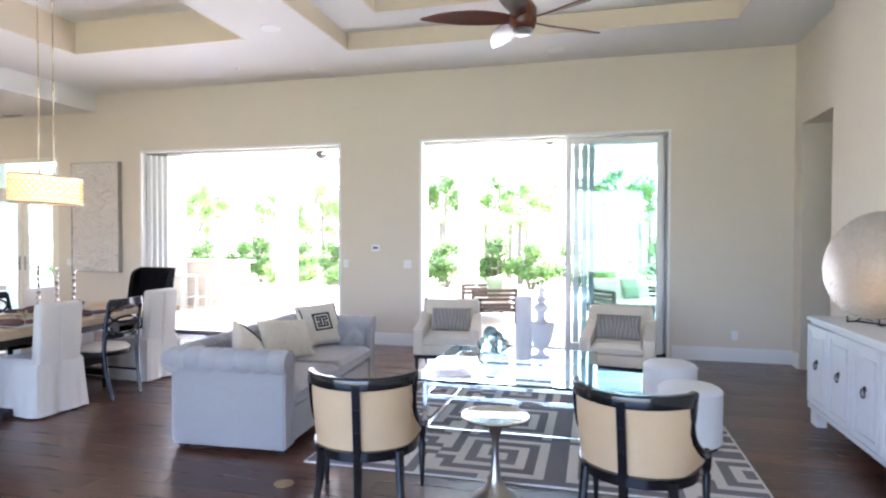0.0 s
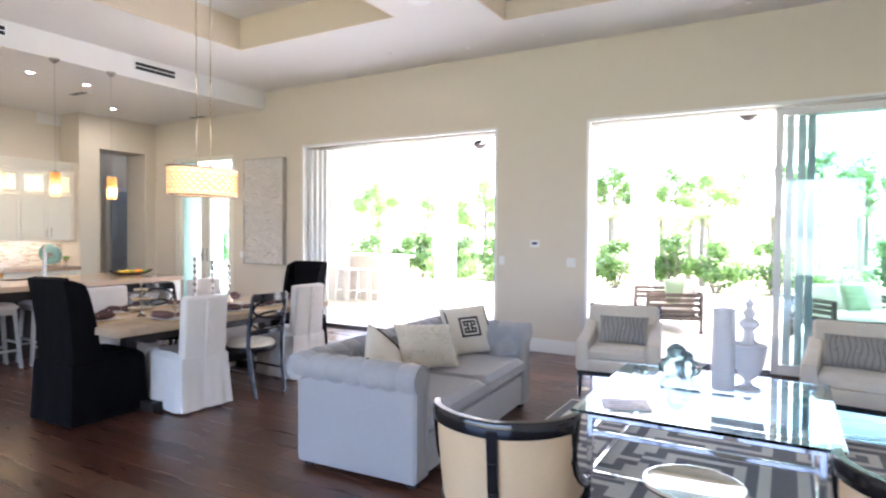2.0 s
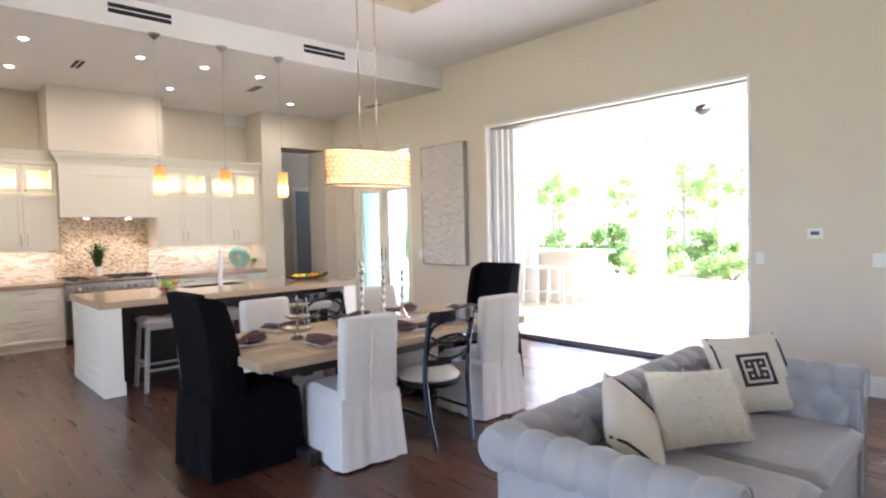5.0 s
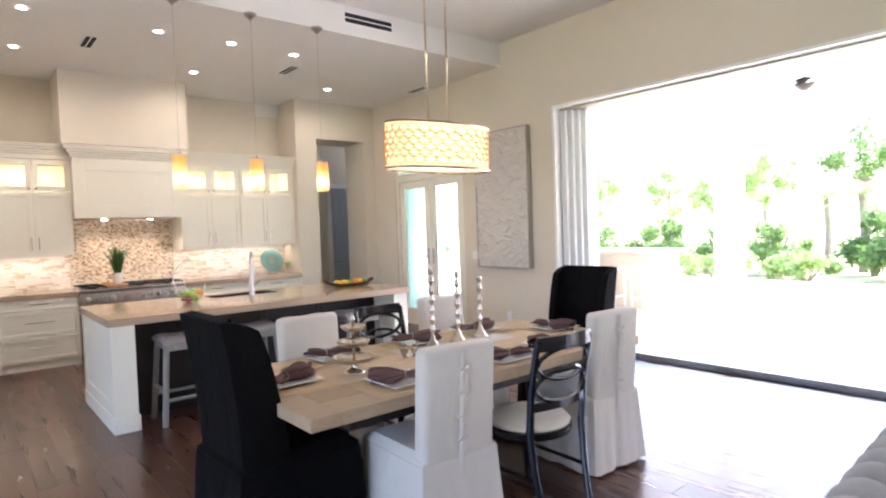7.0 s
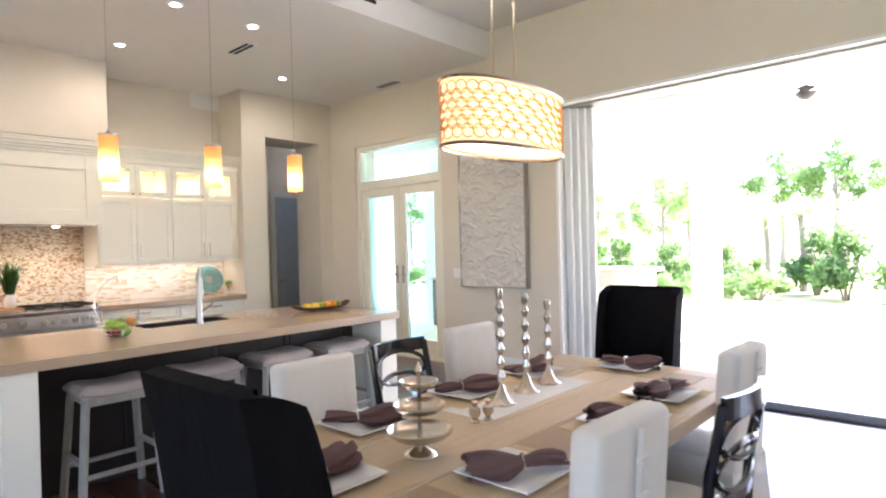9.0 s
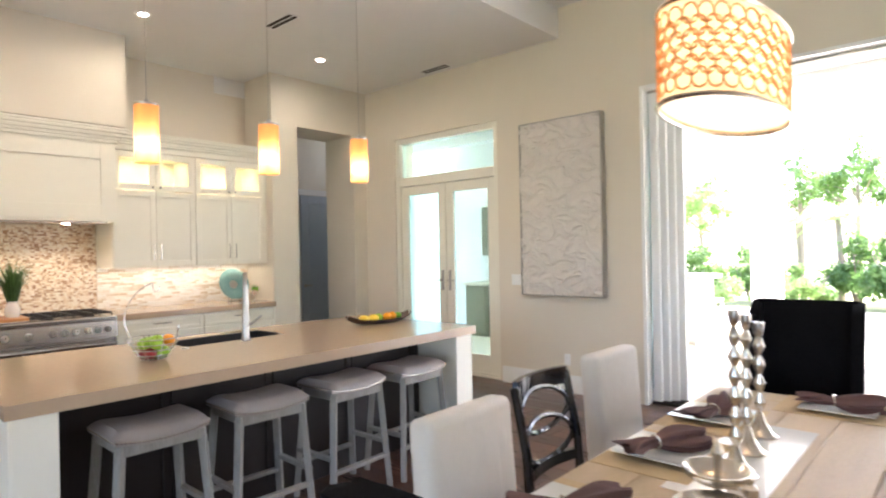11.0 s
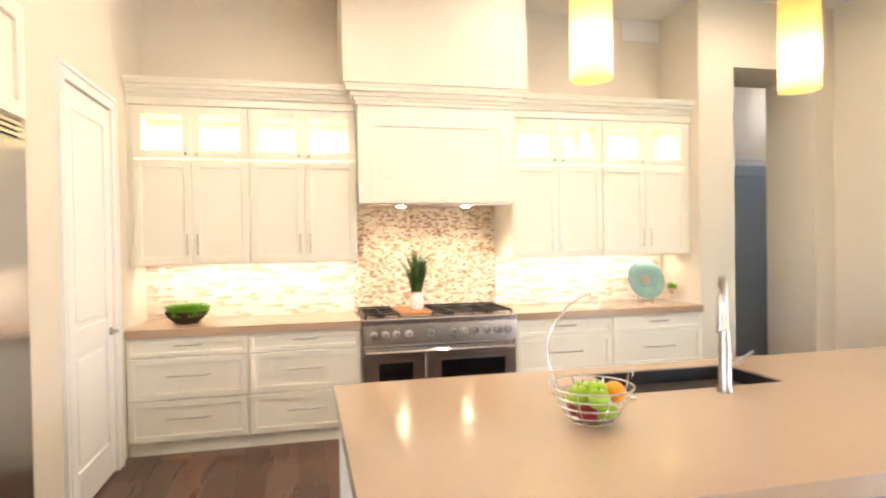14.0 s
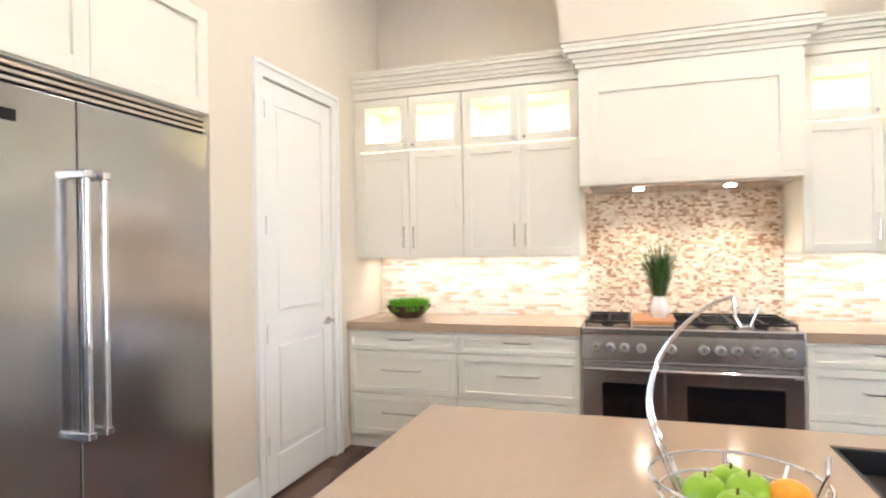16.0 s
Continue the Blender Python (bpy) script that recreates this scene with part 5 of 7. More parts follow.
def setting(x, y, yaw, seed):
    mat_ = thing("placemat", "natural woven straw placemat on the dining table", "placemat", pose(x, y, 0.7602, 0, 0, yaw), "placemats")
    part("weave", box(-0.16, -0.225, 0, 0.16, 0.225, 0.003, 0.001, 1), "straw", mat_)
    pl = thing("square_plate", "white square porcelain plate on a straw mat", "plate", pose(x, y, 0.7634, 0, 0, yaw), "dinner plates")
    b = surface(lambda u, v: (0.27 * (u - 0.5), 0.27 * (v - 0.5), 0.004 + 0.016 * max(abs(2 * u - 1), abs(2 * v - 1)) ** 3), 14, 14, 0.004)
    part("dish", b, "porcelain", pl, smooth=True)
    na = thing("napkin", "plum napkin gathered through a ring on the plate", "napkin", pose(x, y, 0.778, 0, 0, yaw + 35 + seed * 9), "napkins")
    rng = random.Random(seed)
    ph = [rng.uniform(0, 6) for _ in range(4)]

    def fan_(u, v):
        a = 2 * u - 1
        # a gathered bundle: pinched in the ring, plump and pleated on one side, a flared tail on the other
        if a > -0.15:
            k = (a + 0.15) / 1.15
            w, h = 0.017 + 0.050 * math.sin(math.pi * 0.86 * k) ** 0.8, 0.017 + 0.022 * math.sin(math.pi * 0.80 * k)
        else:
            k = (-0.15 - a) / 0.85
            w, h = 0.017 + 0.042 * k, 0.016 + 0.006 * math.sin(math.pi * k) - 0.006 * k
        f = 2 * math.pi * v
        ruf = 1 + (0.10 + 0.16 * k) * math.sin(6 * f + ph[0] + 2 * a) + 0.10 * k * math.sin(11 * f + ph[1])
        return (0.155 * a + 0.010 * k * math.sin(3 * f + ph[3]), w * ruf * math.cos(f) + 0.015 * math.sin(2.5 * a + ph[2]), 0.020 + 0.004 * k + h * ruf * math.sin(f))
    part("cloth", surface(fan_, 30, 40), "plum", na, smooth=True)
    part("napkin_ring", tube([(-0.023 + 0.004 * math.sin(i), 0.015 * math.sin(-0.375 + ph[2]) + 0.024 * math.cos(2 * math.pi * i / 16), 0.022 + 0.024 * math.sin(2 * math.pi * i / 16)) for i in range(16)], 0.004, 6, closed=True), "silver", na, "silver napkin ring")


for i, (x, y, r) in enumerate(((-5.66, 3.99, 90), (-6.0, 4.43, 0), (-5.24, 4.39, 180), (-6.0, 5.06, 0), (-5.22, 5.09, 180), (-6.01, 5.60, 0), (-5.26, 5.55, 180), (-5.63, 6.03, 270))):
    setting(x, y, r, i)
runner = thing("table_runner", "narrow white linen runner under the candlesticks", "table runner", pose(-5.77, 5.20, 0.7602))
part("cloth", box(-0.13, -0.42, 0, 0.13, 0.42, 0.002), "porcelain", runner)


def candlestick(x, y, h):
    d = thing("candlestick", "tall polished silver candlestick with stacked diamond beads", "candlestick", pose(x, y, 0.7624), "silver candlesticks")
    prof = [(0.0, 0.0), (0.062, 0.0), (0.062, 0.006), (0.045, 0.014), (0.024, 0.05), (0.011, 0.085)]
    n = int((h - 0.14) / 0.058)
    for k in range(n):
        z = 0.09 + k * (h - 0.14) / n
        s = (h - 0.14) / n
        prof += [(0.008, z), (0.020, z + s * 0.45), (0.020, z + s * 0.52), (0.008, z + s * 0.97)]
    prof += [(0.014, h - 0.045), (0.018, h - 0.02), (0.018, h), (0.012, h), (0.011, h - 0.02), (0, h - 0.02)]
    part("stick", lathe(prof, 18), "silver", d, smooth=True)


candlestick(-5.755, 5.01, 0.51)
candlestick(-5.787, 5.25, 0.47)
candlestick(-5.80, 5.465, 0.42)
ts = thing("tiered_stand", "three-tier silver serving stand", "serving stand", pose(-5.60, 4.34, 0.7602))
part("stem", lathe([(0.06, 0), (0.055, 0.01), (0.015, 0.03), (0.010, 0.06), (0.007, 0.10), (0.007, 0.27), (0.013, 0.285), (0.004, 0.31), (0, 0.32)], 20), "silver", ts, smooth=True)
for z, r in ((0.06, 0.115), (0.145, 0.09), (0.225, 0.068)):
    part("tier", lathe([(0, z), (r - 0.025, z), (r - 0.006, z + 0.014), (r, z + 0.028), (r - 0.004, z + 0.028), (r - 0.012, z + 0.016), (r - 0.03, z + 0.004), (0, z + 0.004)], 28), "silver", ts, "shallow silver dish", smooth=True)
for k, y in enumerate((4.73, 4.79)):
    s = thing("salt_shaker", "small round silver shaker", "shaker", pose(-5.68 + 0.02 * k, y, 0.7602), "shakers")
    part("body", lathe([(0.018, 0), (0.02, 0.004), (0.01, 0.014), (0.024, 0.035), (0.022, 0.055), (0.01, 0.066), (0.014, 0.08), (0, 0.092)], 18), "silver", s, smooth=True)

# ---- oval drum pendant ----
M["drum"] = shade_material("ivory_shade_cloth", srgb(0.98, 0.90, 0.74), 0.75)
M["diffuser"] = shade_material("white_diffuser", srgb(0.98, 0.96, 0.9), 0.8)
M["lattice"] = shade_material("amber_lattice", srgb(0.93, 0.74, 0.50), 0.6)
M["champagne"] = material("champagne_metal", (0.68, 0.58, 0.44), 0.25, 1.0, var=0.05)
OX, OY, OZ0, OZ1 = -5.80, 5.155, 1.893, 2.168
SA, SB = 0.158, 0.40
pen = thing("oval_pendant", "oval drum pendant lamp with a honeycomb lattice shade, lit", "pendant lamp", pose(OX, OY, 0))


def oval(u, r=1.0):
    a = 2 * math.pi * u
    c, s = math.cos(a), math.sin(a)
    return SA * r * abs(c) ** 0.9 * (1 if c > 0 else -1), SB * r * abs(s) ** 0.9 * (1 if s > 0 else -1)


part("shade", surface(lambda u, v: (*oval(1 - u), OZ0 + (OZ1 - OZ0) * v), 72, 4), "drum", pen, "glowing ivory shade", smooth=True)
bm = bmesh.new()
cols, rows = 28, 6
for j in range(rows):
    for i in range(cols):
        u0 = (i + 0.5 * (j % 2)) / cols
        z0 = OZ0 + 0.03 + (OZ1 - OZ0 - 0.06) * (j + 0.5) / rows
        pts = []
        for k in range(10):
            a = math.pi / 10 + k * math.pi / 5
            x, y = oval(u0 + 0.52 / cols * math.cos(a), 1.012)
            pts.append((x, y, z0 + 0.030 * math.sin(a)))
        tube(pts, 0.0034, 4, bm, closed=True)
tagged(part("lattice", bm, "lattice", pen, "honeycomb lattice over the shade"), kind="stuff")
for z in (OZ0, OZ1):
    part("rim", tube([(*oval(i / 60, 1.015), z) for i in range(60)], 0.008, 6, closed=True), "champagne", pen, "dark champagne metal rim")
dif = bmesh.new()
vs = [dif.verts.new((*oval(i / 60, 0.985), OZ0 + 0.012)) for i in range(60)]
dif.faces.new(list(reversed(vs)))
part("diffuser", dif, "diffuser", pen, "white glowing diffuser").visible_shadow = True
for s in (-0.085, 0.085):
    bm = bmesh.new()
    prof = [(0.006, OZ1 - 0.01), (0.014, OZ1 + 0.0), (0.014, OZ1 + 0.05), (0.006, OZ1 + 0.06)]
    for z in (OZ1 + 0.45, OZ1 + 0.9, OZ1 + 1.35, OZ1 + 1.8):
        prof += [(0.006, z - 0.02), (0.011, z - 0.012), (0.011, z + 0.012), (0.006, z + 0.02)]
    prof += [(0.006, CEIL + 0.40), (0, CEIL + 0.40)]
    lathe(prof, 12, bm, pose(0, s, 0))
    part("rod", bm, "champagne", pen, "slim champagne metal rod", smooth=True)
part("canopy", box(-0.06, -0.18, CEIL + 0.375, 0.06, 0.18, CEIL + 0.40, 0.008, 2), "champagne", pen)
for s in (-0.2, 0.0, 0.2):
    lamp("pendant_bulb", "POINT", pose(OX, OY + s, (OZ0 + OZ1) / 2), 0.25, WARM, 0.03)

# ---- kitchen ----
M["quartz"] = material("taupe_quartz", srgb(0.71, 0.62, 0.52), 0.14, var=0.04, scale=40, rough_var=0.05)
M["dark_panel"] = material("dark_taupe_panel", srgb(0.155, 0.125, 0.105), 0.5, var=0.06, scale=3)
M["oven_glass"] = material("black_oven_glass", (0.01, 0.01, 0.011), 0.06)
M["sink"] = material("black_granite_sink", (0.012, 0.012, 0.013), 0.4, var=0.3, scale=60)
CF = -11.308   # counter front
BF = -11.335   # cabinet face
UF = -11.478   # upper cabinet face
CT = 0.903


def shaker(bm, a, b, z0, z1, x, rail=0.055, depth=0.018):
    """A framed door or drawer front in the plane x, from a to b along y, facing +x."""
    box(x - 0.004, a, z0, x, b, z1, bm=bm)
    box(x, a, z0, x + depth, a + rail, z1, 0.002, 1, bm)
    box(x, b - rail, z0, x + depth, b, z1, 0.002, 1, bm)
    box(x, a + rail, z0, x + depth, b - rail, z0 + rail, 0.002, 1, bm)
    box(x, a + rail, z1 - rail, x + depth, b - rail, z1, 0.002, 1, bm)
    box(x, a + rail, z0 + rail, x + depth - 0.010, b - rail, z1 - rail, bm=bm)


def pull(y, z, length, x, vertical=False):
    bm = bmesh.new()
    if vertical:
        tube([(x, y, z - length / 2), (x + 0.03, y, z - length / 2), (x + 0.03, y, z + length / 2), (x, y, z + length / 2)], 0.005, 6, bm)
    else:
        tube([(x, y - length / 2, z), (x + 0.03, y - length / 2 + 0.01, z), (x + 0.034, y, z), (x + 0.03, y + length / 2 - 0.01, z), (x, y + length / 2, z)], 0.005, 6, bm)
    return bm


def base_unit(y0, y1):
    d = thing("base_cabinet", "ivory shaker base cabinet with three drawers and steel pulls", "cabinet", group="kitchen base cabinets")
    b = bmesh.new()
    box(KX + 0.003, y0, 0.09, BF - 0.005, y1, 0.842, bm=b)
    box(KX + 0.003, y0, 0.0, BF - 0.02, y1, 0.09, bm=b)
    part("body", b, "cabinet", d)
    for z0, z1 in ((0.705, 0.822), (0.40, 0.695), (0.10, 0.39)):
        f = bmesh.new()
        shaker(f, y0 + 0.008, y1 - 0.008, z0, z1, BF - 0.005, 0.045 if z1 - z0 > 0.2 else 0.032)
        dr = part("drawer_front", f, "cabinet", d)
        L = 0.30 if z1 - z0 > 0.2 else 0.18
        part("pull", pull((y0 + y1) / 2, (z0 + z1) / 2 + 0.02, L, BF + 0.012), "steel", dr, "slim steel bar pull")
    return d


LY0, LY1, RY0_, RY1_ = KY + 0.004, 3.905, 5.157, 6.893
for a, b in ((LY0, 3.08), (3.08, LY1), (RY0_, 6.02), (6.02, RY1_)):
    base_unit(a + 0.001, b - 0.001)
for a, b in ((LY0, LY1), (RY0_, RY1_)):
    d = thing("worktop", "taupe quartz worktop on the ivory base cabinets", "worktop", group="kitchen worktops")
    part("slab", box(KX + 0.003, a, 0.843, CF, b, CT, 0.004, 2), "quartz", d)


def upper_unit(y0, y1):
    d = thing("wall_cabinet", "ivory shaker wall cabinet with lit glass doors above", "cabinet", group="kitchen wall cabinets")
    b = bmesh.new()
    x0 = KX + 0.003
    box(x0, y0, 1.35, UF - 0.004, y1, 2.12, bm=b)
    box(x0, y0, 2.12, UF - 0.004, y0 + 0.018, 2.52, bm=b)
    box(x0, y1 - 0.018, 2.12, UF - 0.004, y1, 2.52, bm=b)
    box(x0, y0 + 0.018, 2.50, UF - 0.004, y1 - 0.018, 2.52, bm=b)
    box(x0, y0 + 0.018, 2.12, x0 + 0.012, y1 - 0.018, 2.50, bm=b)
    part("body", b, "cabinet", d)
    ym = (y0 + y1) / 2
    for k, (a, c) in enumerate(((y0 + 0.004, ym - 0.002), (ym + 0.002, y1 - 0.004))):
        f = bmesh.new()
        shaker(f, a, c, 1.355, 2.125, UF - 0.004)
        dr = part("door", f, "cabinet", d)
        hy = c - 0.035 if k == 0 else a + 0.035
        part("pull", pull(hy, 1.50, 0.15, UF + 0.012, True), "steel", dr, "slim steel bar pull")
        f = bmesh.new()
        r = 0.06
        z0, z1 = 2.135, 2.515
        box(UF - 0.004, a, z0, UF + 0.014, a + r, z1, 0.002, 1, f)
        box(UF - 0.004, c - r, z0, UF + 0.014, c, z1, 0.002, 1, f)
        box(UF - 0.004, a + r, z0, UF + 0.014, c - r, z0 + r, 0.002, 1, f)
        box(UF - 0.004, a + r, z1 - r, UF + 0.014, c - r, z1, 0.002, 1, f)
        gdoor = part("glass_door", f, "cabinet", d)
        part("pane", box(UF, a + r - 0.004, z0 + r - 0.004, UF + 0.003, c - r + 0.004, z1 - r + 0.004), "glass", gdoor, "clear glass").visible_shadow = False
        part("knob", lathe([(0.004, 0), (0.004, 0.014), (0.011, 0.018), (0.011, 0.026), (0, 0.028)], 12, None, pose(UF + 0.014, hy, 2.165, 0, 90, 0)), "steel", gdoor, "small steel knob")
    lamp("cabinet_light", "AREA", look((KX + 0.24, ym, 2.49), (KX + 0.14, ym, 2.14)), 0.3, (1.0, 0.76, 0.40), (y1 - y0) * 0.85, 0.05, spread=150)
    return d


for a, b in ((2.29, 3.10), (3.10, 3.905), (5.19, 6.02), (6.02, 6.85)):
    upper_unit(a + 0.001, b - 0.001)
structure("filler_trim", boxes((KX + 0.003, KY + 0.002, 1.35, UF - 0.006, 2.29, 2.52), (KX + 0.003, 6.85, 1.35, UF - 0.006, 6.895, 2.52)), "cabinet", "ivory filler strip beside the wall cabinets", "trim")


def crown(name, x, y0, y1, z0, steps, ends=(True, True)):
    """Stepped crown moulding along y, returning at the ends marked."""
    bm = bmesh.new()
    z = z0
    for h, o in steps:
        box(KX + 0.003, y0 - (o if ends[0] else 0), z, x + o, y1 + (o if ends[1] else 0), z + h, 0.004, 1, bm)
        z += h
    return structure(name, bm, "cabinet", "ivory stepped crown moulding", "trim")


CROWN = ((0.06, 0.0), (0.022, 0.018), (0.03, 0.03), (0.03, 0.05), (0.025, 0.07), (0.018, 0.078))
crown("crown_left", UF + 0.016, KY + 0.003, 3.905, 2.523, CROWN, (False, False))
crown("crown_right", UF + 0.016, 5.19, 6.894, 2.523, CROWN, (False, False))

# hood
HX = -11.37
hood = thing("range_hood", "ivory panelled mantel hood over the range", "hood")
b = bmesh.new()
box(KX + 0.003, 3.91, 1.83, HX, 5.185, 2.553, 0.003, 1, b)
for r in ((3.91, 1.80, 5.185, 1.83),):
    box(KX + 0.003, r[0], r[1], HX + 0.012, r[2], r[3], 0.003, 1, b)
f = 0.13
for y0, z0, y1, z1 in ((3.91, 1.83, 3.91 + f, 2.553), (5.185 - f, 1.83, 5.185, 2.553), (3.91 + f, 1.83, 5.185 - f, 1.83 + f), (3.91 + f, 2.553 - 0.16, 5.185 - f, 2.553)):
    part("stile" if z1 - z0 > 0.5 else "rail", box(HX, y0, z0, HX + 0.013, y1, z1, 0.002, 1), "cabinet", hood)
part("mantel", b, "cabinet", hood)
bm = bmesh.new()
z = 2.553
for h, o in ((0.03, 0.02), (0.03, 0.035), (0.035, 0.06), (0.03, 0.09), (0.025, 0.10)):
    part("cornice", box(KX + 0.003, 3.91 - o, z, HX + 0.013 + o * 0.7, 5.185 + o, z + h, 0.004, 1), "cabinet", hood, "ivory cornice step")
    z += h
part("liner", box(KX + 0.05, 3.97, 1.785, HX - 0.03, 5.125, 1.80, 0.002, 1), "steel", hood, "stainless liner")
M["bulb"] = material("lamp_face", (1, 0.9, 0.7), 0.5, emit=(1.0, 0.80, 0.5), strength=6.0)
for y in (4.27, 4.82):
    part("spot", lathe([(0.032, 0), (0.032, -0.006), (0, -0.006)], 18, None, pose(-11.58, y, 1.785)), "bulb", hood, "small lit spot lamp")
    lamp("hood_light", "SPOT", look((-11.58, y, 1.77), (-11.66, y, 0.9)), 1.7, (1.0, 0.80, 0.54), 0.03, spot=120)
for a, c in ((2.33, 3.87), (5.23, 6.82)):
    lamp("undercabinet_light", "AREA", look((KX + 0.20, (a + c) / 2, 1.345), (KX + 0.14, (a + c) / 2, 0.9)), 0.42, (1.0, 0.84, 0.60), c - a, 0.04)

# range
rg = thing("range_cooker", "wide stainless steel double-oven gas range with black grates", "range")
Y0, Y1 = 3.91, 5.152
b = bmesh.new()
box(KX + 0.003, Y0, 0.10, CF - 0.01, Y1, 0.86, 0.003, 1, b)
box(KX + 0.003, Y0, 0.86, CF + 0.02, Y1, 0.905, 0.008, 2, b)
part("body", b, "steel", rg)
part("control_panel", prism([(CF - 0.01, 0.715), (CF + 0.03, 0.715), (CF + 0.02, 0.86), (CF - 0.01, 0.86)], Y0, Y1), "steel", rg)
for i, y in enumerate((4.0, 4.085, 4.17, 4.27, 4.44, 4.62, 4.71, 4.80, 4.90, 4.985, 5.07)):
    k = part("knob", lathe([(0.030, 0), (0.030, 0.008), (0.024, 0.010), (0.022, 0.040), (0.018, 0.044), (0, 0.044)], 20, None, pose(CF + 0.026, y, 0.785, 0, 86, 0)), "nickel", rg, "round steel knob")
    part("pointer", box(0.0, -0.002, 0.0, 0.004, 0.002, 0.02, 0, 1, None, pose(CF + 0.069, y, 0.785)), "black", k)
rail = bmesh.new()
tube([(CF + 0.065, Y0 + 0.02, 0.655), (CF + 0.065, Y1 - 0.02, 0.655)], 0.013, 12, rail)
for y in (Y0 + 0.05, 4.40, Y1 - 0.05):
    tube([(CF - 0.01, y, 0.655), (CF + 0.065, y, 0.655)], 0.009, 8, rail)
part("towel_rail", rail, "chrome", rg, "polished full-width handle")
for a, c in ((Y0 + 0.004, 4.398), (4.404, Y1 - 0.004)):
    o = part("oven_door", box(CF - 0.012, a, 0.16, CF + 0.015, c, 0.70, 0.005, 2), "steel", rg)
    w0, w1 = a + 0.12, c - 0.10
    part("window", box(CF + 0.014, w0, 0.33, CF + 0.017, w1, 0.565, 0.001, 1), "oven_glass", o, "black oven window")
    part("window_trim", boxes((CF + 0.014, w0 - 0.012, 0.318, CF + 0.020, w0, 0.577), (CF + 0.014, w1, 0.318, CF + 0.020, w1 + 0.012, 0.577), (CF + 0.014, w0, 0.565, CF + 0.020, w1, 0.577), (CF + 0.014, w0, 0.318, CF + 0.020, w1, 0.33)), "steel", o)

part("toe_kick", box(KX + 0.01, Y0 + 0.02, 0.02, CF - 0.05, Y1 - 0.02, 0.10), "black_metal", rg)
for y in (Y0 + 0.08, Y1 - 0.08):
    part("foot", lathe([(0.022, 0), (0.022, 0.1)], 12, None, pose(CF - 0.10, y, 0)), "steel", rg)
for a, c in ((Y0 + 0.03, 4.20), (4.47, 4.79), (4.80, Y1 - 0.03)):
    g = bmesh.new()
    z = 0.935
    for x in (KX + 0.06, KX + 0.21, KX + 0.34, KX + 0.47, CF - 0.03):
        bar((x, a, z), (x, c, z), 0.014, 0.014, g)
    for y in (a, (a + c) / 2, c):
        bar((KX + 0.06, y, z), (CF - 0.03, y, z), 0.014, 0.014, g)
        for x in (KX + 0.06, CF - 0.03):
            bar((x, y, 0.905), (x, y, z), 0.012, 0.012, g)
    part("grate", g, "black_metal", rg, "cast iron burner grate")
    for x in (KX + 0.18, KX + 0.45):
        part("burner", lathe([(0.05, 0.905), (0.05, 0.915), (0.032, 0.918), (0.032, 0.926), (0, 0.926)], 20, None, pose(x, (a + c) / 2, 0)), "black_metal", rg, "black burner cap")
part("griddle", box(KX + 0.06, 4.23, 0.905, CF - 0.03, 4.45, 0.918, 0.004, 1), "steel", rg)
M["board"] = material("maple_board", (srgb(0.62, 0.42, 0.24), srgb(0.74, 0.54, 0.34)), 0.5, scale=4, stretch=(2, 12, 2))
cb = thing("chopping_board", "wooden chopping board laid over the griddle", "chopping board", pose(-11.58, 4.35, 0.919))
part("board", box(-0.22, -0.13, 0, 0.22, 0.13, 0.025, 0.004, 2), "board", cb)

# plants and ornaments on the worktops
M["leaf_dark"] = material("rosemary_leaf", (srgb(0.16, 0.28, 0.12), srgb(0.34, 0.47, 0.24)), 0.6, per="island", scale=20)
M["grass_green"] = material("wheatgrass", (srgb(0.25, 0.50, 0.06), srgb(0.50, 0.76, 0.18)), 0.6, per="island", scale=20)


def blades(n, spread, h, base_r, width, seed, droop=0.3):
    rng = random.Random(seed)
    bm = bmesh.new()
    for i in range(n):
        a, r = rng.uniform(0, 6.283), base_r * rng.random() ** 0.5
        p = Vector((r * math.cos(a), r * math.sin(a), 0))
        b = rng.gauss(a, 0.6)
        out = Vector((math.cos(b), math.sin(b), 0)) * spread * (0.2 + rng.random()) * (0.3 + r / max(base_r, 1e-3))
        hh = h * rng.uniform(0.6, 1.05)
        side = Vector((-math.sin(b), math.cos(b), 0)) * width
        pts = [(p, 1.0), (p + out * 0.35 + Vector((0, 0, hh * 0.55)), 0.9), (p + out + Vector((0, 0, hh * (1 - droop * rng.random()))), 0.1)]
        row = [(bm.verts.new(q - side * k), bm.verts.new(q + side * k)) for q, k in pts]
        for (a1, b1), (a2, b2) in zip(row, row[1:]):
            bm.faces.new((a1, b1, b2, a2))
    return bm


pp = thing("potted_herb", "spiky green herb in a small white vase on the board", "plant", pose(-11.55, 4.385, 0.9445))
part("vase", lathe([(0.045, 0), (0.058, 0.03), (0.06, 0.07), (0.045, 0.11), (0.036, 0.125), (0.04, 0.14), (0.034, 0.14), (0.03, 0.12), (0, 0.12)], 24), "porcelain", pp, "white ceramic vase", smooth=True)
b = blades(300, 0.15, 0.43, 0.032, 0.0036, 2)
bmesh.ops.translate(b, vec=(0, 0, 0.115), verts=b.verts)
tagged(part("foliage", b, "leaf_dark", pp, "spiky green leaves"), kind="stuff")
gb = thing("grass_bowl", "dark wooden bowl of bright green wheatgrass on the worktop", "plant", pose(-11.62, 2.62, CT))
M["dark_bowl"] = material("dark_carved_bowl", srgb(0.28, 0.20, 0.15), 0.6, var=0.2, scale=20, bump=0.4)
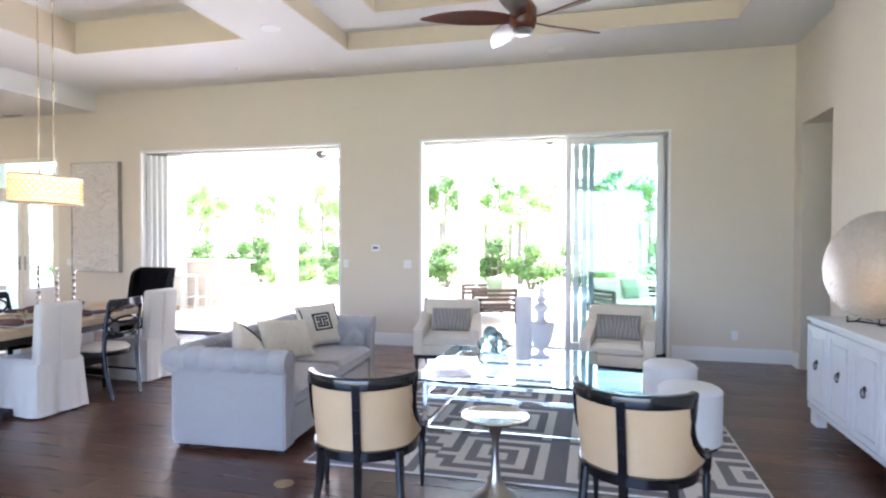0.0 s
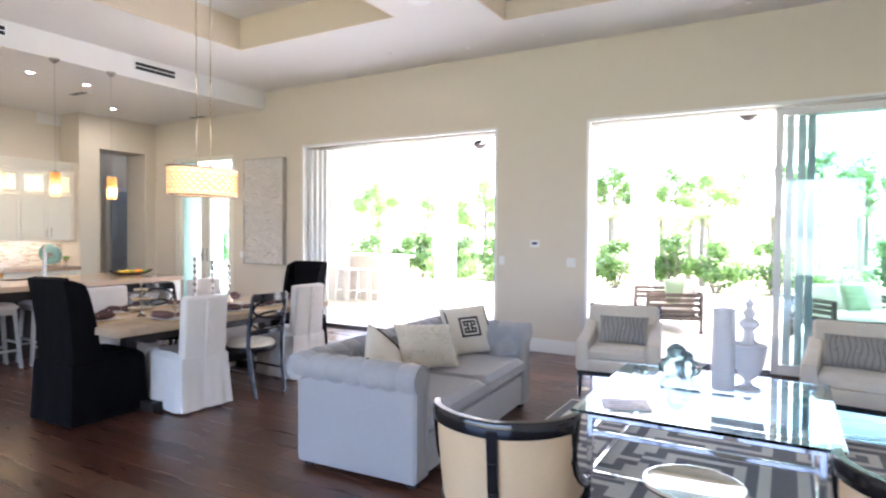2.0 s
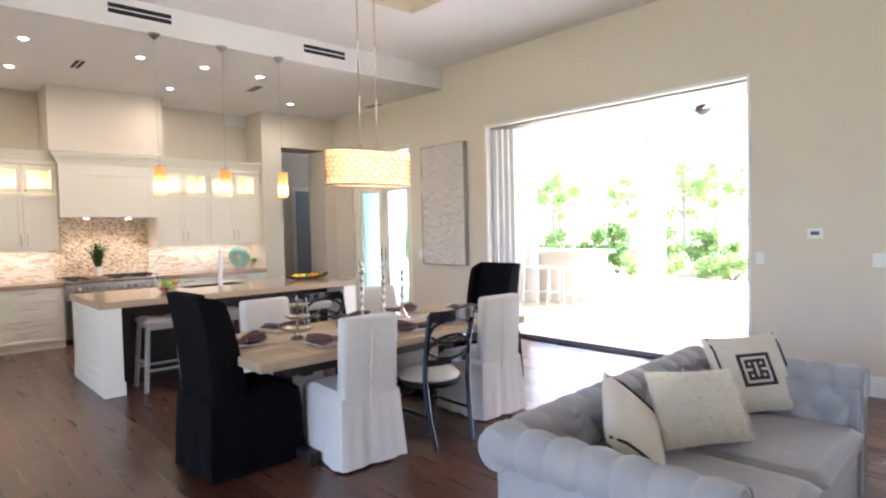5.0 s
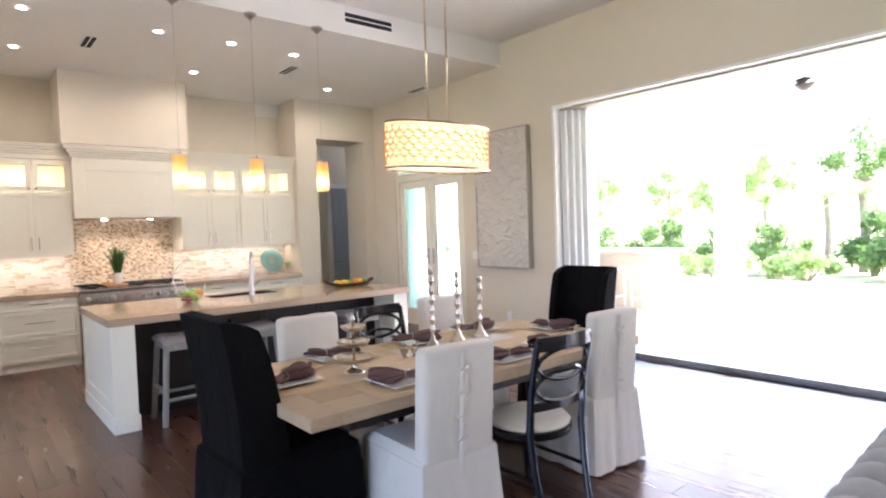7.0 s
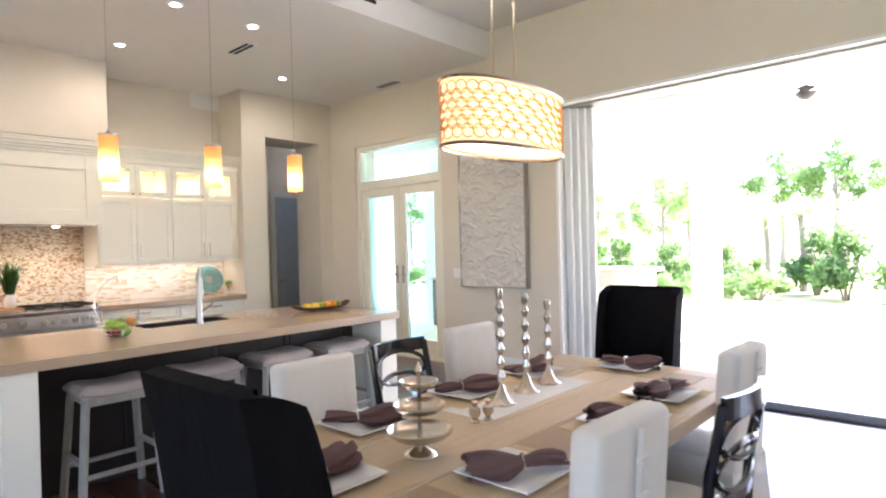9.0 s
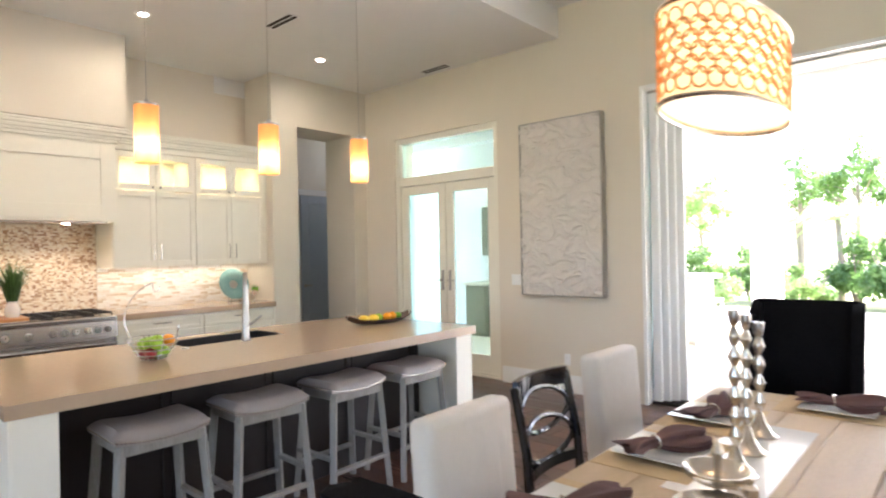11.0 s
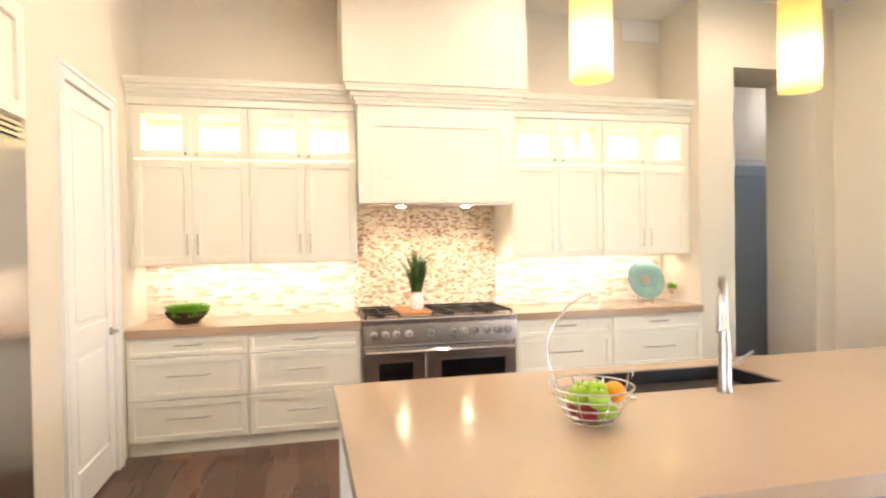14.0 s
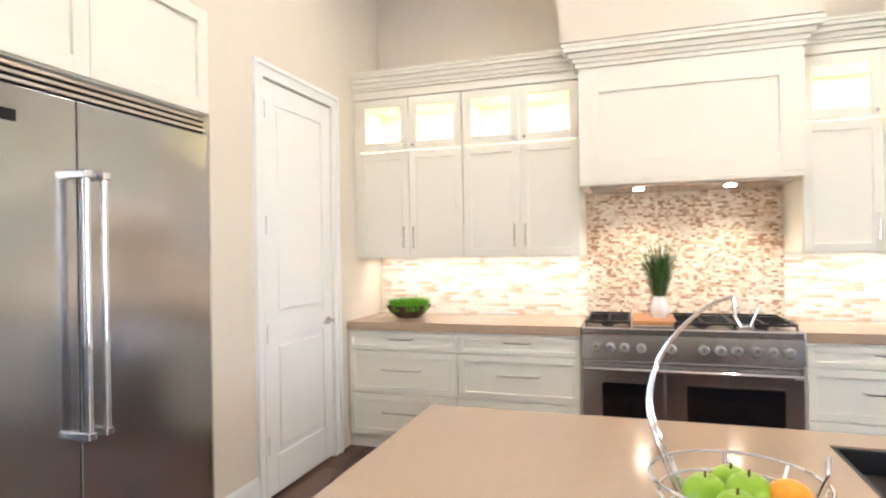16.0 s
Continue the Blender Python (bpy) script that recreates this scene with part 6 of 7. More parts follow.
part("bowl", lathe([(0.085, 0), (0.09, 0.006), (0.15, 0.055), (0.17, 0.095), (0.16, 0.095), (0.14, 0.07), (0, 0.06)], 6), "dark_bowl", gb, "faceted dark bowl")
b = blades(1700, 0.035, 0.10, 0.145, 0.0022, 5, 0.1)
bmesh.ops.translate(b, vec=(0, 0, 0.055), verts=b.verts)
tagged(part("grass", b, "grass_green", gb, "short bright green grass"), kind="stuff")
M["teal_glaze"] = material("teal_glaze", (srgb(0.38, 0.56, 0.56), srgb(0.60, 0.73, 0.71)), 0.25, scale=10)
tp = thing("teal_plate", "round teal glazed plate standing on an easel", "plate", pose(-11.74, 6.585, CT))
pl = part("dish", lathe([(0, 0.0), (0.06, 0.0), (0.10, 0.010), (0.185, 0.030), (0.188, 0.034), (0.18, 0.036), (0.10, 0.018), (0.06, 0.008), (0, 0.008)], 40, None, pose(0.0, 0, 0.20, 0, 72, 0)), "teal_glaze", tp, smooth=True)
part("centre", lathe([(0, 0.009), (0.035, 0.009), (0.04, 0.012), (0.05, 0.0125), (0.05, 0.010), (0, 0.0095)], 30, None, pose(0.0, 0, 0.20, 0, 72, 0)), "nickel", pl, "pale ringed centre")
part("easel", tube([(0.05, -0.06, 0.03), (0.05, -0.06, 0.005), (-0.08, -0.02, 0.005), (-0.04, 0, 0.2), (-0.08, 0.02, 0.005), (0.05, 0.06, 0.005), (0.05, 0.06, 0.03)], 0.004, 6), "black_metal", tp)
sp = thing("small_plant", "small green succulent in a footed glass", "plant", pose(-11.66, 6.82, CT))
part("glass_foot", lathe([(0.03, 0), (0.03, 0.004), (0.006, 0.012), (0.006, 0.06), (0.03, 0.09), (0.038, 0.13), (0.034, 0.13), (0, 0.09)], 20), "chrome", sp, smooth=True)
b = blades(70, 0.05, 0.09, 0.028, 0.006, 8)
bmesh.ops.translate(b, vec=(0, 0, 0.10), verts=b.verts)
tagged(part("leaves", b, "grass_green", sp), kind="stuff")

# ---- island ----
IX0, IX1, IY0, IY1 = -9.29, -7.972, 3.606, 6.485
isl = thing("kitchen_island", "ivory panelled kitchen island with a dark recessed seating side", "kitchen island")
for a, c, sgn in ((IY0 + 0.03, IY0 + 0.19, -1), (IY1 - 0.19, IY1 - 0.03, 1)):
    b = bmesh.new()
    box(IX0 + 0.03, a, 0, IX1 - 0.03, c, 0.842, bm=b)
    yo = a if sgn < 0 else c
    s = 0.0
    for x0, x1, z0, z1 in ((IX0 + 0.03, IX0 + 0.13, 0.13, 0.842), (IX1 - 0.19, IX1 - 0.03, 0.13, 0.842), (IX0 + 0.13, IX1 - 0.19, 0.74, 0.842), (IX0 + 0.13, IX1 - 0.19, 0.13, 0.23)):
        part("stile" if z1 - z0 > 0.5 else "rail", box(x0, min(yo, yo + sgn * 0.014), z0, x1, max(yo, yo + sgn * 0.014), z1, 0.002, 1), "cabinet", isl)
    part("base_block", box(IX0 + 0.02, min(yo, yo + sgn * 0.02), 0, IX1 - 0.012, max(yo, yo + sgn * 0.02), 0.13, 0.004, 1), "cabinet", isl)
    part("base_block", box(IX1 - 0.03, a - 0.012, 0, IX1 - 0.012, c + 0.012, 0.13, 0.004, 1), "cabinet", isl)
    part("end_panel", b, "cabinet", isl, "ivory framed end panel")
part("body", box(IX0 + 0.04, IY0 + 0.19, 0.0, IX1 - 0.42, IY1 - 0.19, 0.842), "dark_panel", isl, "dark taupe knee wall")
for k in range(4):
    y0 = IY0 + 0.2 + k * 0.61
    for a, c, z0, z1 in ((y0, y0 + 0.06, 0.1, 0.83), (y0 + 0.56, y0 + 0.60, 0.1, 0.83)):
        part("stile", box(IX1 - 0.42, a, z0, IX1 - 0.408, c, z1), "dark_panel", isl)
wt = thing("island_worktop", "thick taupe quartz island worktop with a sink cutout", "worktop")
SX0, SX1, SY0, SY1 = -9.17, -8.815, 4.69, 5.395
b = bmesh.new()
for r in ((IX0, IY0, IX1, SY0), (IX0, SY1, IX1, IY1), (IX0, SY0, SX0, SY1), (SX1, SY0, IX1, SY1)):
    box(r[0], r[1], 0.843, r[2], r[3], CT, bm=b)
bmesh.ops.remove_doubles(b, verts=b.verts, dist=0.0005)
part("slab", b, "quartz", wt)
sk = thing("sink", "black granite undermount sink in the island", "sink")
b = bmesh.new()
box(SX0 + 0.001, SY0 + 0.001, 0.63, SX1 - 0.001, SY1 - 0.001, 0.65, bm=b)
for r in ((SX0 + 0.001, SY0 + 0.001, SX0 + 0.014, SY1 - 0.001), (SX1 - 0.014, SY0 + 0.001, SX1 - 0.001, SY1 - 0.001), (SX0 + 0.014, SY0 + 0.001, SX1 - 0.014, SY0 + 0.014), (SX0 + 0.014, SY1 - 0.014, SX1 - 0.014, SY1 - 0.001)):
    box(r[0], r[1], 0.65, r[2], r[3], CT - 0.004, bm=b)
part("basin", b, "sink", sk)
part("drain", lathe([(0.04, 0.651), (0.04, 0.655), (0, 0.655)], 20, None, pose(-8.99, 5.04, 0)), "steel", sk)
fc = thing("faucet", "brushed nickel gooseneck faucet with a pull-down head", "faucet", pose(-8.745, 5.055, CT, 0, 0, -32))
part("column", lathe([(0.028, 0), (0.030, 0.008), (0.024, 0.03), (0.022, 0.17), (0.018, 0.23), (0, 0.23)], 24), "nickel", fc, smooth=True)
part("spout", tube([(0, 0, 0.20), (0, 0, 0.31), (-0.006, 0, 0.385), (-0.03, 0, 0.428), (-0.065, 0, 0.434), (-0.092, 0, 0.40), (-0.10, 0, 0.35)], 0.013, 12), "nickel", fc, smooth=True)
part("spray_head", tube([(-0.10, 0, 0.355), (-0.098, 0, 0.29), (-0.094, 0, 0.21)], 0.019, 12, taper=(0.8, 1, 1.1)), "nickel", fc, smooth=True)
part("lever", tube([(0, 0.02, 0.10), (0.0, 0.05, 0.12), (0.0, 0.10, 0.16)], 0.008, 8, taper=(1.2, 1, 0.8)), "nickel", fc, smooth=True)
bt = thing("sink_button", "small round nickel air switch beside the sink", "button", pose(-8.755, 4.66, CT))
part("cap", lathe([(0.022, 0), (0.022, 0.006), (0.014, 0.009), (0, 0.009)], 20), "nickel", bt)

# fruit
FR = {"green_apple": srgb(0.60, 0.74, 0.18), "orange": srgb(0.95, 0.62, 0.13), "red_apple": srgb(0.55, 0.10, 0.10), "yellow_fruit": srgb(0.95, 0.80, 0.25), "lime": srgb(0.45, 0.66, 0.15)}
for k, c in FR.items():
    M[k] = material(k + "_skin", c, 0.3, var=0.15, scale=14, bump=0.1, bump_scale=200)
M["stem"] = material("fruit_stem", srgb(0.35, 0.25, 0.15), 0.8)


def fruit(kind, x, y, z, r, stretch=1.0, yaw=0.0):
    d = thing(kind, {"green_apple": "shiny green apple", "orange": "ripe orange", "red_apple": "dark red apple", "yellow_fruit": "yellow mango", "lime": "green lime"}[kind] + " in the fruit bowl", "fruit", pose(x, y, z, 0, 0, yaw), kind + "s")
    prof = []
    for i in range(13):
        a = math.pi * i / 12
        rr = r * math.sin(a) * (1.0 + 0.06 * math.cos(a))
        zz = -r * math.cos(a) * 0.92
        if kind.endswith("apple") and i > 10:
            zz -= 0.10 * r * (i - 10)
        prof.append((rr, zz))
    b = lathe(prof, 18, None, None, stretch, 1.0)
    part("flesh", b, kind, d, smooth=True)
    if kind.endswith("apple"):
        part("stem", tube([(0, 0, r * 0.7), (0.004, 0, r * 1.05)], 0.002, 5), "stem", d)


fb = thing("wire_basket", "chrome wire fruit basket with a tall looping handle", "fruit basket", pose(-8.54, 4.39, CT))
for z, r in ((0.006, 0.062), (0.03, 0.085), (0.06, 0.105), (0.09, 0.12), (0.12, 0.134)):
    part("ring_wire", tube([(r * math.cos(2 * math.pi * i / 36), r * math.sin(2 * math.pi * i / 36), z) for i in range(36)], 0.003, 6, closed=True), "chrome", fb)
for i in range(8):
    a = 2 * math.pi * i / 8
    part("rib_wire", tube([(r * math.cos(a), r * math.sin(a), z) for r, z in ((0.005, 0.006), (0.062, 0.006), (0.085, 0.03), (0.105, 0.06), (0.12, 0.09), (0.134, 0.12))], 0.0026, 6), "chrome", fb)
HANDLE = ((-0.02, -0.06, 0.02), (-0.03, -0.09, 0.09), (-0.042, -0.12, 0.17), (-0.046, -0.131, 0.23), (-0.040, -0.115, 0.30), (-0.028, -0.08, 0.357), (-0.013, -0.038, 0.398), (0.0, 0.0, 0.417))
hv = [Vector(q) for q in HANDLE]
hv = [2 * hv[0] - hv[1]] + hv + [2 * hv[-1] - hv[-2]]
CURVE = [0.5 * (2 * b + (c - a) * u + (2 * a - 5 * b + 4 * c - e) * u * u + (3 * b - a - 3 * c + e) * u ** 3) for a, b, c, e in zip(hv, hv[1:], hv[2:], hv[3:]) for u in (0.0, 0.25, 0.5, 0.75)] + [hv[-2]]
for s in (-0.014, 0.014):
    part("handle", tube([(x - 0.94 * s * (1 - k / 34), y + 0.33 * s * (1 - k / 34), z) for k, (x, y, z) in enumerate(CURVE)], 0.0030, 8), "chrome", fb, "tall curved chrome handle", smooth=True)
part("hook", tube([(0.0, 0.0, 0.417), (0.001, 0.002, 0.385), (0.004, 0.011, 0.368), (0.009, 0.025, 0.370), (0.012, 0.033, 0.40)], 0.0030, 8), "chrome", fb, "chrome hook at the handle's tip", smooth=True)
part("loop", tube([(0.05, 0.10, 0.118), (0.06, 0.115, 0.16), (0.045, 0.12, 0.18), (0.02, 0.125, 0.165), (0.0, 0.13, 0.12)], 0.0028, 6), "chrome", fb, "small wire loop on the rim", smooth=True)
for k, x, y, z, r in (("red_apple", 0.03, -0.03, 0.045, 0.036), ("green_apple", -0.03, 0.035, 0.047, 0.037), ("red_apple", -0.04, -0.035, 0.047, 0.035), ("green_apple", 0.045, 0.04, 0.05, 0.036),
                      ("green_apple", -0.07, 0.0, 0.105, 0.037), ("green_apple", 0.005, -0.055, 0.108, 0.038), ("green_apple", 0.01, 0.02, 0.118, 0.038), ("orange", 0.02, 0.085, 0.115, 0.038), ("green_apple", 0.08, -0.01, 0.11, 0.037)):
    fruit(k, -8.54 + 0.86 * x, 4.39 + 0.86 * y, CT + z - (0.016 if z > 0.1 else 0.004), r * 0.96)
pt = thing("fruit_platter", "long boat-shaped dark platter on the island", "platter", pose(-8.70, 6.18, CT, 0, 0, 78))
part("dish", surface(lambda u, v: ((u - 0.5) * 0.56, (v - 0.5) * 0.20 * (1 - (2 * u - 1) ** 4 * 0.8), 0.006 + 0.045 * (2 * u - 1) ** 4 + 0.03 * (2 * v - 1) ** 2), 24, 10, 0.006), "dark_bowl", pt, smooth=True)
for k, y, x, r, s in (("yellow_fruit", -0.16, 0.0, 0.034, 1.3), ("yellow_fruit", -0.08, 0.015, 0.036, 1.35), ("green_apple", 0.0, -0.01, 0.034, 1.0), ("orange", 0.07, 0.01, 0.036, 1.0), ("orange", 0.14, -0.005, 0.036, 1.0), ("lime", 0.19, 0.01, 0.027, 1.15)):
    fruit(k, -8.70 + x, 6.18 + y, CT + 0.045, r, s, 70)

# ---- stools ----
M["stool_paint"] = material("grey_washed_wood", (srgb(0.46, 0.445, 0.42), srgb(0.60, 0.585, 0.555)), 0.55, scale=6, stretch=(4, 4, 0.7))
M["stool_cloth"] = material("grey_leather", srgb(0.57, 0.535, 0.515), 0.42, var=0.06, scale=10, bump=0.25, bump_scale=150)


def stool():
    """Saddle-seat counter stool; its long side along y."""
    d = thing("counter_stool", "grey washed counter stool with a nail-trimmed leather saddle seat", "stool", group="counter stools")
    L, Wd = 0.43, 0.335
    def saddle(x, y):
        return 0.025 * (2 * y / L) ** 2
    t = bmesh.new()
    n = 16
    top = [[t.verts.new((Wd / 2 * (2 * i / n - 1), L / 2 * (2 * j / n - 1), 0.661 + saddle(0, L / 2 * (2 * j / n - 1)) + 0.05 * max(0, (1 - abs(2 * i / n - 1) ** 5) * (1 - abs(2 * j / n - 1) ** 7)) ** 0.5)) for j in range(n + 1)] for i in range(n + 1)]
    bot = [[t.verts.new((v.co.x * 0.985, v.co.y * 0.985, 0.636 + saddle(0, v.co.y))) for v in r] for r in top]
    for i in range(n):
        for j in range(n):
            t.faces.new((top[i][j], top[i + 1][j], top[i + 1][j + 1], top[i][j + 1]))
            t.faces.new((bot[i][j], bot[i][j + 1], bot[i + 1][j + 1], bot[i + 1][j]))
    for k in range(n):
        t.faces.new((bot[k][0], bot[k + 1][0], top[k + 1][0], top[k][0]))
        t.faces.new((bot[k + 1][n], bot[k][n], top[k][n], top[k + 1][n]))
        t.faces.new((bot[0][k + 1], bot[0][k], top[0][k], top[0][k + 1]))
        t.faces.new((bot[n][k], bot[n][k + 1], top[n][k + 1], top[n][k]))
    bmesh.ops.recalc_face_normals(t, faces=t.faces)
    seat = part("seat", t, "stool_cloth", d, "padded grey leather saddle", smooth=True)
    bm = bmesh.new()
    def nail(x, y, z, nx, ny):
        m = Matrix.Translation((x, y, z)) @ Vector((nx, ny, 0)).to_track_quat("Z", "Y").to_matrix().to_4x4()
        lathe([(0.006, -0.001), (0.0045, 0.002), (0, 0.003)], 6, bm, m)
    for k in range(23):
        y = -L / 2 + 0.012 + (L - 0.024) * k / 22
        for s in (-1, 1):
            nail(s * Wd / 2, y, 0.65 + saddle(0, y), s, 0)
    for k in range(16):
        x = -Wd / 2 + 0.012 + (Wd - 0.024) * k / 15
        for s in (-1, 1):
            nail(x, s * L / 2, 0.65 + saddle(0, L / 2), 0, s)
    tagged(part("nail_trim", bm, "silver", seat, "row of silver nailheads"), kind="stuff")
    fr = bmesh.new()
    for s in (-1, 1):
        bar((s * (Wd / 2 - 0.025), -L / 2 + 0.03, 0.624), (s * (Wd / 2 - 0.025), L / 2 - 0.03, 0.624), 0.022, 0.05, fr)
        bar((-Wd / 2 + 0.03, s * (L / 2 - 0.03), 0.641), (Wd / 2 - 0.03, s * (L / 2 - 0.03), 0.641), 0.022, 0.05, fr)
    part("apron", fr, "stool_paint", d)
    for sx in (-1, 1):
        for sy in (-1, 1):
            part("leg", bar((sx * (Wd / 2 - 0.03), sy * (L / 2 - 0.035), 0.646), (sx * (Wd / 2 + 0.005), sy * (L / 2 + 0.01), 0.0), 0.036, 0.036), "stool_paint", d)
    for s in (-1, 1):
        part("stretcher", bar((s * Wd / 2 * 0.97, -L / 2, 0.205), (s * Wd / 2 * 0.97, L / 2, 0.205), 0.032, 0.024), "stool_paint", d)
        part("stretcher", bar((-Wd / 2, s * L / 2 * 0.985, 0.285), (Wd / 2, s * L / 2 * 0.985, 0.285), 0.032, 0.024), "stool_paint", d)
    return d


s0 = stool()
s0.matrix_basis = pose(-8.09, 4.19, 0)
for y in (4.76, 5.33, 5.885):
    copy_thing(s0, pose(-8.10, y, 0, 0, 0, 2 if y > 5 else -2))

# ---- pendants over the island ----
M["amber"] = shade_material("amber_linen_shade", srgb(1.0, 0.76, 0.50), 0.8)


def pendant(x, y):
    d = thing("cylinder_pendant", "slim cylindrical amber glass pendant lamp, lit", "pendant lamp", pose(x, y, 0), "island pendants")
    part("shade", surface(lambda u, v: (0.058 * math.cos(-2 * math.pi * u), 0.058 * math.sin(-2 * math.pi * u), 1.942 + 0.295 * v), 32, 4), "amber", d, "glowing amber cylinder", smooth=True)
    part("collar", lathe([(0.058, 2.232), (0.060, 2.242), (0.02, 2.247), (0.008, 2.267), (0, 2.267)], 24), "nickel", d, smooth=True)
    part("cord", tube([(0, 0, 2.257), (0, 0, KCEIL - 0.03)], 0.0018, 6), "nickel", d)
    part("canopy", lathe([(0.012, KCEIL - 0.06), (0.03, KCEIL - 0.04), (0.055, KCEIL - 0.02), (0.058, KCEIL), (0, KCEIL)], 24), "nickel", d, "nickel ceiling cup", smooth=True)
    lamp("pendant_lamp", "POINT", pose(x, y, 2.03), 0.2, WARM, 0.03)


for y in (4.29, 4.99, 5.685):
    pendant(-8.32, y)

# ---- recessed lights and air slots ----
M["can_glow"] = material("recessed_lamp", (1, 0.95, 0.85), 0.5, emit=(1.0, 0.9, 0.74), strength=5.0)
for x, y in ((-9.29, 3.30), (-9.29, 4.43), (-9.27, 5.165), (-9.28, 5.90), (-10.6, 3.33), (-10.64, 5.19), (-10.58, 7.05)):
    d = thing("recessed_light", "round white recessed ceiling light, lit", "ceiling light", pose(x, y, KCEIL), "recessed lights")
    part("trim_ring", lathe([(0.038, -0.002), (0.052, -0.006), (0.066, -0.004), (0.068, 0.0), (0.038, 0.0)], 28), "trim", d)
    part("lens", lathe([(0, -0.009), (0.025, -0.0075), (0.038, -0.003), (0.038, 0), (0, 0)], 24), "can_glow", d, "glowing lens")
    lamp("recessed_lamp", "SPOT", look((x, y, KCEIL - 0.02), (x, y, 0)), 2.6, (1.0, 0.84, 0.60), 0.04, spot=177)


def slot_vent(m, length, label):
    d = thing("slot_vent", label, "air vent", m, "linear air slots")
    w = 0.05
    bm = bmesh.new()
    for r in ((-length / 2 - 0.02, -w - 0.016, length / 2 + 0.02, -w), (-length / 2 - 0.02, w, length / 2 + 0.02, w + 0.016), (-length / 2 - 0.02, -w, -length / 2, w), (length / 2, -w, length / 2 + 0.02, w), (-length / 2, -0.006, length / 2, 0.006)):
        box(r[0], r[1], -0.006, r[2], r[3], 0, bm=bm)
    part("frame", bm, "trim", d)
    part("backing", box(-length / 2, -w, -0.003, length / 2, w, -0.001), "black", d, "dark slot")
    for s in (-0.028, 0.028):
        part("slat", box(-length / 2, s - 0.005, -0.006, length / 2, s + 0.005, -0.003), "charcoal", d)
    return d


for y in (4.17, 6.325):
    slot_vent(pose(SX, y, 3.785, 0, 90, 0) @ pose(0, 0, 0, 180, 0, 90), 0.60, "white linear air slot in the soffit")
for x, y, r in ((-10.02, 3.93, 90), (-9.92, 6.13, 90), (-9.90, 8.20, 90)):
    slot_vent(pose(x, y, KCEIL, 0, 0, 0), 0.40, "white linear air slot in the ceiling")

# ---- refrigerator ----
fr = thing("refrigerator", "built-in stainless steel double-door refrigerator with tube handles", "refrigerator")
part("carcass", box(FR0 + 0.005, KY - 0.69, 0.0, FR1 - 0.005, KY - 0.035, 2.075), "black_metal", fr)
for a, c in ((FR0 + 0.012, -9.163), (-9.157, FR1 - 0.012)):
    part("door", box(a, KY - 0.035, 0.10, c, KY + 0.002, 1.985, 0.004, 2), "fridge_steel", fr, "brushed steel door")
part("kick_plate", box(FR0 + 0.012, KY - 0.08, 0.005, FR1 - 0.012, KY - 0.04, 0.095), "steel", fr)
for k in range(3):
    z = 1.995 + k * 0.026
    part("grille_slat", box(FR0 + 0.012, KY - 0.034, z, FR1 - 0.012, KY - 0.002, z + 0.018, 0.003, 1), "steel", fr)
for x in (-9.222, -9.145):
    h = part("handle", tube([(x, KY + 0.062, 0.72), (x, KY + 0.062, 1.72)], 0.014, 14), "chrome", fr, "polished tube handle", smooth=True)
    for z in (0.735, 1.705):
        part("bracket", box(x - 0.017, KY + 0.0, z - 0.016, x + 0.017, KY + 0.078, z + 0.016, 0.005, 2), "chrome", h)
part("badge", box(-8.93, KY + 0.002, 1.86, -8.86, KY + 0.005, 1.90, 0.001, 1), "black", fr, "small dark maker's badge")
fp = thing("overhead_cabinet", "ivory panel cabinet above the refrigerator", "cabinet")
f = bmesh.new()
box(FR0 + 0.004, KY - 0.60, 2.078, FR1 - 0.004, KY - 0.012, FRH - 0.004, bm=f)
part("body", f, "cabinet", fp)
for a, c in ((FR0 + 0.006, (FR0 + FR1) / 2 - 0.002), ((FR0 + FR1) / 2 + 0.002, FR1 - 0.006)):
    f = bmesh.new()
    for r in ((a, 2.085, a + 0.07, 2.595), (c - 0.07, 2.085, c, 2.595), (a + 0.07, 2.085, c - 0.07, 2.155), (a + 0.07, 2.525, c - 0.07, 2.595)):
        box(r[0], KY - 0.012, r[1], r[2], KY + 0.006, r[3], 0.002, 1, f)
    part("door", f, "cabinet", fp)

# ---- terrace and garden ----
M["bark"] = material("bark", (srgb(0.46, 0.41, 0.36), srgb(0.62, 0.57, 0.51)), 0.9, scale=5, bump=0.8, bump_scale=30)


def leaf_material(name, cols, glow):
    """Garden leaf: part of the daylight passes through the blade."""
    m = material(name, cols, 0.5, per="island", scale=4)
    n, l = m.node_tree.nodes, m.node_tree.links
    t = n.new("ShaderNodeBsdfTranslucent")
    t.inputs[0].default_value = (*glow, 1)
    mix = n.new("ShaderNodeMixShader")
    mix.inputs[0].default_value = 0.5
    l.new(n["Principled BSDF"].outputs[0], mix.inputs[1])
    l.new(t.outputs[0], mix.inputs[2])
    l.new(mix.outputs[0], n["Material Output"].inputs["Surface"])
    return m


M["leaf"] = leaf_material("garden_leaf", ((0.05, 0.10, 0.024), (0.09, 0.15, 0.04), (0.14, 0.21, 0.07)), (0.20, 0.34, 0.08))
M["leaf_light"] = leaf_material("light_garden_leaf", ((0.12, 0.20, 0.05), (0.20, 0.30, 0.09), (0.30, 0.39, 0.16)), (0.32, 0.46, 0.14))


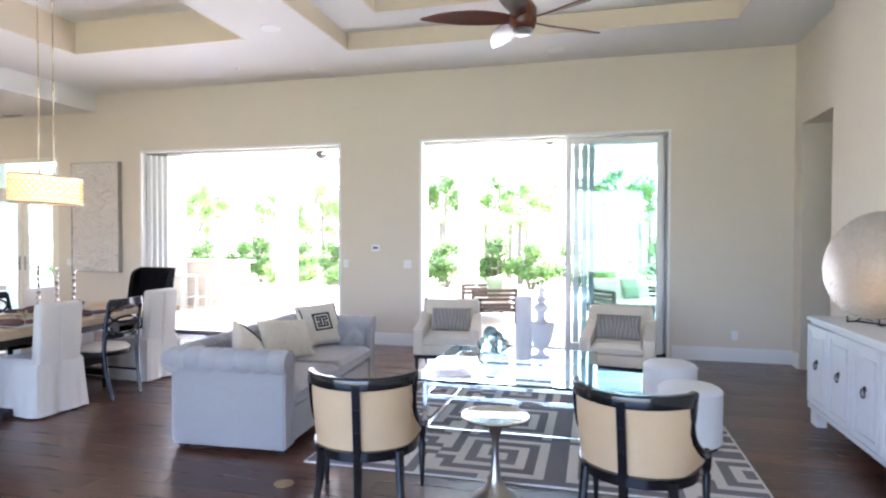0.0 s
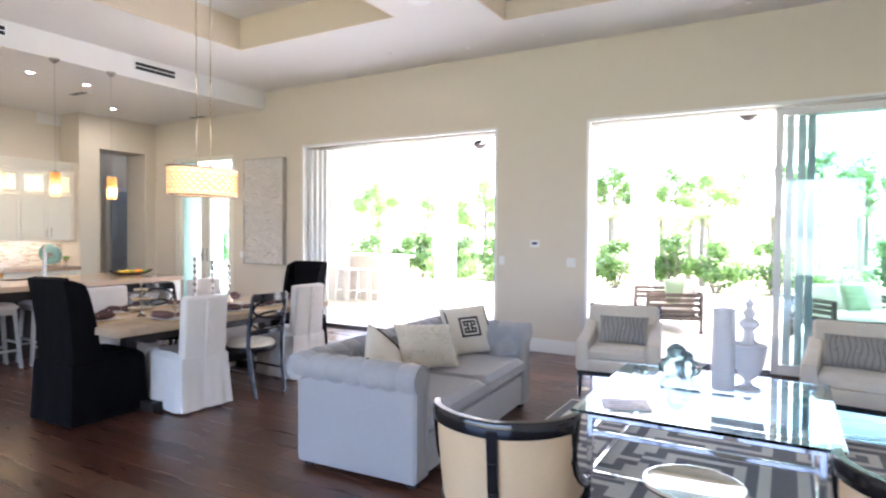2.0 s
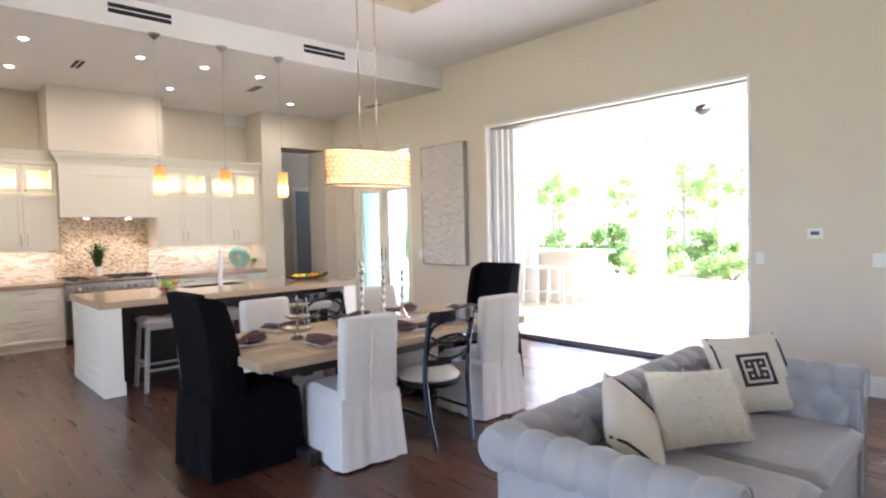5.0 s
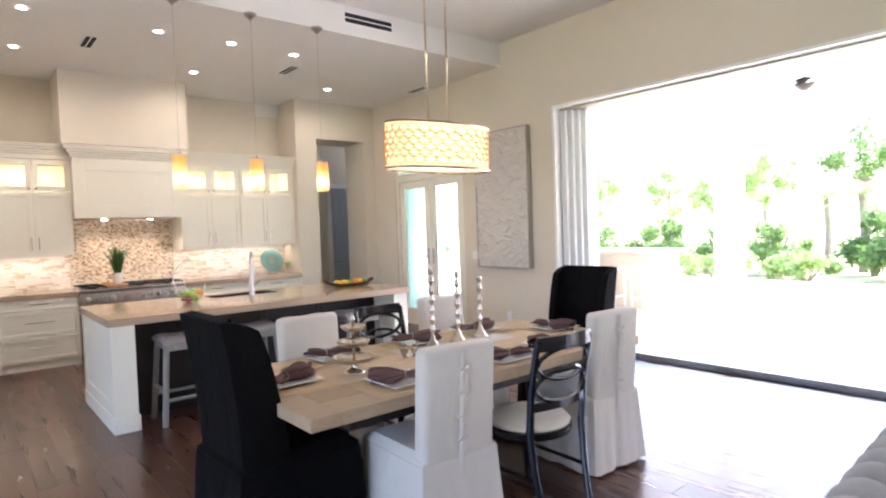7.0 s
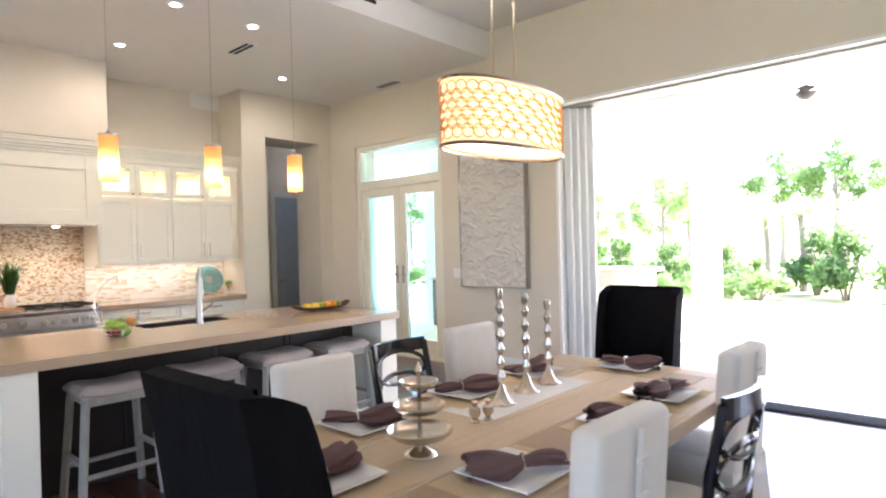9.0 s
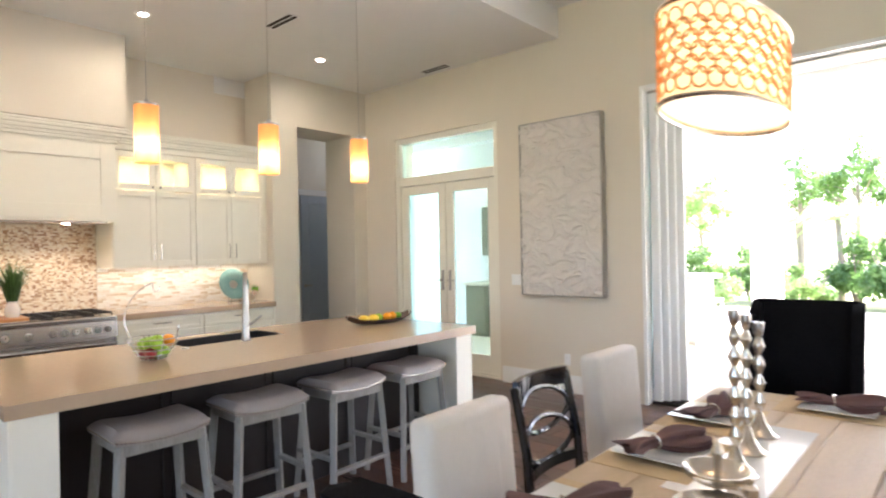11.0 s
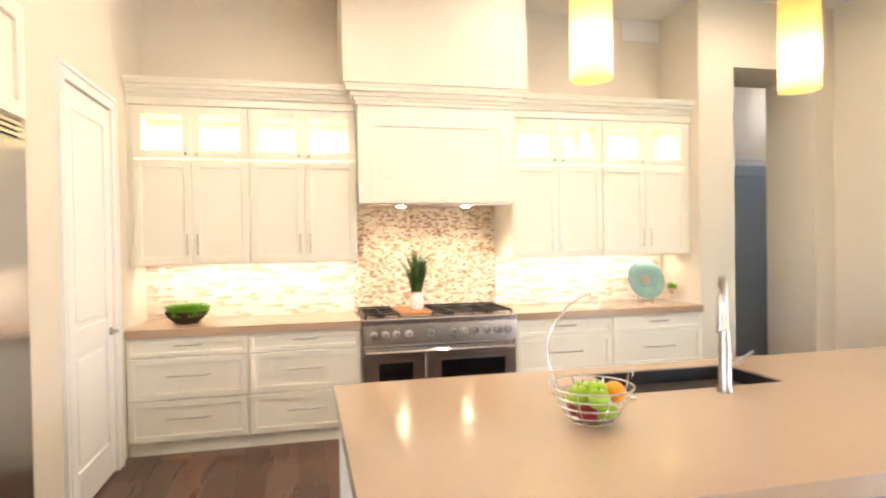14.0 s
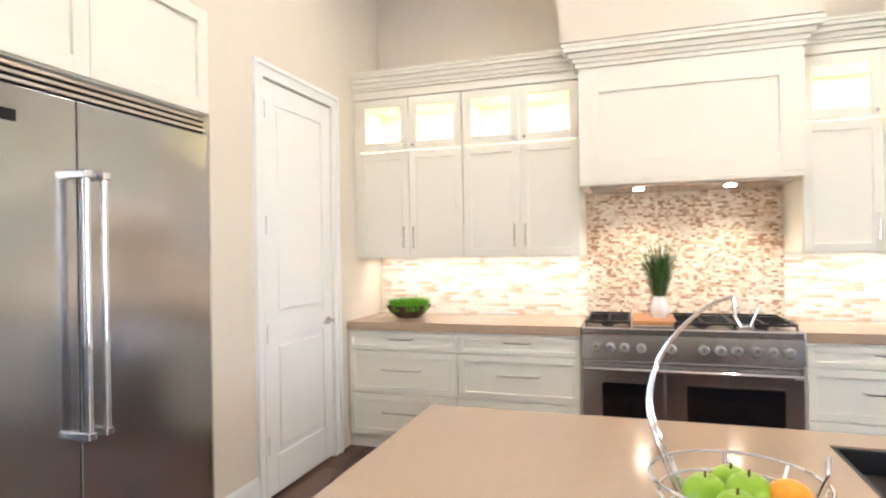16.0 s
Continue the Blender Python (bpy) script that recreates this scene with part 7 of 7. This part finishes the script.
def leaf_cloud(clumps, per, size, seed):
    """Leaves scattered in clumps (x, y, z, radius)."""
    rng = random.Random(seed)
    v, f = [], []
    for cx, cy, cz, r in clumps:
        for _ in range(per):
            d = Vector((rng.gauss(0, 1), rng.gauss(0, 1), rng.gauss(0, 1))).normalized() * r * rng.random() ** 0.4
            p = Vector((cx, cy, cz)) + Vector((d.x, d.y, d.z * 0.85))
            n = (d.normalized() + Vector((rng.gauss(0, 0.6), rng.gauss(0, 0.6), rng.gauss(0, 0.6) + 0.4))).normalized()
            u = n.cross(Vector((rng.gauss(0, 1), rng.gauss(0, 1), rng.gauss(0, 1)))).normalized()
            w = n.cross(u)
            s = size * rng.uniform(0.6, 1.3)
            o = len(v)
            v += [p - u * s, p + w * s * 0.35, p + u * s, p - w * s * 0.35]
            f.append((o, o + 1, o + 2, o + 3))
    return v, f


def leafy(name, parent, v, f, mat):
    me = bpy.data.meshes.new(name)
    me.from_pydata([tuple(p) for p in v], [], f)
    me.materials.append(M[mat])
    ob = new(name, me)
    ob.parent = parent
    tagged(ob, kind="stuff")
    return ob


def shrub(seed, w, h, mat, label):
    d = thing("garden_shrub", label, "shrub", group="garden shrubs")
    rng = random.Random(seed)
    cl = []
    for _ in range(16):
        a, r = rng.uniform(0, 6.28), rng.random() ** 0.5 * w * 0.42
        z = h * (0.2 + 0.62 * rng.random() * (1 - (r / (w * 0.5)) ** 2))
        cl.append((r * math.cos(a), r * math.sin(a), z, rng.uniform(0.18, 0.32) * h * 0.75))
    for k in range(6):
        a = 6.28 * k / 6
        part("stem", tube([(0.05 * math.cos(a), 0.05 * math.sin(a), 0), (0.18 * w * math.cos(a), 0.18 * w * math.sin(a), h * 0.35), (0.3 * w * math.cos(a), 0.3 * w * math.sin(a), h * 0.6)], 0.03, 5, taper=(1, 0.7, 0.3)), "bark", d)
    leafy("foliage", d, *leaf_cloud(cl, 130, 0.085, seed), mat)
    return d


def tree(seed, h, mat, label):
    d = thing("garden_tree", label, "tree", group="garden trees")
    rng = random.Random(seed)
    top = h * 0.5
    part("trunk", tube([(0, 0, 0), (0.05, 0.02, top * 0.5), (0.0, 0.06, top), (0.03, 0.02, h * 0.8)], 0.13, 8, taper=(1.3, 0.9, 0.7, 0.25)), "bark", d)
    cl = []
    for k in range(9):
        a = 6.28 * k / 9 + rng.uniform(-0.3, 0.3)
        L = h * rng.uniform(0.18, 0.33)
        z0 = top * rng.uniform(0.75, 1.3)
        e = Vector((L * math.cos(a), L * math.sin(a), z0 + L * rng.uniform(0.3, 0.9)))
        part("limb", tube([(0, 0, z0), (e.x * 0.5, e.y * 0.5, z0 + (e.z - z0) * 0.6), tuple(e)], 0.05, 6, taper=(1, 0.7, 0.3)), "bark", d)
        for _ in range(3):
            cl.append((e.x * rng.uniform(0.7, 1.15), e.y * rng.uniform(0.7, 1.15), e.z + rng.uniform(-0.3, 0.5), rng.uniform(0.35, 0.7)))
    cl += [(rng.uniform(-0.4, 0.4), rng.uniform(-0.4, 0.4), h * rng.uniform(0.75, 0.98), 0.6) for _ in range(6)]
    leafy("crown", d, *leaf_cloud(cl, 85, 0.13, seed), mat)
    return d


def palm(seed, h, label):
    d = thing("palm_tree", label, "palm", group="garden palms")
    rng = random.Random(seed)
    part("trunk", tube([(0, 0, 0), (0.04, 0, h * 0.5), (0.0, 0.05, h)], 0.10, 8, taper=(1.2, 0.9, 0.8)), "bark", d)
    v, f = [], []
    for k in range(18):
        a = 6.28 * k / 18 + rng.uniform(-0.2, 0.2)
        L = rng.uniform(1.1, 1.7)
        el = rng.uniform(0.2, 1.2)
        o = Vector((math.cos(a), math.sin(a), 0))
        side = Vector((-math.sin(a), math.cos(a), 0))
        for i in range(22):
            t = (i + 1) / 22
            p = Vector((0, 0, h)) + o * L * t * math.cos(el * (1 - 0.5 * t)) + Vector((0, 0, L * (t * math.sin(el) - 0.9 * t * t)))
            for s in (-1, 1):
                q = p + side * s * 0.36 * (1 - t * 0.75) + o * 0.14 + Vector((0, 0, -0.13))
                n = len(v)
                v += [p, p + o * 0.035, q]
                f.append((n, n + 1, n + 2))
    leafy("fronds", d, v, f, "leaf_light")
    return d


GZ = -0.10
sh = [shrub(3, 1.7, 1.8, "leaf", "dense dark green garden shrub in the sun"), shrub(8, 2.0, 1.3, "leaf_light", "low bright green garden shrub"), shrub(15, 1.3, 2.1, "leaf", "upright dark green garden shrub")]
sp_ = [(-14.9, 20.0), (-10.3, 18.4), (-12.2, 19.6)]
for o, (x, y) in zip(sh, sp_):
    o.matrix_basis = pose(x, y, GZ)
rng = random.Random(21)
for k, (x, y) in enumerate(((-17.5, 20.5), (-16.1, 19.7), (-13.4, 20.3), (-9.6, 20.2), (-8.3, 19.0), (-6.6, 19.8), (-5.1, 19.3), (-3.6, 20.1), (-2.3, 19.2), (-0.9, 19.9), (0.4, 19.3), (1.8, 20.0), (3.2, 19.2), (4.6, 19.9), (6.0, 19.1), (-19.5, 20), (-21.5, 20.6), (-23.5, 19.7), (-11.2, 20.9), (-7.4, 21))):
    copy_thing(sh[(0, 2, 0, 0, 1, 2)[k % 6]], pose(x, y, GZ, 0, 0, rng.uniform(0, 360)))
tr = [tree(5, 5.2, "leaf_light", "young broad-leaved tree with a loose crown"), tree(9, 6.5, "leaf", "tall leafy garden tree with an open crown")]
tr[0].matrix_basis, tr[1].matrix_basis = pose(-16.5, 33.5, GZ), pose(-11.5, 36.0, GZ)
for k, (x, y) in enumerate(((-21.0, 26.0), (-7.2, 25.5), (-3.4, 26.5), (0.6, 25.2), (4.2, 26.4), (8.0, 25.0), (-26, 27), (-31, 28), (11.5, 27), (-5.2, 30), (-14, 31), (2.4, 30.5), (-19, 31.5), (-24, 32))):
    copy_thing(tr[k % 2], pose(x * 1.25, y + 9, GZ, 0, 0, rng.uniform(0, 360)))
pm = palm(2, 2.2, "short feathery palm in the garden border")
pm.matrix_basis = pose(-5.9, 21.6, GZ)
for x, y in ((-4.3, 22.4), (-2.9, 21.4), (-7.9, 22.0), (-1.0, 22.6), (-3.6, 23.6), (1.2, 21.7), (3.0, 22.8), (-9.0, 22.8)):
    copy_thing(pm, pose(x, y, GZ, 0, 0, rng.uniform(0, 360)))

# terrace fans
M["bronze"] = material("dark_bronze", (0.05, 0.045, 0.04), 0.4, 0.6)
def terrace_fan(x, y, turn):
    d = thing("terrace_fan", "dark bronze terrace ceiling fan with pale blades", "ceiling fan", pose(x, y, 3.42), "terrace fans")
    part("motor", lathe([(0.02, 0), (0.05, -0.02), (0.03, -0.05), (0.03, -0.10), (0.10, -0.12), (0.12, -0.16), (0.12, -0.20), (0.08, -0.24), (0.04, -0.27), (0, -0.275)], 24), "bronze", d, smooth=True)
    for k in range(5):
        a = turn + 2 * math.pi * k / 5
        b = part("blade", box(0.16, -0.06, -0.195, 0.62, 0.06, -0.187, 0.004, 1, None, Matrix.Rotation(a, 4, "Z") @ Matrix.Rotation(0.15, 4, "X")), "stucco", d, "pale blade")
        part("blade_iron", box(0.08, -0.02, -0.19, 0.2, 0.02, -0.18, 0.003, 1, None, Matrix.Rotation(a, 4, "Z")), "bronze", b)


terrace_fan(-5.75, 11.35, 0.3)
terrace_fan(-1.12, 10.6, 0.9)

# outdoor lounge seats
M["wicker"] = material("grey_brown_wicker", (srgb(0.32, 0.28, 0.25), srgb(0.46, 0.41, 0.37)), 0.8, scale=30, bump=0.5, bump_scale=120)
M["sage"] = material("sage_cushion", srgb(0.62, 0.70, 0.58), 0.9, var=0.06, scale=20)
M["oat"] = material("oat_cushion", srgb(0.86, 0.83, 0.78), 0.9, var=0.05, scale=20, bump=0.4, bump_scale=200)


def lounge(x, y, yaw, w, label):
    d = thing("lounge_seat", label, "outdoor seat", pose(x, y, -0.02, 0, 0, yaw), "terrace lounge seats")
    D = 0.80
    for sx in (-1, 1):
        for sy in (-1, 1):
            part("post", box(sx * w / 2 - 0.03, sy * D / 2 - 0.03, 0, sx * w / 2 + 0.03, sy * D / 2 + 0.03, 0.62, 0.006, 1), "wicker", d)
        for z in (0.24, 0.34, 0.44, 0.52, 0.60):
            part("side_slat", box(sx * w / 2 - 0.012, -D / 2, z - 0.03, sx * w / 2 + 0.012, D / 2, z + 0.03, 0.006, 1), "wicker", d)
    for z in (0.30, 0.40, 0.50, 0.60):
        part("back_slat", box(-w / 2, D / 2 - 0.012, z - 0.035, w / 2, D / 2 + 0.012, z + 0.035, 0.006, 1), "wicker", d)
    part("seat_deck", box(-w / 2, -D / 2, 0.20, w / 2, D / 2, 0.26, 0.006, 1), "wicker", d)
    n = max(1, round(w / 0.7))
    for k in range(n):
        cw = (w - 0.08) / n
        cx = -w / 2 + 0.04 + cw * (k + 0.5)
        part("seat_cushion", cushion(cw - 0.01, D - 0.08, 0.16, 10, 0.7, 0, None, pose(cx, -0.02, 0.34), power=8), "oat", d, smooth=True)
        part("back_cushion", cushion(cw - 0.02, 0.42, 0.15, 10, 0.6, 0, None, pose(cx, D / 2 - 0.12, 0.60, 75, 0, 0), power=6), "oat", d, smooth=True)
    return d


lounge(-2.35, 11.6, -70, 1.35, "grey wicker terrace sofa with oat cushions")
lounge(0.3, 11.9, 40, 1.5, "grey wicker terrace sofa with oat cushions")
pillow("terrace_pillow", 0.42, 0.42, 0.14, "sage green pillow on the terrace sofa", "sage", lean(-2.15, 11.45, 0.60, 30, 20))
pillow("terrace_pillow", 0.42, 0.42, 0.14, "sage green pillow on the terrace sofa", "sage", lean(0.3, 11.95, 0.60, 40, 20))

# outdoor bar and stools
M["sandstone"] = material("sandstone", srgb(0.95, 0.92, 0.87), 0.8, var=0.12, scale=5, bump=0.5, bump_scale=50)
bar_ = thing("outdoor_bar", "sandstone outdoor bar with a pale stone top", "bar counter", pose(-9.3, 12.3, -0.02))
part("base", box(-1.1, -0.3, 0, 1.1, 0.3, 0.98, 0.01, 1), "sandstone", bar_)
part("top", box(-1.2, -0.45, 0.98, 1.2, 0.40, 1.04, 0.01, 2), "paver", bar_)
bs = thing("bar_stool", "white terrace bar stool", "stool", pose(-8.6, 11.6, -0.02), "terrace bar stools")
part("seat", box(-0.19, -0.19, 0.70, 0.19, 0.19, 0.74, 0.012, 2), "trim", bs)
for sx in (-1, 1):
    for sy in (-1, 1):
        part("leg", bar((sx * 0.16, sy * 0.16, 0.70), (sx * 0.20, sy * 0.20, 0), 0.034), "trim", bs)
    part("foot_rail", bar((sx * 0.185, -0.185, 0.25), (sx * 0.185, 0.185, 0.25), 0.028), "trim", bs)
for x in (-8.0, -9.2):
    copy_thing(bs, pose(x, 11.6, -0.02))

# small kitchen seen through the garden doors
M["olive_wood"] = material("grey_olive_wood", (srgb(0.47, 0.46, 0.38), srgb(0.60, 0.58, 0.48)), 0.6, scale=4, stretch=(8, 8, 1))
oc1 = thing("outdoor_cabinet", "grey-olive outdoor base cabinet with a white top", "cabinet", pose(-10.9, 11.25, -0.02))
part("body", box(-0.9, -0.3, 0, 0.9, 0.34, 0.86, 0.005, 1), "olive_wood", oc1)
part("top", box(-0.95, -0.34, 0.86, 0.95, 0.345, 0.91, 0.006, 1), "paver", oc1)
for k in range(4):
    part("door", box(-0.88 + 0.445 * k, -0.318, 0.06, -0.45 + 0.445 * k, -0.3, 0.83, 0.004, 1), "olive_wood", oc1)
oc2 = thing("outdoor_wall_cabinet", "grey-olive outdoor wall cabinet", "cabinet", pose(-11.1, 11.42, 1.35))
part("body", box(-0.55, -0.17, 0, 0.30, 0.175, 0.85, 0.005, 1), "olive_wood", oc2)
for k in range(2):
    part("door", box(-0.54 + 0.425 * k, -0.188, 0.02, -0.13 + 0.425 * k, -0.17, 0.83, 0.004, 1), "olive_wood", oc2)
for x in (-7.62, -3.1):
    d = thing("terrace_speaker", "small grey speaker box on the terrace beam", "speaker", pose(x, 13.0, 3.08))
    part("box", box(-0.05, -0.05, 0.05, 0.05, 0.1, 0.17, 0.01, 2), "nickel", d)

# ---- mosaic behind the range and the worktops ----
M["mosaic"] = material("stone_mosaic_tile", (srgb(0.66, 0.50, 0.38), srgb(0.86, 0.77, 0.65), srgb(0.93, 0.88, 0.80), srgb(0.95, 0.92, 0.86)), 0.3, per="object", scale=8)
M["mosaics"] = material("stone_mosaic_tiles", (srgb(0.66, 0.50, 0.38), srgb(0.86, 0.77, 0.65), srgb(0.93, 0.88, 0.80), srgb(0.95, 0.92, 0.86)), 0.3, per="island", scale=8)
M["strip"] = material("glass_strip_tile", (srgb(0.84, 0.76, 0.65), srgb(0.94, 0.91, 0.86), srgb(0.96, 0.94, 0.90), srgb(0.97, 0.96, 0.93)), 0.22, per="object", scale=8)
M["strips"] = material("glass_strip_tiles", (srgb(0.84, 0.76, 0.65), srgb(0.94, 0.91, 0.86), srgb(0.96, 0.94, 0.90), srgb(0.97, 0.96, 0.93)), 0.22, per="island", scale=8)
M["tile_bed"] = material("pale_grout", srgb(0.86, 0.82, 0.74), 0.9)


def tiling(name, y0, y1, z0, z1, tw, th, single, joined, keep, label, seed):
    bed = structure(name, boxes((KX + 0.0005, y0, z0, KX + 0.004, y1, z1)), "tile_bed", label, "backsplash")
    rng = random.Random(seed)
    widths = (tw, tw * 0.62, tw * 1.4)
    meshes = []
    for w in widths:
        b = box(0, -w / 2 + 0.0008, -th / 2 + 0.0008, 0.006, w / 2 - 0.0008, th / 2 - 0.0008)
        me = bpy.data.meshes.new("tile")
        b.to_mesh(me)
        b.free()
        me.materials.append(M[single])
        meshes.append(me)
    V, F = [], []
    n = 0
    z = z0 + th / 2
    while z < z1 - th * 0.4:
        y = y0 + 0.001
        while y < y1 - 0.012:
            k = rng.randrange(3)
            w = widths[k]
            if y + w > y1:
                w = y1 - y
                k = -1
            x = KX + 0.003 + rng.uniform(0, 0.0016)
            if k >= 0 and n < 300 and keep(y, z):
                o = new("tile", meshes[k])
                o.parent = bed
                o.location = (x, y + w / 2, z)
                n += 1
            else:
                i = len(V)
                a, b, c, d = y + 0.0008, y + w - 0.0008, z - th / 2 + 0.0008, z + th / 2 - 0.0008
                V += [(x, a, c), (x, b, c), (x, b, d), (x, a, d), (x + 0.006, a, c), (x + 0.006, b, c), (x + 0.006, b, d), (x + 0.006, a, d)]
                F += [tuple(i + j for j in q) for q in ((4, 5, 6, 7), (0, 1, 5, 4), (1, 2, 6, 5), (2, 3, 7, 6), (3, 0, 4, 7))]
            y += w
        z += th
    me = bpy.data.meshes.new("tiles")
    me.from_pydata(V, [], F)
    me.materials.append(M[joined])
    o = new("tiles", me)
    o.parent = bed
    tagged(o, kind="stuff")


tiling("backsplash_range", 3.908, 5.187, 0.905, 1.80, 0.025, 0.0165, "mosaic", "mosaics", lambda y, z: 1.2 < z < 1.5 and y < 4.9, "brown and cream stone mosaic behind the range", 1)
tiling("backsplash_left", KY + 0.003, 3.906, 0.904, 1.35, 0.085, 0.021, "strip", "strips", lambda y, z: True, "cream linear strip tiles above the worktop", 2)
tiling("backsplash_right", 5.189, 6.895, 0.904, 1.35, 0.085, 0.021, "strip", "strips", lambda y, z: True, "cream linear strip tiles above the worktop", 3)

# ---- floor of wide planks ----
floor = structure("floor", boxes((-13.2, -3.7, -0.3, EX + 2.2, NY + T, -0.012)), "grout", "dark brown wood plank floor", "floor")
PW, PL = 0.19, 1.5
rng = random.Random(4)
verts, faces = [], []
plank_bm = box(-PL / 2, -PW / 2 + 0.0, -0.012, PL / 2, PW / 2, 0.0, 0.0)
bmesh.ops.bevel(plank_bm, geom=[e for e in plank_bm.edges if all(v.co.z > -0.001 for v in e.verts)], offset=0.0014, segments=1, affect="EDGES")
for v in plank_bm.verts:
    v.co.x *= (PL - 0.0012) / PL
    v.co.y *= (PW - 0.0010) / PW
plank_me = bpy.data.meshes.new("plank")
plank_bm.to_mesh(plank_me)
plank_bm.free()
plank_me.materials.append(M["plank"])
pv = [tuple(v.co) for v in plank_me.vertices]
pf = [tuple(p.vertices) for p in plank_me.polygons]
count = 0
row = 0
y = -3.6
while y < NY + 0.09:
    x = -13.2 + rng.random() * PL
    while x < EX + 2.2:
        cx, cy = x, y + PW / 2
        inside = (-9.0 < cx < 1.0 and 1.6 < cy < 5.2) and not (cx < -7.9 and 3.7 < cy < 6.4)
        if inside and count < 290:
            ob = new("plank", plank_me)
            ob.parent = floor
            ob.location = (cx, cy, rng.uniform(-0.0006, 0))
            count += 1
        else:
            o = len(verts)
            dz = rng.uniform(-0.0006, 0)
            verts += [(a + cx, b + cy, c + dz) for a, b, c in pv]
            faces += [tuple(i + o for i in f) for f in pf]
        x += PL
    y += PW
    row += 1
me = bpy.data.meshes.new("planks")
me.from_pydata(verts, [], faces)
me.materials.append(M["planks"])
ob = new("planks", me)
ob.parent = floor
tagged(ob, kind="stuff")
